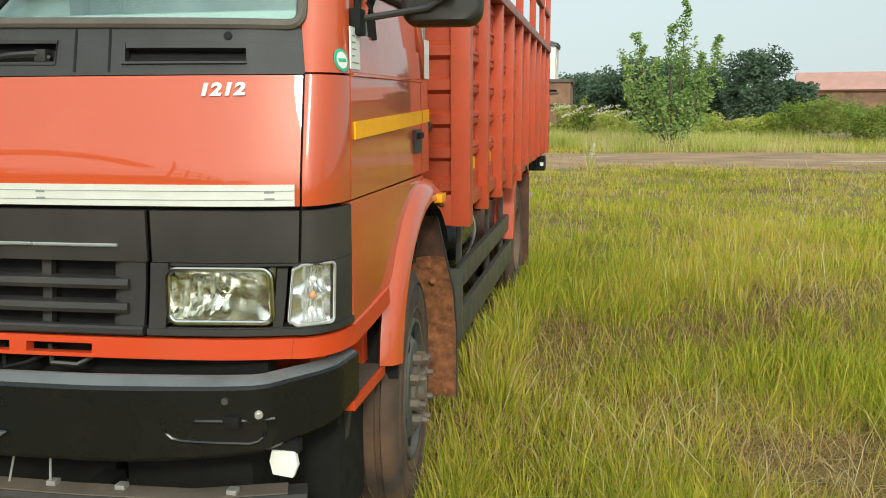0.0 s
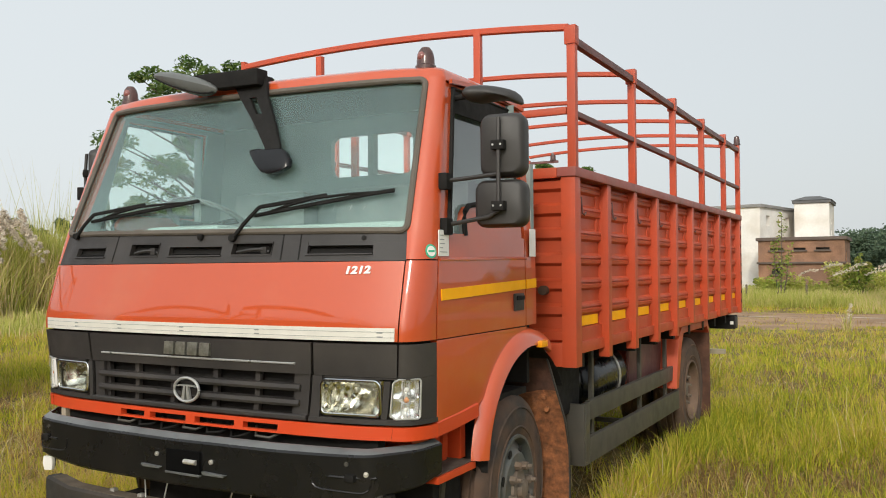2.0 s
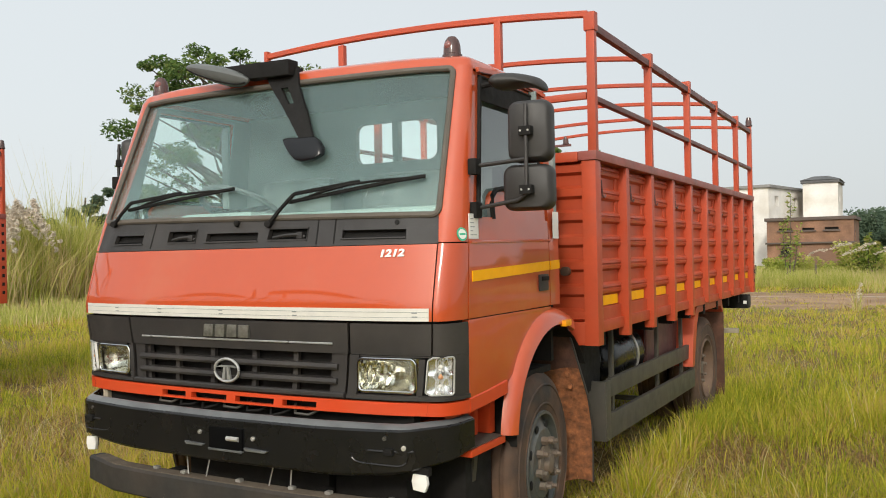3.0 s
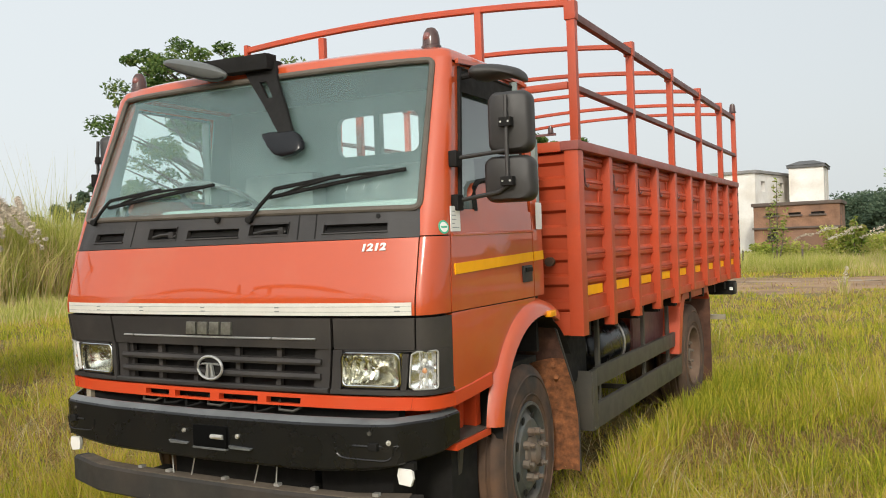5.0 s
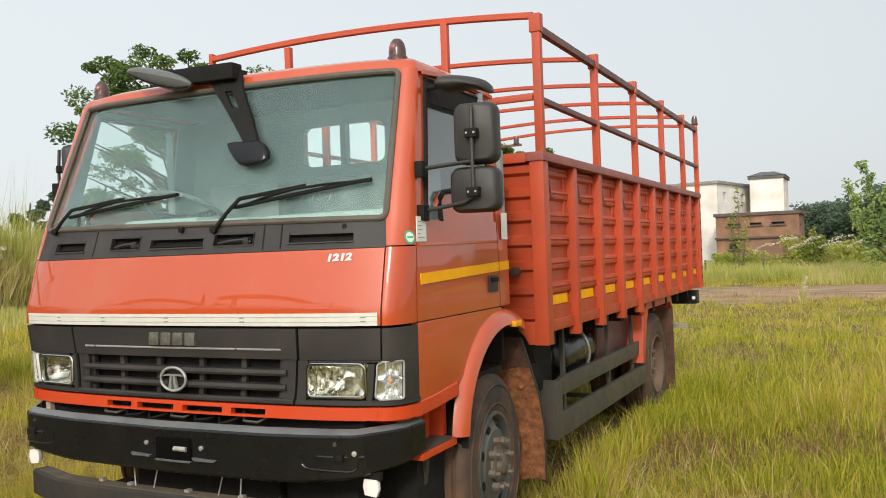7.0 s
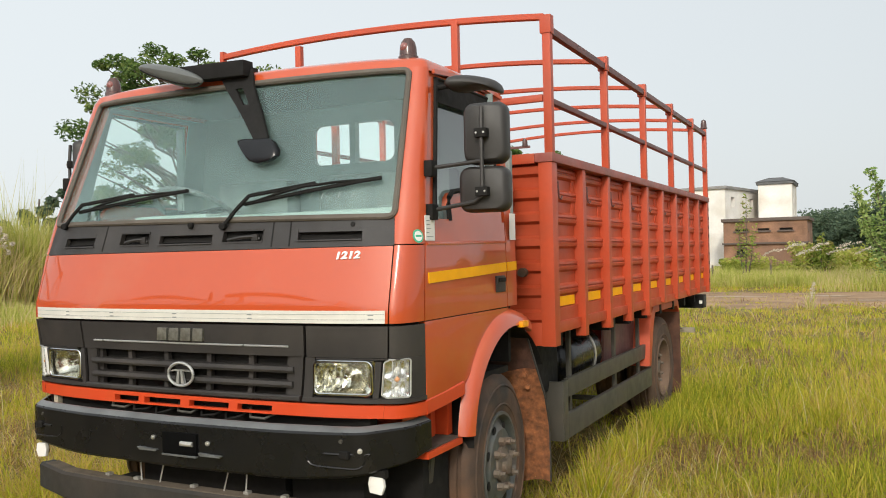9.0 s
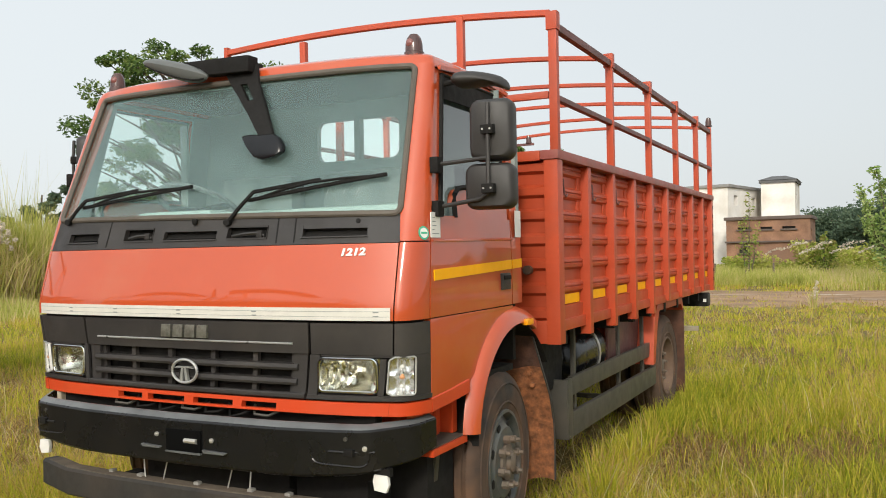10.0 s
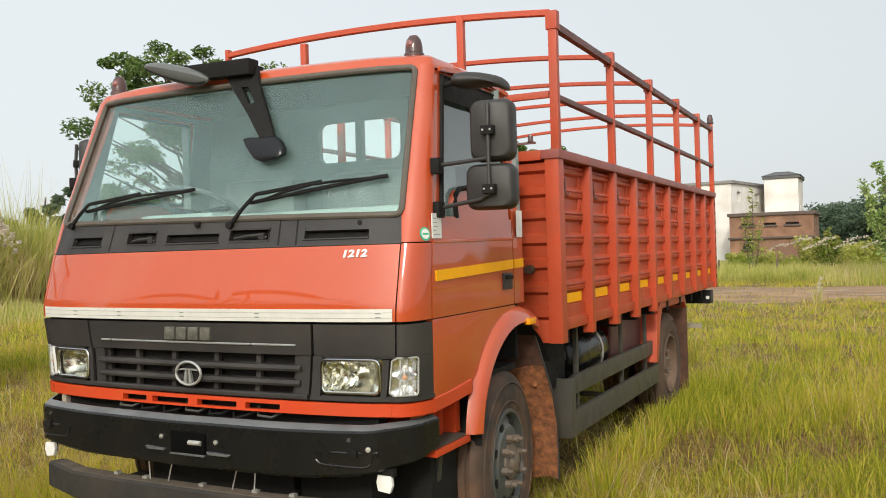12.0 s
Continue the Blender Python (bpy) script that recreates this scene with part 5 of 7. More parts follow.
tank = part("fuel_tank", lathe(bmesh.new(), [(0, -0.42), (0.06, -0.416), (0.12, -0.40), (0.165, -0.37), (0.192, -0.325), (0.20, -0.27), (0.20, 0.27), (0.192, 0.325), (0.165, 0.37), (0.12, 0.40), (0.06, 0.416), (0, 0.42)], Matrix.Translation((0.78, 2.62, 0.855)) @ Matrix.Rotation(radians(90), 4, "Z"), 32), M_TANK, truck, "glossy black cylindrical tank")
for y in (2.76,):
    part("tank_strap", lathe(bmesh.new(), [(0.201, -0.016), (0.206, -0.016), (0.206, 0.016), (0.201, 0.016)], Matrix.Translation((0.78, y, 0.855)) @ Matrix.Rotation(radians(90), 4, "Z"), 32), M_GALV, tank)
part("air_tank", boxes((0.55, 0.96, 1.66, 2.08, 0.74, 1.06), bev=0.04), M_DARK, truck)
part("battery_box", boxes((0.55, 0.92, 3.18, 3.62, 0.70, 1.05), bev=0.01), M_BODY, truck, "red battery box")
part("under_board", boxes((0.50, 0.56, 2.1, 3.95, 0.60, 1.08)), M_DARK, truck)
part("red_board", boxes((0.925, 0.945, 3.08, 3.93, 0.66, 1.09), bev=0.004), M_FRAME, truck, "dull red board ahead of the rear wheel")
part("pipe", tube(bmesh.new(), [(0.97, 2.06, 1.12), (1.0, 2.10, 1.09), (0.96, 2.2, 1.08)], 0.012, 8), M_GALV, truck)

# ---- cargo body ----
Y0, Y1, HALF = 1.500, 6.270, 1.150
ZB, ZR = 1.115, 2.012
STAKES = [Y0 + (Y1 - Y0 - 0.06) * k / 9 for k in range(10)]
bed = part("cargo_floor", boxes((-HALF + 0.06, HALF - 0.06, Y0 + 0.03, Y1 - 0.03, 1.10, 1.16)), M_BODY, truck)
for k in range(9):
    part("cross_bearer", boxes((-1.08, 1.08, 1.75 + 0.5 * k, 1.81 + 0.5 * k, 1.02, 1.10)), M_DARK, truck)
RIBS = [1.205, 1.335, 1.465, 1.595, 1.725, 1.850, 1.975]


def ribbed(sg, y0, y1):
    """One pressed sheet between two stakes: flat wells between bold horizontal ribs."""
    prof = [(1.106, ZB + 0.02), (1.106, 1.236), (1.090, 1.240), (1.090, 1.290)]
    for z in RIBS[1:]:
        prof += [(1.090, z - 0.036), (1.108, z - 0.022), (1.110, z - 0.006), (1.103, z - 0.001), (1.103, z + 0.003), (1.110, z + 0.008), (1.108, z + 0.020), (1.090, z + 0.034)]
    prof += [(1.090, ZR)]
    return prism(bmesh.new(), [(sg * x, z) for x, z in prof] + [(sg * 1.075, ZR), (sg * 1.075, ZB + 0.02)], "y", y0, y1)


for sg in (1, -1):
    wall = empty("cargo_side", truck)
    wall["label"] = "ribbed red steel cargo side with stakes"
    for k in range(9):
        a, b = STAKES[k] + 0.03, STAKES[k + 1] + 0.03
        part("side_sheet", ribbed(sg, a, b), M_BODY, wall, angle=20)
        part("bottom_channel", boxes((sg * 1.08, sg * 1.122, a, b, 1.105, 1.165), bev=0.004), M_BODY, wall)
        for z in (1.787, 1.912):
            for y in (a + 0.055, b - 0.085):
                part("pressed_pad", boxes((sg * 1.083, sg * 1.100, y, y + 0.055, z - 0.035, z + 0.035), bev=0.006), M_BODY, wall)
        hy = a + 0.158
        hook = [(sg * 1.092, hy, 1.928), (sg * 1.116, hy, 1.920), (sg * 1.116, hy + 0.004, 1.872), (sg * 1.118, hy + 0.010, 1.838), (sg * 1.124, hy + 0.022, 1.828), (sg * 1.128, hy + 0.030, 1.842)]
        part("rope_hook", tube(bmesh.new(), hook, 0.0055, 6), M_FRAME, wall, "dull steel rope hook")
        part("yellow_reflector", boxes((sg * 1.0925, sg * 1.099, a + 0.045, b - 0.075, 1.244, 1.296)), M_YELLOW, wall, "yellow reflective strip")
    for k, y in enumerate(STAKES):
        zl = 1.055 if k in (1, 2, 3, 4) else 1.12
        if k == 0:
            continue
        bm = bmesh.new()
        prism(bm, [(sg * 1.088, zl + 0.0), (sg * HALF, zl), (sg * HALF, ZR), (sg * 1.088, ZR)], "y", y, y + 0.06, 0.005)
        part("stake", bm, M_BODY, wall)
    # wide corner post in front with a deeper foot
    part("corner_post", boxes((sg * 1.076, sg * (HALF + 0.002), Y0 - 0.01, Y0 + 0.075, 1.048, ZR), bev=0.005), M_BODY, wall)
    part("corner_post", boxes((sg * 1.088, sg * (HALF + 0.002), Y1 - 0.09, Y1, 1.10, ZR), bev=0.005), M_BODY, wall)
    part("top_rail", boxes((sg * 1.060, sg * 1.160, Y0 - 0.02, Y1, ZR, ZR + 0.048), bev=0.006), M_RAIL, wall, "worn red top rail")
    for k in range(9):
        part("slot_mark", boxes((sg * 1.0, sg * 1.1535, Y1 - 0.055, Y1 - 0.025, 1.2 + 0.09 * k, 1.235 + 0.09 * k)), M_DARK, wall)
    # upper open frame
    for k, y in enumerate((1.515, 2.575, 3.600, 4.565, 5.490, 6.232)):
        h = 2.780 if k == 0 else 2.772 - 0.002 * k
        w = 0.042 if k == 0 else 0.036
        part("frame_post", boxes((sg * (HALF - 0.045), sg * HALF, y, y + w, ZR + 0.045, h), bev=0.004), M_BODY, wall)
        if k < 5:
            part("post_cap", boxes((sg * (HALF - 0.055), sg * (HALF + 0.006), y - 0.006, y + w + 0.006, 2.690 - 0.004 * k, h + 0.006), bev=0.004), M_BODY, wall)
    for z, e in ((2.712, 0.020), (2.338, 0.014)):
        part("frame_rail", boxes((sg * (HALF - 0.040), sg * (HALF - 0.004), 1.555, 6.24, z - e, z + e), bev=0.004), M_FRAME, wall, "dull worn frame rail")
    lamp_b = lathe(bmesh.new(), [(0.035, 0.0), (0.035, 0.012), (0.030, 0.016), (0.030, 0.045), (0.022, 0.085), (0, 0.097)], Matrix.Translation((1.125 if sg > 0 else -0.83, 6.25, 2.766 if sg > 0 else 2.742)) @ Matrix.Rotation(radians(-90), 4, "Y"), 16)
    if sg < 0:
        part("marker_bracket", boxes((-1.12, -0.77, 6.235, 6.262, 2.718, 2.744), bev=0.003), M_FRAME, wall)
    part("rear_marker", lamp_b, M_BEACON, wall, "smoky red marker lamp")

# headboard
hb = empty("headboard", truck)
hb["label"] = "ribbed red headboard behind the cab"
prof = [(Y0 + 0.03, ZB)]
for z in RIBS:
    prof += [(Y0 + 0.03, z - 0.036), (Y0 + 0.004, z - 0.020), (Y0 + 0.004, z + 0.018), (Y0 + 0.03, z + 0.034)]
prof += [(Y0 + 0.03, ZR)]
part("head_sheet", prism(bmesh.new(), prof + [(Y0 + 0.04, ZR), (Y0 + 0.04, ZB)], "x", -1.078, 1.078), M_BODY, hb, angle=20)
for sg in (1, -1):
    part("foot_panel", boxes((sg * 0.93, sg * 1.078, Y0 - 0.008, Y0 + 0.03, 1.050, 1.17), bev=0.004), M_BODY, hb)
for x in (0.5, 0.0, -0.5):
    part("head_post", boxes((x - 0.035, x + 0.035, Y0 - 0.012, Y0 + 0.02, 1.10, ZR), bev=0.004), M_BODY, hb)
part("buffer", disc((0.979, Y0 - 0.012, 1.436), (0, -1, 0), 0.024, 0.036), M_RUBBER, hb, "dark rubber buffer on the headboard")
part("head_rail", boxes((-1.06, 1.06, Y0 - 0.022, Y0 + 0.06, ZR - 0.005, ZR + 0.048), bev=0.006), M_BODY, hb)


def hoop(y, z0, rise, parent, mat, lift=0.05, w=0.032, h=0.030, x0=-1.11):
    pts = [(x, y, z0 + rise * (1 - (x / 1.11) ** 2) + lift * (1.11 - x) / 2.22) for x in [x0 + (1.11 - x0) * k / 28 for k in range(29)]]
    part("roof_hoop", sweep(bmesh.new(), pts, rect(w, h, 0.004)), mat, parent, "curved red roof hoop")


hoop(1.535, 2.780, 0.048, hb, M_BODY, 0.055, h=0.034, x0=-1.066)
part("hoop_end", boxes((-1.078, -1.050, 1.517, 1.553, 2.78, 2.872), bev=0.004), M_BODY, hb)
for x in (-0.465, 0.594):
    part("hoop_post", boxes((x - 0.020, x + 0.020, 1.515, 1.55, ZR + 0.04, 2.83), bev=0.004), M_BODY, hb)
part("head_upright", boxes((-0.232, -0.192, 1.515, 1.545, ZR + 0.04, 2.336), bev=0.004), M_BODY, hb)
part("cross_rail", boxes((-1.10, 1.10, 1.515, 1.545, 2.335, 2.372), bev=0.004), M_BODY, hb)
for y in (2.593, 3.618, 4.583, 5.508, 6.250):
    hoop(y, 2.748, 0.062, bed, M_BODY)
tg = part("tailgate", prism(bmesh.new(), [(Y1 - 0.06 + (Y0 + 0.03 - y), z) for y, z in prof] + [(Y1 - 0.07, ZR), (Y1 - 0.07, ZB)], "x", -1.06, 1.06), M_BODY, truck, angle=20)
part("tailgate_rail", boxes((-1.06, 1.06, Y1 - 0.06, Y1 + 0.02, ZR, ZR + 0.048), bev=0.006), M_BODY, tg)
# tail lamp and rear bar
for sg in (1, -1):
    tl = part("tail_lamp", boxes((sg * 0.90, sg * 1.14, 5.90, 6.06, 0.955, 1.085), bev=0.012), M_DARK, truck, "black tail lamp box")
    part("lamp_lens", boxes((sg * 1.08, sg * 1.146, 5.93, 6.04, 0.97, 1.07), bev=0.006), M_MIRROR, tl)
    part("lamp_mark", boxes((sg * 1.10, sg * 1.13, 5.893, 5.90, 1.00, 1.03)), M_WHITE, tl)
    part("lamp_arm", boxes((sg * 0.60, sg * 0.92, 5.93, 5.98, 1.0, 1.06)), M_DARK, truck)
part("rear_underrun_bar", boxes((-1.02, 1.02, 6.02, 6.10, 0.70, 0.745), bev=0.006), M_TAN, truck)
part("bar_hanger", boxes((0.50, 0.56, 5.98, 6.05, 0.70, 1.05), (-0.56, -0.50, 5.98, 6.05, 0.70, 1.05)), M_DARK, truck)

# ---- ground, grass, road ----
def value_noise(x, y, scale, seed):
    """Smooth lattice noise, 0 to 1."""
    rng = np.random.RandomState(seed)
    g = rng.rand(64, 64)
    u, v = x / scale + 1000.0, y / scale + 1000.0
    i, j = np.floor(u).astype(int), np.floor(v).astype(int)
    fu, fv = u - i, v - j
    fu, fv = fu * fu * (3 - 2 * fu), fv * fv * (3 - 2 * fv)
    a, b, c, d = g[i % 64, j % 64], g[(i + 1) % 64, j % 64], g[i % 64, (j + 1) % 64], g[(i + 1) % 64, (j + 1) % 64]
    return (a * (1 - fu) + b * fu) * (1 - fv) + (c * (1 - fu) + d * fu) * fv


def road_y(x):
    """Middle line of the dirt track that crosses behind the truck."""
    return 23.5 + 0.02 * x + 1.2 * np.sin(x * 0.09)


def rise(x, y):
    """The field lies a little higher round the trucks than farther out."""
    q = np.clip((26.0 - np.hypot(x - 1.0, y - 1.0)) / 12.0, 0, 1)
    return 0.115 * q * q * (3 - 2 * q)


def tri_mesh(name, verts, faces4, faces3, mat):
    me = bpy.data.meshes.new(name)
    n4, n3 = len(faces4), len(faces3)
    me.vertices.add(len(verts))
    me.vertices.foreach_set("co", np.asarray(verts, np.float32).ravel())
    loops = np.concatenate([np.asarray(faces4, np.int32).ravel(), np.asarray(faces3, np.int32).ravel()])
    me.loops.add(len(loops))
    me.loops.foreach_set("vertex_index", loops)
    starts = np.concatenate([np.arange(n4) * 4, n4 * 4 + np.arange(n3) * 3])
    me.polygons.add(n4 + n3)
    me.polygons.foreach_set("loop_start", starts.astype(np.int32))
    me.update(calc_edges=True)
    me.validate()
    me.materials.append(mat)
    return new(name, me)


def ground_material():
    m = bpy.data.materials.new("field_soil_and_road")
    m.use_nodes = True
    t = m.node_tree
    link = t.links.new
    p = t.nodes["Principled BSDF"]
    p.inputs["Roughness"].default_value = 0.95
    geo = t.nodes.new("ShaderNodeNewGeometry")

    def nz(s, d=5):
        n = t.nodes.new("ShaderNodeTexNoise")
        n.inputs["Scale"].default_value, n.inputs["Detail"].default_value = s, d
        link(geo.outputs["Position"], n.inputs["Vector"])
        return n.outputs["Fac"]

    def ramp(src, stops):
        r = t.nodes.new("ShaderNodeValToRGB")
        while len(r.color_ramp.elements) < len(stops):
            r.color_ramp.elements.new(0.5)
        for e, (pos, c) in zip(r.color_ramp.elements, stops):
            e.position, e.color = pos, (*c, 1)
        link(src, r.inputs["Fac"])
        return r.outputs["Color"]

    grass = ramp(nz(0.35), [(0.3, (0.15, 0.085, 0.036)), (0.5, (0.19, 0.14, 0.046)), (0.7, (0.24, 0.22, 0.06))])
    fine = ramp(nz(9), [(0.3, (0.55, 0.5, 0.45)), (0.7, (1.2, 1.2, 1.1))])
    mul = t.nodes.new("ShaderNodeMixRGB")
    mul.blend_type, mul.inputs["Fac"].default_value = "MULTIPLY", 1.0
    link(grass, mul.inputs["Color1"])
    link(fine, mul.inputs["Color2"])
    link(mul.outputs["Color"], p.inputs["Base Color"])
    b = t.nodes.new("ShaderNodeBump")
    b.inputs["Strength"].default_value, b.inputs["Distance"].default_value = 0.6, 0.05
    link(nz(14, 8), b.inputs["Height"])
    link(b.outputs["Normal"], p.inputs["Normal"])
    return m


M_GROUND = ground_material()
# one sheet, finer near the truck
axis = np.sign(np.linspace(-1, 1, 121)) * (np.abs(np.linspace(-1, 1, 121)) ** 4) * 2000
axis = np.unique(np.concatenate([axis, np.linspace(-40, 60, 81)]))
gx, gy = np.meshgrid(axis, axis, indexing="ij")
gz = 0.10 * (value_noise(gx, gy, 3.0, 3) - 0.5) + 0.06 * (value_noise(gx, gy, 0.9, 4) - 0.5)
gz = np.where((np.abs(gx) < 1.6) & (gy > -0.6) & (gy < 7), gz * 0.2, gz) - 0.03 + rise(gx, gy)
n = len(axis)
idx = np.arange(n * n).reshape(n, n)
quads = np.stack([idx[:-1, :-1], idx[1:, :-1], idx[1:, 1:], idx[:-1, 1:]], -1).reshape(-1, 4)
ground = tri_mesh("ground", np.stack([gx, gy, gz], -1).reshape(-1, 3), quads, np.zeros((0, 3), int), M_GROUND)
ground.data.polygons.foreach_set("use_smooth", [True] * len(ground.data.polygons))
tagged(ground, "grassy field of brown soil", "ground", kind="structure")

M_ROAD = material("muddy_track", (0.36, 0.235, 0.14), 0.9, vary=0.28, scale=0.9, bump=0.6, bump_scale=6, dirt=(0.19, 0.125, 0.08), dirt_amount=0.3, dirt_scale=0.5, spec=0.2)
# pale colour in place of the sky's sheen on puddles
M_PUDDLE = material("pale_puddle_sheen", (0.44, 0.35, 0.25), 0.5, vary=0.1, scale=2)
rx = np.linspace(-90, 90, 120)
rows_y = np.linspace(-6.8, 6.8, 10)
rv = np.array([(x, float(road_y(x)) + d * (1 + 0.18 * math.sin(x * 0.7 + d)), 0.050 + 0.006 * math.sin(3 * d) * math.cos(x) - 0.16 * max(0, abs(d) - 3.6) / 3.2) for x in rx for d in rows_y])
ridx = np.arange(120 * 10).reshape(120, 10)
rq = np.stack([ridx[:-1, :-1], ridx[1:, :-1], ridx[1:, 1:], ridx[:-1, 1:]], -1).reshape(-1, 4)
road = tri_mesh("road", rv, rq, np.zeros((0, 3), int), M_ROAD)
tagged(road, "bare brown dirt track with wet patches", "dirt road", kind="structure")
rng = np.random.RandomState(11)
for k in range(10):
    bm = bmesh.new()
    cx = -9 + 2.9 * k + rng.rand() * 2
    cy = float(road_y(cx)) - 1.5 + 3.0 * rng.rand()
    lx, ly = 0.5 + 0.8 * rng.rand(), 0.10 + 0.12 * rng.rand()
    bm.faces.new([bm.verts.new((cx + lx * math.cos(a) * (1 + 0.15 * math.sin(3 * a + k)), cy + ly * math.sin(a) * (1 + 0.2 * math.cos(2 * a + k)), 0.060)) for a in [2 * math.pi * i / 22 for i in range(22)]])
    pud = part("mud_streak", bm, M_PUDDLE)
    tagged(pud, "pale puddle streak on the dirt track, sky sheen in its colour", "mud streak", group="mud streaks on the track")


def grass_material(name, a, b, c, dry):
    m = bpy.data.materials.new(name)
    m.use_nodes = True
    t = m.node_tree
    link = t.links.new
    geo = t.nodes.new("ShaderNodeNewGeometry")
    r = t.nodes.new("ShaderNodeValToRGB")
    for e in range(2):
        r.color_ramp.elements.new(0.5)
    for e, (pos, col) in zip(r.color_ramp.elements, ((0.0, a), (0.45, b), (0.8, c), (1.0, dry))):
        e.position, e.color = pos, (*col, 1)
    n = t.nodes.new("ShaderNodeTexNoise")
    n.inputs["Scale"].default_value = 0.45
    n.inputs["Detail"].default_value = 3
    link(geo.outputs["Position"], n.inputs["Vector"])
    mr = t.nodes.new("ShaderNodeMapRange")
    mr.inputs["From Min"].default_value, mr.inputs["From Max"].default_value = 0.3, 0.72
    mr.inputs["To Min"].default_value, mr.inputs["To Max"].default_value = -0.30, 0.40
    link(n.outputs["Fac"], mr.inputs["Value"])
    add = t.nodes.new("ShaderNodeMath")
    add.operation, add.use_clamp = "ADD", True
    link(geo.outputs["Random Per Island"], add.inputs[0])
    link(mr.outputs["Result"], add.inputs[1])
    link(add.outputs["Value"], r.inputs["Fac"])
    p = t.nodes["Principled BSDF"]
    p.inputs["Roughness"].default_value = 0.6
    p.inputs["Specular IOR Level"].default_value = 0.25
    tr = t.nodes.new("ShaderNodeBsdfTranslucent")
    ms = t.nodes.new("ShaderNodeMixShader")
    ms.inputs["Fac"].default_value = 0.4
    link(r.outputs["Color"], p.inputs["Base Color"])
    link(r.outputs["Color"], tr.inputs["Color"])
    link(p.outputs["BSDF"], ms.inputs[1])
    link(tr.outputs["BSDF"], ms.inputs[2])
    link(ms.outputs["Shader"], t.nodes["Material Output"].inputs["Surface"])
    return m


M_DRY = grass_material("dry_stems", (0.21, 0.115, 0.046), (0.34, 0.21, 0.078), (0.48, 0.34, 0.13), (0.62, 0.48, 0.24))
M_STRAW = grass_material("pale_straw", (0.46, 0.38, 0.16), (0.58, 0.50, 0.24), (0.68, 0.60, 0.32), (0.74, 0.66, 0.40))
M_GRASS = grass_material("field_grass", (0.20, 0.26, 0.018), (0.41, 0.42, 0.030), (0.64, 0.54, 0.070), (0.56, 0.38, 0.13))


def blades(name, px, py, h, w, lean, mat, seed, z0=-0.03, aim=None):
    """Many bent, tapering blades as one mesh; aim: the way each one leans, in radians."""
    rng = np.random.RandomState(seed)
    n = len(px)
    a = rng.rand(n) * 2 * np.pi
    d = rng.rand(n) * 2 * np.pi if aim is None else aim + 0.5 * rng.randn(n)
    bend = lean * (0.2 + rng.rand(n) ** 1.5)
    ux, uy = np.cos(a), np.sin(a)
    dx, dy = np.cos(d), np.sin(d)
    v = np.zeros((n, 5, 3))
    for k, (q, ww) in enumerate(((0.0, 1.0), (0.0, -1.0), (0.55, 0.7), (0.55, -0.7), (1.0, 0.0))):
        off = bend * h * (0.25 * q + 0.75 * q * q)
        v[:, k, 0] = px + ux * w * ww / 2 + dx * off
        v[:, k, 1] = py + uy * w * ww / 2 + dy * off
        v[:, k, 2] = z0 + rise(px, py) + h * np.maximum(0.12, 1 - 0.38 * bend * q) * q
    base = (np.arange(n) * 5)[:, None]
    return tri_mesh(name, v.reshape(-1, 3), base + np.array([[0, 1, 3, 2]]), base + np.array([[2, 3, 4]]), mat)


def scatter(count, r0, r1, a0, a1, cx, cy, seed, power=1.0):
    """Places in a fan round a point, thinning out with distance."""
    rng = np.random.RandomState(seed)
    q = rng.rand(count)
    r = r0 * (r1 / r0) ** q if power == 1.0 else r0 + (r1 - r0) * q ** power
    a = np.radians(a0 + (a1 - a0) * rng.rand(count))
    return cx + r * np.sin(a), cy + r * np.cos(a), r, rng


def clear_of(x, y, rng):
    """Where nothing grows: under the wheels, thinly under the truck, and on the track."""
    n = len(x)
    ok = ~((np.abs(x) < 0.98) & (y > 0.5) & (y < 6.2) & (rng.rand(n) < 0.6))
    for wy in (1.015, 4.565):
        ok &= ~((np.abs(np.abs(x) - 0.90) < 0.20) & (np.abs(y - wy) < 0.36))
    bare = np.abs(y - road_y(x)) + 4.5 * (value_noise(x, y, 3.2, 51) - 0.5) + 1.5 * (value_noise(x, y, 0.9, 53) - 0.5)
    return ok & (rng.rand(n) < np.interp(bare, [0.7, 1.9, 3.3, 4.6], [0.03, 0.14, 0.55, 1.0]))


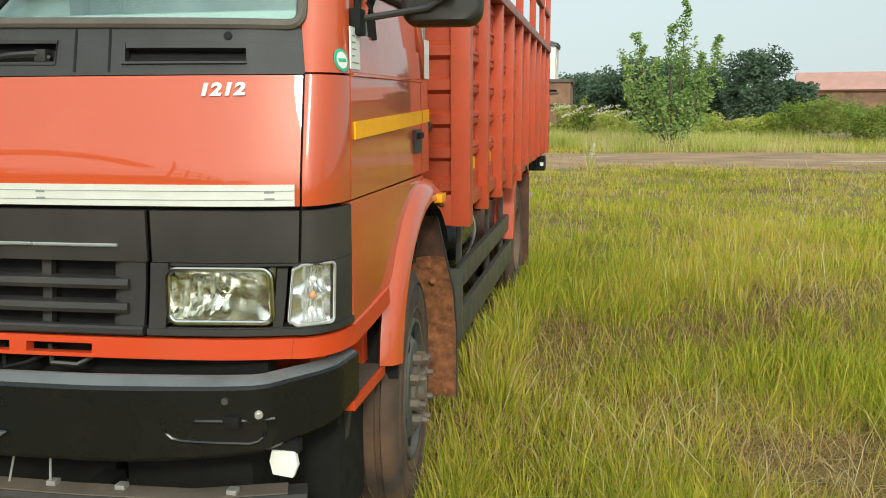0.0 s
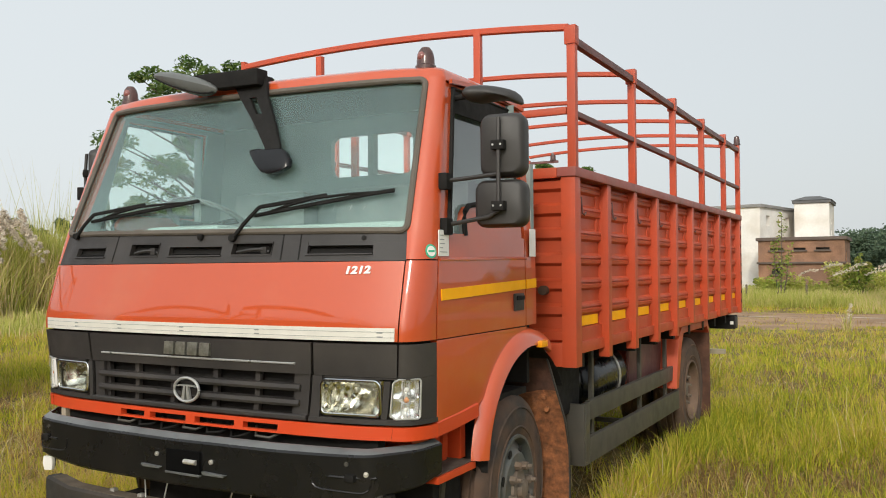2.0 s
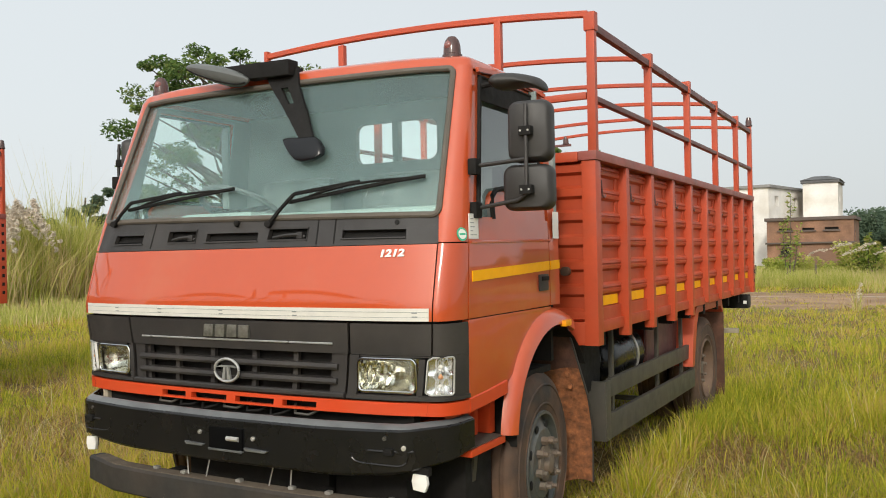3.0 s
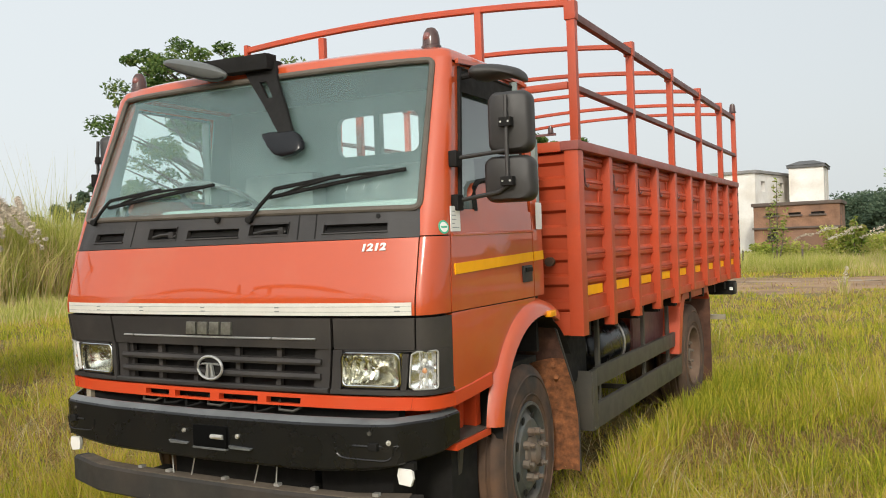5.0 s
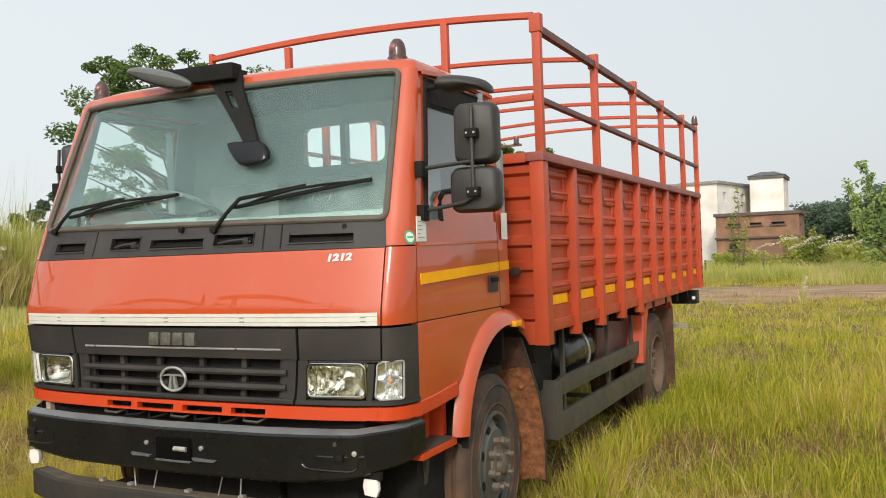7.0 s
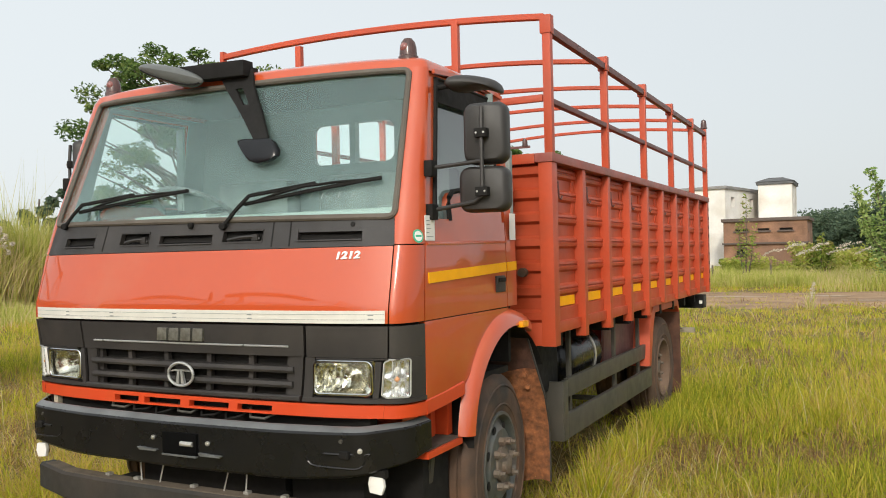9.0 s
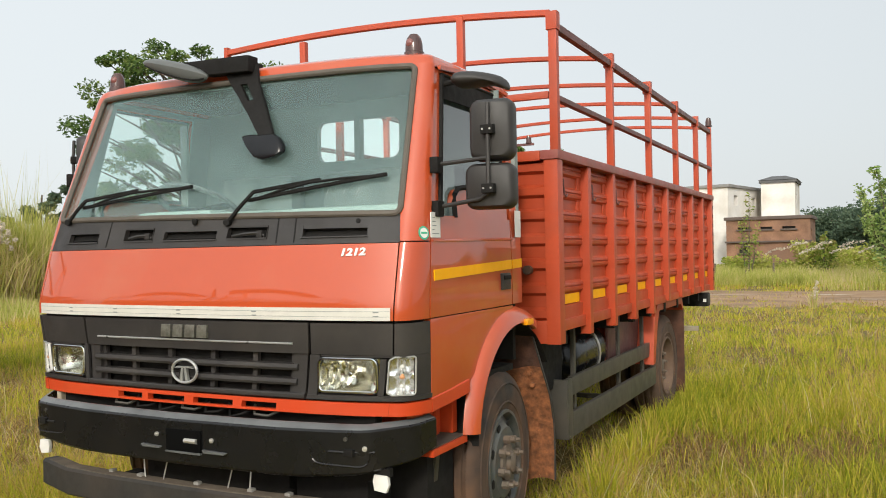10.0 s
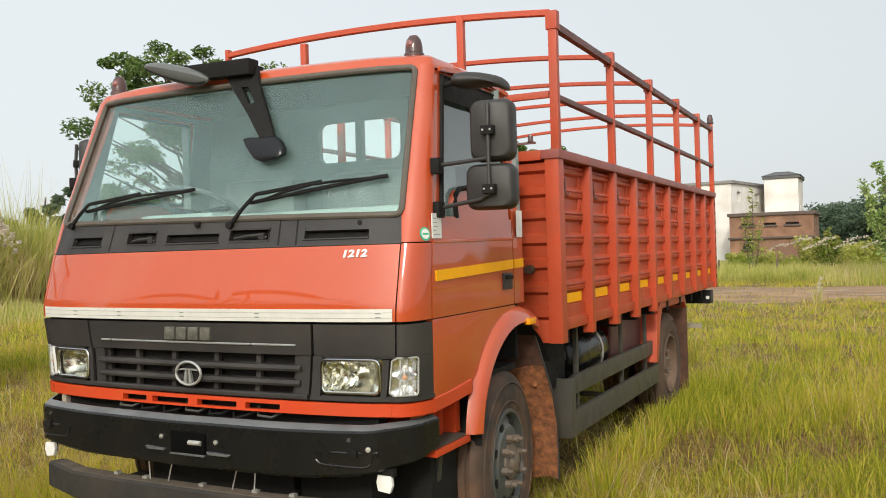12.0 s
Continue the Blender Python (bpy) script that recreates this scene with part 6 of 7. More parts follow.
def field(tufts, per, thatch, r0, r1, a0, a1, seed, wmul=1.0):
    """Tufts of upright blades over a thatch of dry fallen stems."""
    x, y, r, rng = scatter(tufts, r0, r1, a0, a1, 2.3, -2.2, seed)
    worn = value_noise(x, y, 1.5, 61) * 0.6 + value_noise(x, y, 0.5, 62) * 0.4
    keep = clear_of(x, y, rng) & (rng.rand(tufts) < np.interp(worn, [0.375, 0.545], [0.07, 1.0]) + 0.030 * r)
    x, y, r, worn = x[keep], y[keep], r[keep], worn[keep]
    k = len(x)
    patch = value_noise(x, y, 2.4, 21) * 0.6 + value_noise(x, y, 0.7, 22) * 0.4
    tall = (0.09 + 0.245 * patch) * (0.6 + 0.8 * rng.rand(k)) * np.interp(y, [5, 14, 19, 28, 34], [1, 0.6, 0.4, 0.6, 1.1])
    tall = np.where((np.abs(x) < 1.05) & (y > -0.1) & (y < 6.2), tall * 0.8, tall)
    wide = 0.022 + 0.030 * rng.rand(k) + 0.004 * r
    many = np.maximum(3, (per * (0.4 + 1.2 * rng.rand(k))).astype(int))
    i = np.repeat(np.arange(k), many)
    n_ = len(i)
    ox, oy = rng.randn(n_) * wide[i], rng.randn(n_) * wide[i]
    h = tall[i] * (0.45 + 0.65 * rng.rand(n_))
    h = np.where(rng.rand(n_) < 0.03, h * 1.7, h)
    w = (0.0016 + 0.0023 * rng.rand(n_)) * (1 + r[i] / 5.0) * wmul
    ob = blades("grass", x[i] + ox, y[i] + oy, h, w, 0.75, M_GRASS, seed + 1, aim=np.arctan2(oy, ox))
    tagged(ob, "yellow-green knee-high field grass with dry brown patches", "grass", kind="stuff")
    x, y, r, rng = scatter(thatch, r0, r1, a0, a1, 2.3, -2.2, seed + 9)
    worn = value_noise(x, y, 1.5, 61) * 0.6 + value_noise(x, y, 0.5, 62) * 0.4
    keep = clear_of(x, y, rng) & (rng.rand(thatch) < np.interp(worn, [0.38, 0.60], [1.0, 0.35]) * np.interp(r, [6, 13], [1.0, 0.5]))
    x, y, r = x[keep], y[keep], r[keep]
    n_ = len(x)
    h = (0.06 + 0.16 * rng.rand(n_)) * (1 + 0.02 * r)
    ob = blades("dry_grass", x, y, h, (0.0020 + 0.0022 * rng.rand(n_)) * (1 + r / 5.0) * wmul, 2.2, M_DRY, seed + 5)
    tagged(ob, "dry brown flattened grass stems", "dry grass", kind="stuff")


field(25000, 21, 180000, 1.2, 48.0, -64, 34, 31)
field(7500, 14, 25000, 1.2, 34.0, 34, 296, 32, wmul=1.4)
field(500, 16, 3000, 0.15, 1.25, 0, 360, 33)

# taller tufts along the sides of the truck, where nobody treads
rng = np.random.RandomState(71)
for sg in (1, -1):
    k = 260
    tx, ty = sg * (1.00 + 0.24 * rng.rand(k) ** 1.3), 2.0 + 3.9 * rng.rand(k)
    i = np.repeat(np.arange(k), 20)
    ox, oy = 0.035 * rng.randn(len(i)), 0.035 * rng.randn(len(i))
    th = (0.13 + 0.19 * rng.rand(k))[i] * (0.45 + 0.65 * rng.rand(len(i)))
    ob = blades("grass", tx[i] + ox, ty[i] + oy, th, (0.003 + 0.0035 * rng.rand(len(i))) * 1.8, 0.6, M_GRASS, 72 + sg, aim=np.arctan2(oy, ox))
    tagged(ob, "taller grass growing against the truck", "grass", kind="stuff")

# long untrodden grass under the truck's nose
k = 150
tx, ty = -0.95 + 1.9 * rng.rand(k), 0.10 + 0.75 * rng.rand(k)
i = np.repeat(np.arange(k), 9)
ox, oy = 0.03 * rng.randn(len(i)), 0.03 * rng.randn(len(i))
th = (0.26 + 0.24 * rng.rand(k))[i] * (0.45 + 0.65 * rng.rand(len(i)))
ob = blades("grass", tx[i] + ox, ty[i] + oy, th, 0.003 + 0.003 * rng.rand(len(i)), 0.5, M_GRASS, 75, aim=np.arctan2(oy, ox))
tagged(ob, "thin tall grass growing under the truck's nose", "grass", kind="stuff")

# a few long pale straws that stand out of the grass
x, y, r, rng = scatter(1700, 1.3, 16.0, -60, 34, 2.3, -2.2, 81)
keep = clear_of(x, y, rng) & (value_noise(x, y, 1.1, 82) > 0.42)
x, y, r = x[keep], y[keep], r[keep]
ob = blades("straw", x, y, 0.28 + 0.30 * rng.rand(len(x)), (0.0018 + 0.0012 * rng.rand(len(x))) * (1 + r / 5.0), 1.1, M_STRAW, 83)
tagged(ob, "long pale dry straws in the grass", "dry grass", kind="stuff")

# ---- trees and bushes ----
M_LEAF = grass_material("tree_leaves", (0.10, 0.18, 0.035), (0.17, 0.27, 0.05), (0.25, 0.35, 0.07), (0.32, 0.37, 0.11))
# the air's haze over distant trees is mixed into this leaf colour
M_LEAF_DARK = grass_material("hazy_far_leaves", (0.080, 0.122, 0.078), (0.100, 0.150, 0.094), (0.125, 0.180, 0.110), (0.155, 0.205, 0.125))
M_LEAF_YOUNG = grass_material("young_leaves", (0.18, 0.28, 0.08), (0.26, 0.37, 0.11), (0.36, 0.46, 0.15), (0.42, 0.47, 0.20))
M_LEAF_MID = grass_material("broad_leaves", (0.05, 0.10, 0.025), (0.09, 0.155, 0.035), (0.14, 0.21, 0.05), (0.22, 0.27, 0.08))
M_BUSH = grass_material("bush_leaves", (0.12, 0.19, 0.03), (0.19, 0.27, 0.045), (0.28, 0.33, 0.06), (0.34, 0.31, 0.10))
M_WEED = grass_material("weed_leaves", (0.26, 0.33, 0.05), (0.38, 0.42, 0.07), (0.48, 0.47, 0.11), (0.50, 0.43, 0.18))
M_BARK = material("grey_bark", (0.12, 0.09, 0.065), 0.9, vary=0.3, scale=6, bump=0.7, bump_scale=30)
M_REED = grass_material("tall_reed", (0.34, 0.38, 0.07), (0.50, 0.50, 0.12), (0.64, 0.57, 0.23), (0.66, 0.52, 0.30))
M_PLUME = material("pale_plumes", (0.72, 0.64, 0.54), 0.9, vary=0.15, scale=3, translucent=0.4)


def leaf_cloud(name, centers, radii, per, size, mat, seed, squash=0.8):
    """Many small folded leaves in uneven clumps, as one mesh."""
    rng = np.random.RandomState(seed)
    c = np.repeat(np.asarray(centers, float), per, 0)
    r = np.repeat(np.asarray(radii, float), per)
    k = len(c)
    d = rng.normal(size=(k, 3))
    d /= np.linalg.norm(d, axis=1)[:, None]
    p = c + d * (r * rng.rand(k) ** 0.45)[:, None] * np.array([1, 1, squash])
    u = rng.normal(size=(k, 3))
    u[:, 2] *= 0.5
    u /= np.linalg.norm(u, axis=1)[:, None]
    w = np.cross(u, rng.normal(size=(k, 3)))
    w /= np.linalg.norm(w, axis=1)[:, None] + 1e-9
    s = size * (0.6 + 0.8 * rng.rand(k))[:, None]
    v = np.stack([p - u * s, p + w * s * 0.45, p + u * s, p - w * s * 0.45], 1)
    v[:, 2, 2] -= s[:, 0] * 0.3
    return tri_mesh(name, v.reshape(-1, 3), np.arange(k * 4).reshape(-1, 4), np.zeros((0, 3), int), mat)


def tree(x, y, height, spread, clumps, per, size, seed, mat, label, trunk_r=0.1, low=0.25, name="tree", squash=0.8, taper=0.5, clump=0.2):
    rng = np.random.RandomState(seed)
    t_ = empty(name)
    bm = bmesh.new()
    top = Vector((0.15 * rng.randn() * spread * 0.3, 0.1 * rng.randn(), height * 0.9))
    def limb(a, b, r0, r1):
        rows = []
        mid = a.lerp(b, 0.5) + Vector(rng.randn(3) * 0.04 * (b - a).length)
        for q, p in ((0, a), (0.5, mid), (1, b)):
            r = r0 + (r1 - r0) * q
            d = (b - a).normalized()
            s1 = d.orthogonal().normalized()
            s2 = d.cross(s1)
            rows.append([bm.verts.new(p + s1 * r * math.cos(j * math.pi / 3) + s2 * r * math.sin(j * math.pi / 3)) for j in range(6)])
        for m_, n_ in zip(rows, rows[1:]):
            for j in range(6):
                bm.faces.new((m_[j], m_[(j + 1) % 6], n_[(j + 1) % 6], n_[j]))
    limb(Vector((0, 0, -0.1)), top, trunk_r, trunk_r * 0.25)
    cs, rs = [], []
    for k in range(clumps):
        q = low + (1 - low) * rng.rand() ** 0.9
        a = rng.rand() * 2 * math.pi
        reach = spread * (0.25 + 0.75 * rng.rand()) * (1 - taper * max(0, (q - low) / (1 - low)) ** 1.4) * (0.55 + 0.45 * min(1, (q - low) * 4))
        tip = Vector((reach * math.cos(a), reach * math.sin(a), height * q))
        limb(Vector((0, 0, height * max(0.12, q - 0.22))) + top * 0.0, tip, trunk_r * 0.32, trunk_r * 0.06)
        cs.append(tip)
        rs.append(spread * clump * (0.7 + 0.7 * rng.rand()))
    part("trunk", bm, M_BARK, t_)
    crown = leaf_cloud("crown", cs, rs, per, size, mat, seed + 7, squash)
    crown.parent = t_
    t_.location = (x, y, 0)
    tagged(t_, label, "tree")
    return t_


def polar(az, d):
    """A place by its bearing from the truck's near front corner."""
    return 2.3 + d * math.sin(radians(az)), -2.3 + d * math.cos(radians(az))


# young tree beyond the track
def stem_tree(x, y, tips, per, size, seed, mat, label):
    """A many-stemmed young tree: leafy stems that rise from one foot."""
    rng = np.random.RandomState(seed)
    t_ = empty("tree")
    bm = bmesh.new()
    cs, rs = [], []
    for tx, ty, tz in tips:
        a, b = Vector((0, 0, -0.1)), Vector((tx, ty, tz))
        mid = Vector((tx * 0.75, ty * 0.75, tz * 0.5))
        pts = [a, a.lerp(mid, 0.5), mid, mid.lerp(b, 0.5), b]
        rows = []
        for k, p in enumerate(pts):
            r = 0.05 * (1 - 0.22 * k)
            rows.append([bm.verts.new(p + Vector((r * math.cos(j * math.pi / 3), r * math.sin(j * math.pi / 3), 0))) for j in range(6)])
        for m_, n_ in zip(rows, rows[1:]):
            for j in range(6):
                bm.faces.new((m_[j], m_[(j + 1) % 6], n_[(j + 1) % 6], n_[j]))
        n_ = int(5 + 4 * tz)
        for k in range(n_):
            q = 0.32 + 0.68 * k / (n_ - 1)
            p = a.lerp(mid, q * 2) if q < 0.5 else mid.lerp(b, q * 2 - 1)
            w = (0.75 * (1 - q) + 0.10) * tz / 4.2
            cs.append(p + Vector(rng.randn(3) * w * 0.42))
            rs.append((0.42 * (1 - q) + 0.15) * (0.7 + 0.5 * rng.rand()))
    part("trunk", bm, M_BARK, t_)
    crown = leaf_cloud("crown", cs, rs, per, size, mat, seed + 7, 1.15)
    crown.parent = t_
    t_.location = (x, y, 0)
    tagged(t_, label, "tree")


stem_tree(4.10, 30.2, [(0.30, 0, 5.25), (-0.15, 0.4, 4.4), (-1.85, 0.1, 3.5), (-1.35, 0, 4.15), (1.5, 0.2, 4.0), (0.9, -0.5, 3.4), (0.4, 0.6, 3.6), (-0.7, -0.6, 3.2), (1.2, 0.5, 2.4), (-1.6, 0.6, 2.2), (0.5, -0.4, 1.5), (-0.6, 0.3, 1.4)], 30, 0.078, 5, M_LEAF_YOUNG, "slender young green tree beyond the dirt track")
stem_tree(*polar(-6.75, 37), [(0.1, 0, 3.6), (-0.25, 0.1, 2.6), (0.35, 0, 2.2)], 8, 0.075, 15, M_BUSH, "thin yellow-green sapling among the weeds")
stem_tree(*polar(-2.4, 39), [(0.1, 0, 1.9), (-0.35, 0.1, 1.5), (0.45, 0, 1.6)], 30, 0.08, 16, M_BUSH, "leafy yellow-green shrub among the weeds")
# dark far trees
for az, d, h, sp, sd in ((8.8, 75, 6.0, 3.2, 1), (0.2, 80, 4.6, 4.0, 3), (2.6, 78, 5.2, 4.2, 4), (6.0, 82, 5.0, 4.0, 6), (-1.8, 84, 4.4, 3.6, 8), (10.9, 78, 3.4, 2.2, 9)):
    X, Y = polar(az, d)
    tree(X, Y, h, sp, 60, 190, 0.16, 40 + sd, M_LEAF_DARK, "dark rounded broadleaf tree in the distance", 0.22, 0.14, taper=0.30, clump=0.26)
# tree behind the cab
X, Y = polar(-43.0, 32)
tree(X, Y, 8.8, 4.8, 150, 200, 0.085, 68, M_LEAF_MID, "broadleaf green tree standing behind the truck", 0.24, 0.27, taper=0.25, clump=0.10, squash=0.6)
for az, d, h, sp, sd in ((-52.2, 62, 6.5, 2.0, 21), (-55.5, 70, 5.0, 3.0, 22), (-49.5, 66, 6.0, 3.0, 23), (-60, 64, 5.6, 3.2, 24)):
    X, Y = polar(az, d)
    tree(X, Y, h, sp, 26, 200, 0.20, 60 + sd, M_LEAF_DARK, "grey-green tree in the distance", 0.2, 0.15, taper=0.3)

for x, y, h, sd in ((-22.6, 60, 9.75, 31), (-19.6, 61, 9.35, 32)):
    tree(x, y, h, 2.2, 50, 140, 0.16, 60 + sd, M_LEAF_MID, "tall green tree far behind the truck", 0.22, 0.3, taper=0.5, clump=0.2)


def bush(x, y, r, h, seed, mat=None, label="low green bush at the field's edge", size=0.10, per=150):
    rng = np.random.RandomState(seed)
    k = 9
    cs = [(x + r * rng.randn() * 0.45, y + r * rng.randn() * 0.45, h * (0.2 + 0.6 * rng.rand())) for _ in range(k)]
    ob = leaf_cloud("bush", cs, [0.30 * (r + h) / 1.6 * (0.6 + 0.5 * rng.rand()) for _ in range(k)], per, size, mat or M_BUSH, seed, 0.9)
    tagged(ob, label, "bush", group="bushes along the field's edge")


rng = np.random.RandomState(5)
for k in range(60):
    az = -14 + 36 * (k + rng.rand()) / 60
    X, Y = polar(az, 38 + 5 * rng.rand() + (10 * rng.rand() if az > -2 else 0))
    big = 2.1 if az > 11 else 1.25 if az > -2.5 else 0.75
    if az > -2.5 or k % 2:
        bush(X, Y, 0.9 + 0.7 * rng.rand(), (0.7 + 0.5 * rng.rand()) * big, 300 + k, mat=M_BUSH if az > 11 else M_WEED, size=0.07, per=170)
for k in range(12):
    X, Y = polar(-66 + 2.4 * k + rng.rand(), 26 + 14 * rng.rand())
    bush(X, Y, 1.6, 1.1 + 0.9 * rng.rand(), 400 + k)

# tall reed grass with pale plumes on the far side of the truck
def reeds(cx, cy, rx_, ry_, count, h, seed):
    rng = np.random.RandomState(seed)
    a, q = rng.rand(count) * 2 * np.pi, np.sqrt(rng.rand(count))
    x, y = cx + rx_ * q * np.cos(a), cy + ry_ * q * np.sin(a)
    hh = h * (0.45 + 0.55 * rng.rand(count)) * (1 - 0.3 * q)
    ob = blades("reed_grass", x, y, hh, (0.016 + 0.014 * rng.rand(count)) * (1.4 if count > 1000 else 1.0), 0.55, M_REED, seed + 1)
    tagged(ob, "tall yellow-green reed grass with pale plumes", "reed grass", kind="stuff")


for az, d, rx_, h, sd in ((-54.1, 29, 1.8, 4.6, 1), (-58.5, 29.5, 3.4, 4.1, 2), (-52.0, 31, 2.0, 3.9, 3), (-63, 28.5, 4.2, 3.9, 4), (-49.5, 34, 3.4, 3.3, 5), (-56, 32, 4.6, 3.9, 6)):
    X, Y = polar(az, d)
    reeds(X, Y, rx_, rx_, 4800, h, 500 + sd)
rng = np.random.RandomState(29)
for k in range(12):
    X, Y = polar(-66 + 1.5 * k + rng.rand(), 21 + 5 * rng.rand())
    reeds(X, Y, 2.4, 1.4, 700, 0.62 + 0.25 * rng.rand(), 700 + 2 * k)
rng = np.random.RandomState(9)
for k in range(30):
    X, Y = polar(-11 + (14 if k % 2 else 32) * rng.rand(), 34 + 8 * rng.rand())
    reeds(X, Y, 2.2, 0.9, 800, (0.60 + 0.35 * rng.rand()) * (1.25 if k % 2 else 1.0), 540 + k)
for az, d in ((-53.6, 27.5), (-54.4, 28.0), (-55.1, 27.8), (-52.9, 28.6), (-56.2, 28.2), (-57.5, 28.4)):
    X, Y = polar(az, d)
    rs_ = np.random.RandomState(int(-az * 10))
    ob = blades("reed_grass", X + 0.3 * rs_.randn(9), Y + 0.3 * rs_.randn(9), 4.3 + 1.7 * rs_.rand(9), np.full(9, 0.024), 0.35, M_REED, int(d * 10))
    tagged(ob, "tall thin reed stalks above the grass", "reed grass", kind="stuff")
# tall grass round the young tree's foot
reeds(4.3, 28.9, 3.4, 0.7, 950, 1.05, 570)
reeds(8.6, 29.4, 2.6, 0.7, 700, 0.9, 572)
# weeds up to the shed's ledge
rng = np.random.RandomState(19)
for k in range(12):
    X, Y = polar(-8.6 + 6.6 * (k + rng.rand()) / 12, 39.0 + 2.2 * rng.rand())
    reeds(X, Y, 1.1, 0.6, 420, 0.95 + 0.45 * rng.rand(), 640 + k)
for k, (az, h) in enumerate(((-3.1, 1.9), (-3.7, 1.5), (-7.9, 1.2), (-5.6, 1.3))):
    X, Y = polar(az, 39.6)
    bush(X, Y, 0.7, h, 660 + k, mat=M_WEED, label="leafy yellow-green weeds in front of the shed", size=0.07, per=130)

# drooping pale plumes on the reeds' heads
prng = np.random.RandomState(33)
for n in range(16):
    X, Y = polar(-55.3 - 3.6 * n / 15 + 0.2 * prng.randn(), 26.4 + 1.6 * prng.rand())
    zt, droop = 3.22 + 0.28 * prng.randn() - 0.02 * n, 0.45 + 0.5 * prng.rand()
    way = 0.5 * math.pi * prng.rand() - 0.9
    cs = [(X + droop * q * q * math.cos(way), Y + droop * q * q * math.sin(way), zt + 0.12 * q - 1.0 * q * q) for q in [k / 9 for k in range(10)]]
    pl = leaf_cloud("plume", cs, [0.04 + 0.075 * math.sin(math.pi * (0.12 + 0.8 * k / 9)) for k in range(10)], 44, 0.050, M_PLUME, 610 + n, 1.4)
    tagged(pl, "pale feathery drooping plume above the reeds", "grass plume", group="plumes on the reeds", kind="stuff")
# leaning pale plumes in front of the shed
for n in range(7):
    X, Y = polar(-5.4 + 5.2 * n / 6 + 0.2 * prng.randn(), 38.4)
    lean = 0.5 + 0.4 * prng.rand()
    cs = [(X + lean * q, Y, 1.20 + 0.25 * (n % 2) + 0.45 * q - 0.25 * q * q) for q in [k / 7 for k in range(8)]]
    pl = leaf_cloud("plume", cs, [0.05 + 0.04 * math.sin(math.pi * (0.1 + 0.8 * k / 7)) for k in range(8)], 9, 0.055, M_PLUME, 630 + n, 0.8)
    tagged(pl, "pale leaning grass plume in front of the shed", "grass plume", group="plumes by the shed", kind="stuff")
# pale plume stalk at the edge of the track
X, Y = polar(-2.6, 21.0)
reeds(X, Y, 0.10, 0.10, 40, 0.8, 590)
pl = leaf_cloud("plume", [(X + 0.02 * k, Y, 0.30 + 0.09 * k) for k in range(5)], [0.07, 0.08, 0.07, 0.05, 0.04], 40, 0.022, M_PLUME, 595, 1.4)
tagged(pl, "pale feathery grass plume beside the track", "grass plume", kind="stuff")

# trees that close the field to the side and behind
for x, y, h, sp, sd in ((-30, -16, 5.0, 3.0, 81), (-24, -26, 5.0, 3.2, 82), (-34, 1, 5.0, 3.0, 83), (-2, -38, 6.0, 3.6, 84), (16, -38, 7.0, 3.4, 85), (34, -20, 7.5, 3.6, 86), (40, 6, 6.5, 3.4, 87)):
    tree(x, y, h, sp, 40, 120, 0.16, 90 + sd, M_LEAF, "broadleaf green tree at the field's edge", 0.18, 0.12, taper=0.3)

# ---- buildings ----
M_WALL = material("white_limewash", (0.78, 0.75, 0.70), 0.85, vary=0.12, scale=0.7, bump=0.1, bump_scale=5, dirt=(0.52, 0.45, 0.36), dirt_amount=0.35, dirt_scale=0.8)
M_BRICK = material("weathered_red_brick", (0.27, 0.145, 0.088), 0.9, vary=0.45, scale=1.3, bump=0.3, bump_scale=8, dirt=(0.14, 0.09, 0.07), dirt_amount=0.35, dirt_scale=0.7)
M_SLAB = material("grey_concrete_edge", (0.12, 0.09, 0.075), 0.9, vary=0.15, scale=1.5)
M_ROOF = material("dark_grey_roof_sheet", (0.105, 0.105, 0.105), 0.7, vary=0.15, scale=2)
M_WING_ROOF = material("pale_grey_roof_edge", (0.26, 0.25, 0.24), 0.9, vary=0.2, scale=1.2)
M_PINK = material("faded_pink_roof", (0.46, 0.25, 0.20), 0.85, vary=0.12, scale=0.8, dirt=(0.35, 0.2, 0.17), dirt_amount=0.1)
M_HOLE = material("dark_opening", (0.03, 0.028, 0.025), 0.9, vary=0.2)


def hole_wall(bm, u0, u1, z0, z1, holes, thick):
    """A wall in its own x and z with real openings, running back in y."""
    us = sorted({u0, u1, *(v for h in holes for v in h[:2])})
    zs = sorted({z0, z1, *(v for h in holes for v in h[2:])})
    for a, b in zip(us, us[1:]):
        for c, d in zip(zs, zs[1:]):
            cu, cz = (a + b) / 2, (c + d) / 2
            if any(h[0] < cu < h[1] and h[2] < cz < h[3] for h in holes):
                continue
            box(bm, a, b, 0, thick, c, d)
    bmesh.ops.remove_doubles(bm, verts=bm.verts[:], dist=1e-4)
    return bm


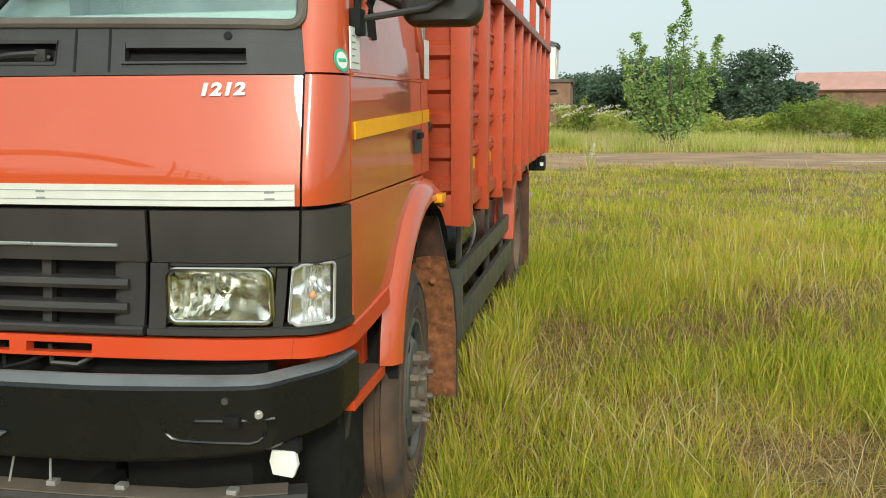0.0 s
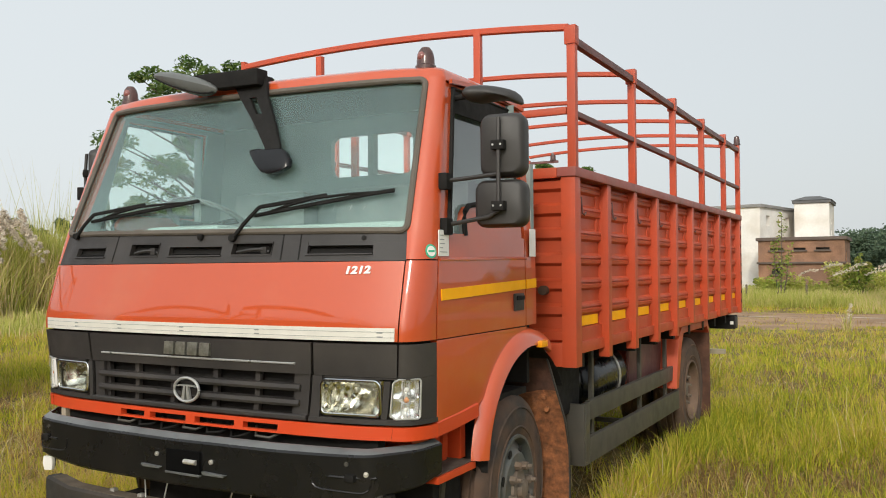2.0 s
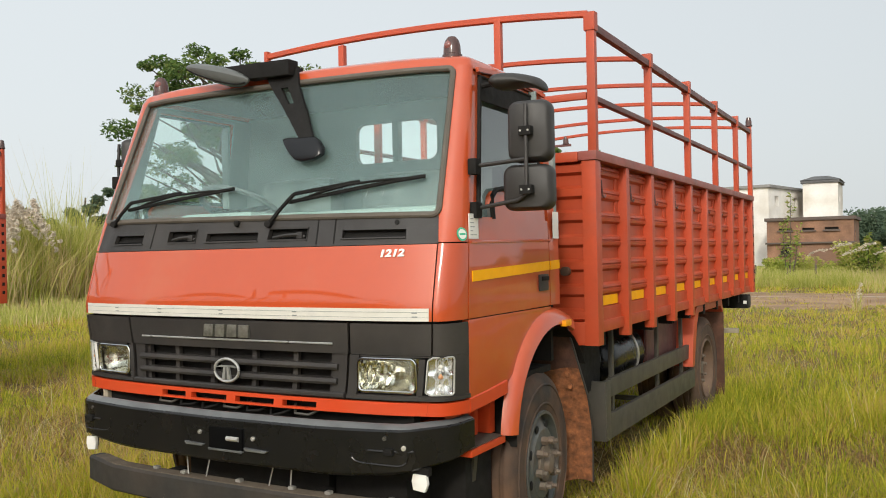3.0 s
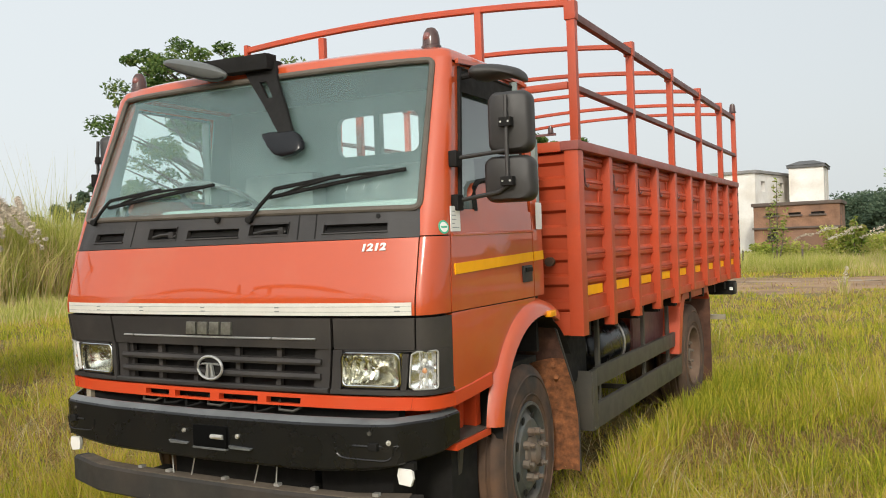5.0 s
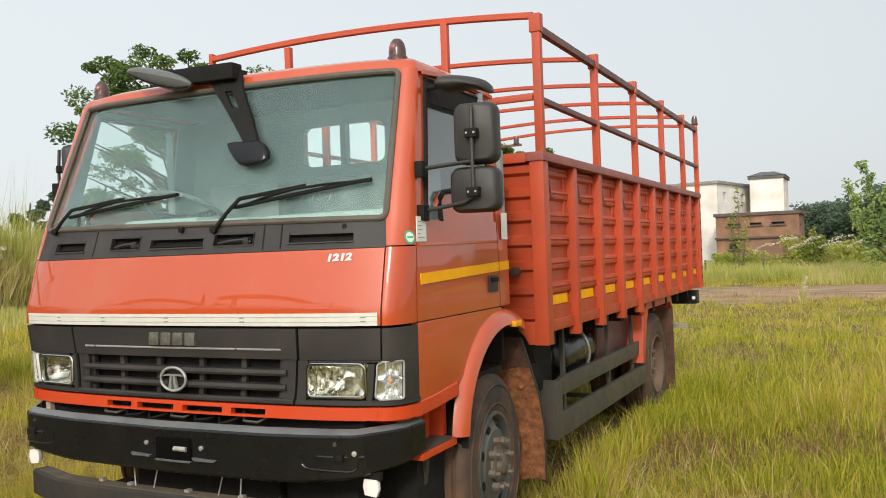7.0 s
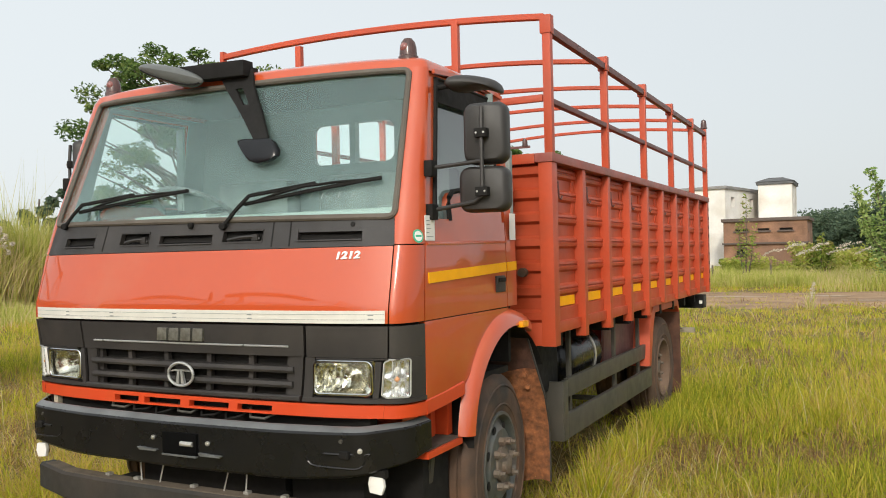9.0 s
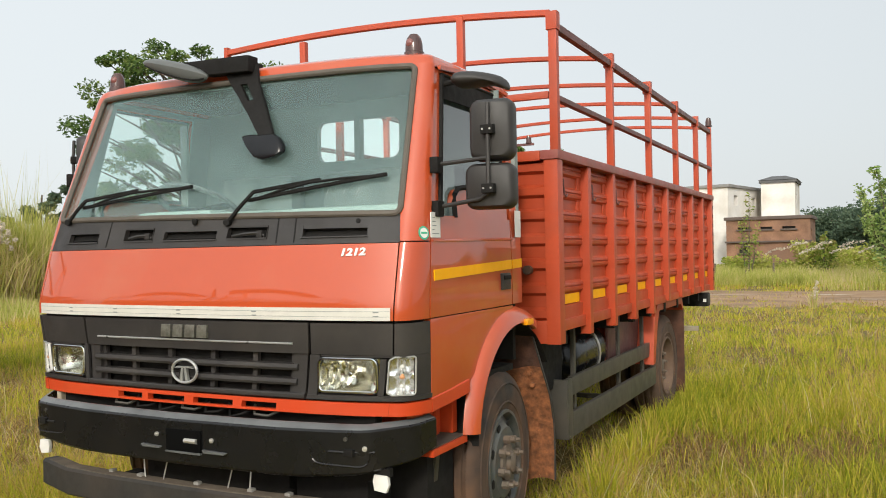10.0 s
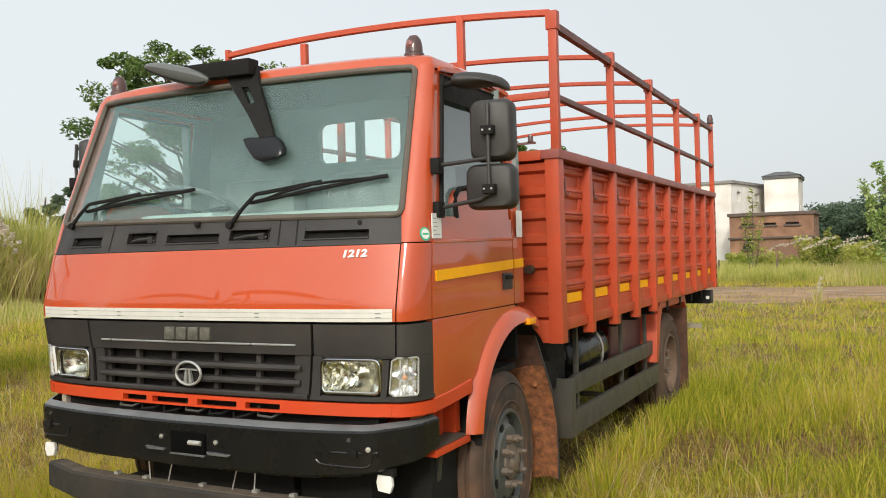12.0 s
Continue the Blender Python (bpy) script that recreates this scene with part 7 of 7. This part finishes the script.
def building(name, origin, turn, w, d, h, holes, side_holes, mat, label, cap=0.25, roof=None, slabs=()):
    b = empty(name)
    part("wall", hole_wall(bmesh.new(), 0, w, 0, h, holes, 0.25), mat, b, smooth=False)
    bm = hole_wall(bmesh.new(), 0.25, d - 0.25, 0, h, side_holes, 0.25)
    bmesh.ops.transform(bm, matrix=Matrix.Translation((w, 0, 0)) @ Matrix.Rotation(radians(90), 4, "Z"), verts=bm.verts[:])
    part("wall", bm, mat, b, smooth=False)
    part("wall", boxes((0, w, d - 0.25, d, 0, h)), mat, b, smooth=False)
    part("wall", boxes((0, 0.25, 0.25, d - 0.25, 0, h)), mat, b, smooth=False)
    part("inside", boxes((0.3, w - 0.3, 0.9, d - 0.4, 0.01, h - 0.05)), M_HOLE, b, smooth=False)
    part("roof", boxes((-cap, w + cap, -cap, d + cap, h, h + 0.16), bev=0.02), roof or M_SLAB, b)
    for z in slabs:
        part("ledge", boxes((-0.06, w + 0.06, -0.14, -0.003, z, z + 0.085)), M_SLAB, b)
    for u0, u1, z0, z1 in holes:
        win = part("window", boxes((u0, u1, 0.16, 0.20, z0, z1)), M_HOLE, b, smooth=False)
        part("sill", boxes((u0 - 0.08, u1 + 0.08, -0.10, -0.003, z0 - 0.08, z0 - 0.003)), M_SLAB, win)
    b.matrix_basis = Matrix.Translation(origin) @ Matrix.Rotation(radians(turn), 4, "Z")
    tagged(b, label, "building")
    return b


# white block with lower wing, brown two-storey shed in front
x0, y0 = polar(-5.97, 50)
x1, y1 = polar(-3.95, 50)
tw = x1 - x0
tower = building("white_tower", (x0, y0, 0), 0, tw, 3.2, 5.02, [(0.1, 0.6, 2.75, 3.05)], [(0.9, 1.4, 3.9, 4.4), (0.9, 1.4, 3.1, 3.6)], M_WALL, "white limewashed tower block with a dark low-pitched roof", 0.10, roof=M_ROOF)
bm = bmesh.new()
low_, high_ = [[bm.verts.new((x0 - g + (tw + 2 * g) * u, y0 - g + (3.2 + 2 * g) * v, z)) for u, v in ((0, 0), (1, 0), (1, 1), (0, 1))] for g, z in ((0.14, 5.181), (-0.50, 5.42))]
bm.faces.new(low_[::-1]), bm.faces.new(high_)
for k in range(4):
    bm.faces.new((low_[k], low_[(k + 1) % 4], high_[(k + 1) % 4], high_[k]))
hip = part("hipped_roof", bm, M_ROOF, None, smooth=False)
hip.parent = tower
hip.matrix_parent_inverse = tower.matrix_basis.inverted()
xa_, ya_ = polar(-7.97, 47)
wt = radians(-11.5)
building("white_wing", (xa_ - 8 * math.cos(wt), ya_ - 8 * math.sin(wt), 0), -11.5, 8, 5.6, 4.70, [(4.1, 4.35, 3.9, 4.4)], [(0.9, 1.5, 3.75, 4.3), (3.9, 4.5, 3.75, 4.3)], M_WALL, "white limewashed long wing with a flat roof", 0.12, roof=M_WING_ROOF)
xb_, yb_ = polar(-8.09, 44)
xc_ = polar(-3.05, 44)[0]
bw = xc_ - xb_
building("brick_shed", (xb_, yb_, 0), 0, bw, 4, 2.82, [(0.55, 1.15, 2.36, 2.47), (1.6, 2.15, 2.36, 2.47), (2.6, 3.2, 2.36, 2.47), (0.6, 1.1, 1.2, 1.45), (0.8, 1.0, 1.58, 1.65)], [(0.6, 1.4, 1.5, 2.3)], M_BRICK, "weathered brown brick shed with concrete ledges", 0.10, slabs=(1.70,))
X, Y = polar(11.6, 95)
pk = building("pink_roof_house", (X, Y, 0), -8, 16, 6, 3.2, [(1.5, 2.3, 2.3, 2.8)], [], M_BRICK, "low long house with faded pink roof", 0.3, roof=M_PINK)
part("roof", prism(bmesh.new(), [(-0.6, 3.36), (6.6, 3.36), (3.0, 5.2)], "x", -0.6, 16.6), M_PINK, pk)
# fence posts
for k, az in enumerate((-8.75, -5.2)):
    X, Y = polar(az, 36)
    fp = part("fence_post", boxes((X - 0.035, X + 0.035, Y - 0.035, Y + 0.035, -0.1, 0.85), bev=0.01), M_SLAB)
    tagged(fp, "short pale concrete fence post", "fence post", group="fence posts in the field")

# more trucks of the same make, parked in a row on the open side of the field
for x, y in ((-1.75, -9.80), (-4.30, -9.85), (-7.11, -3.34)):
    tagged(copy_thing(truck, Matrix.Translation((x, y, 0))), "orange-red cargo truck parked in a row nearby", "truck", group="trucks parked in the field")
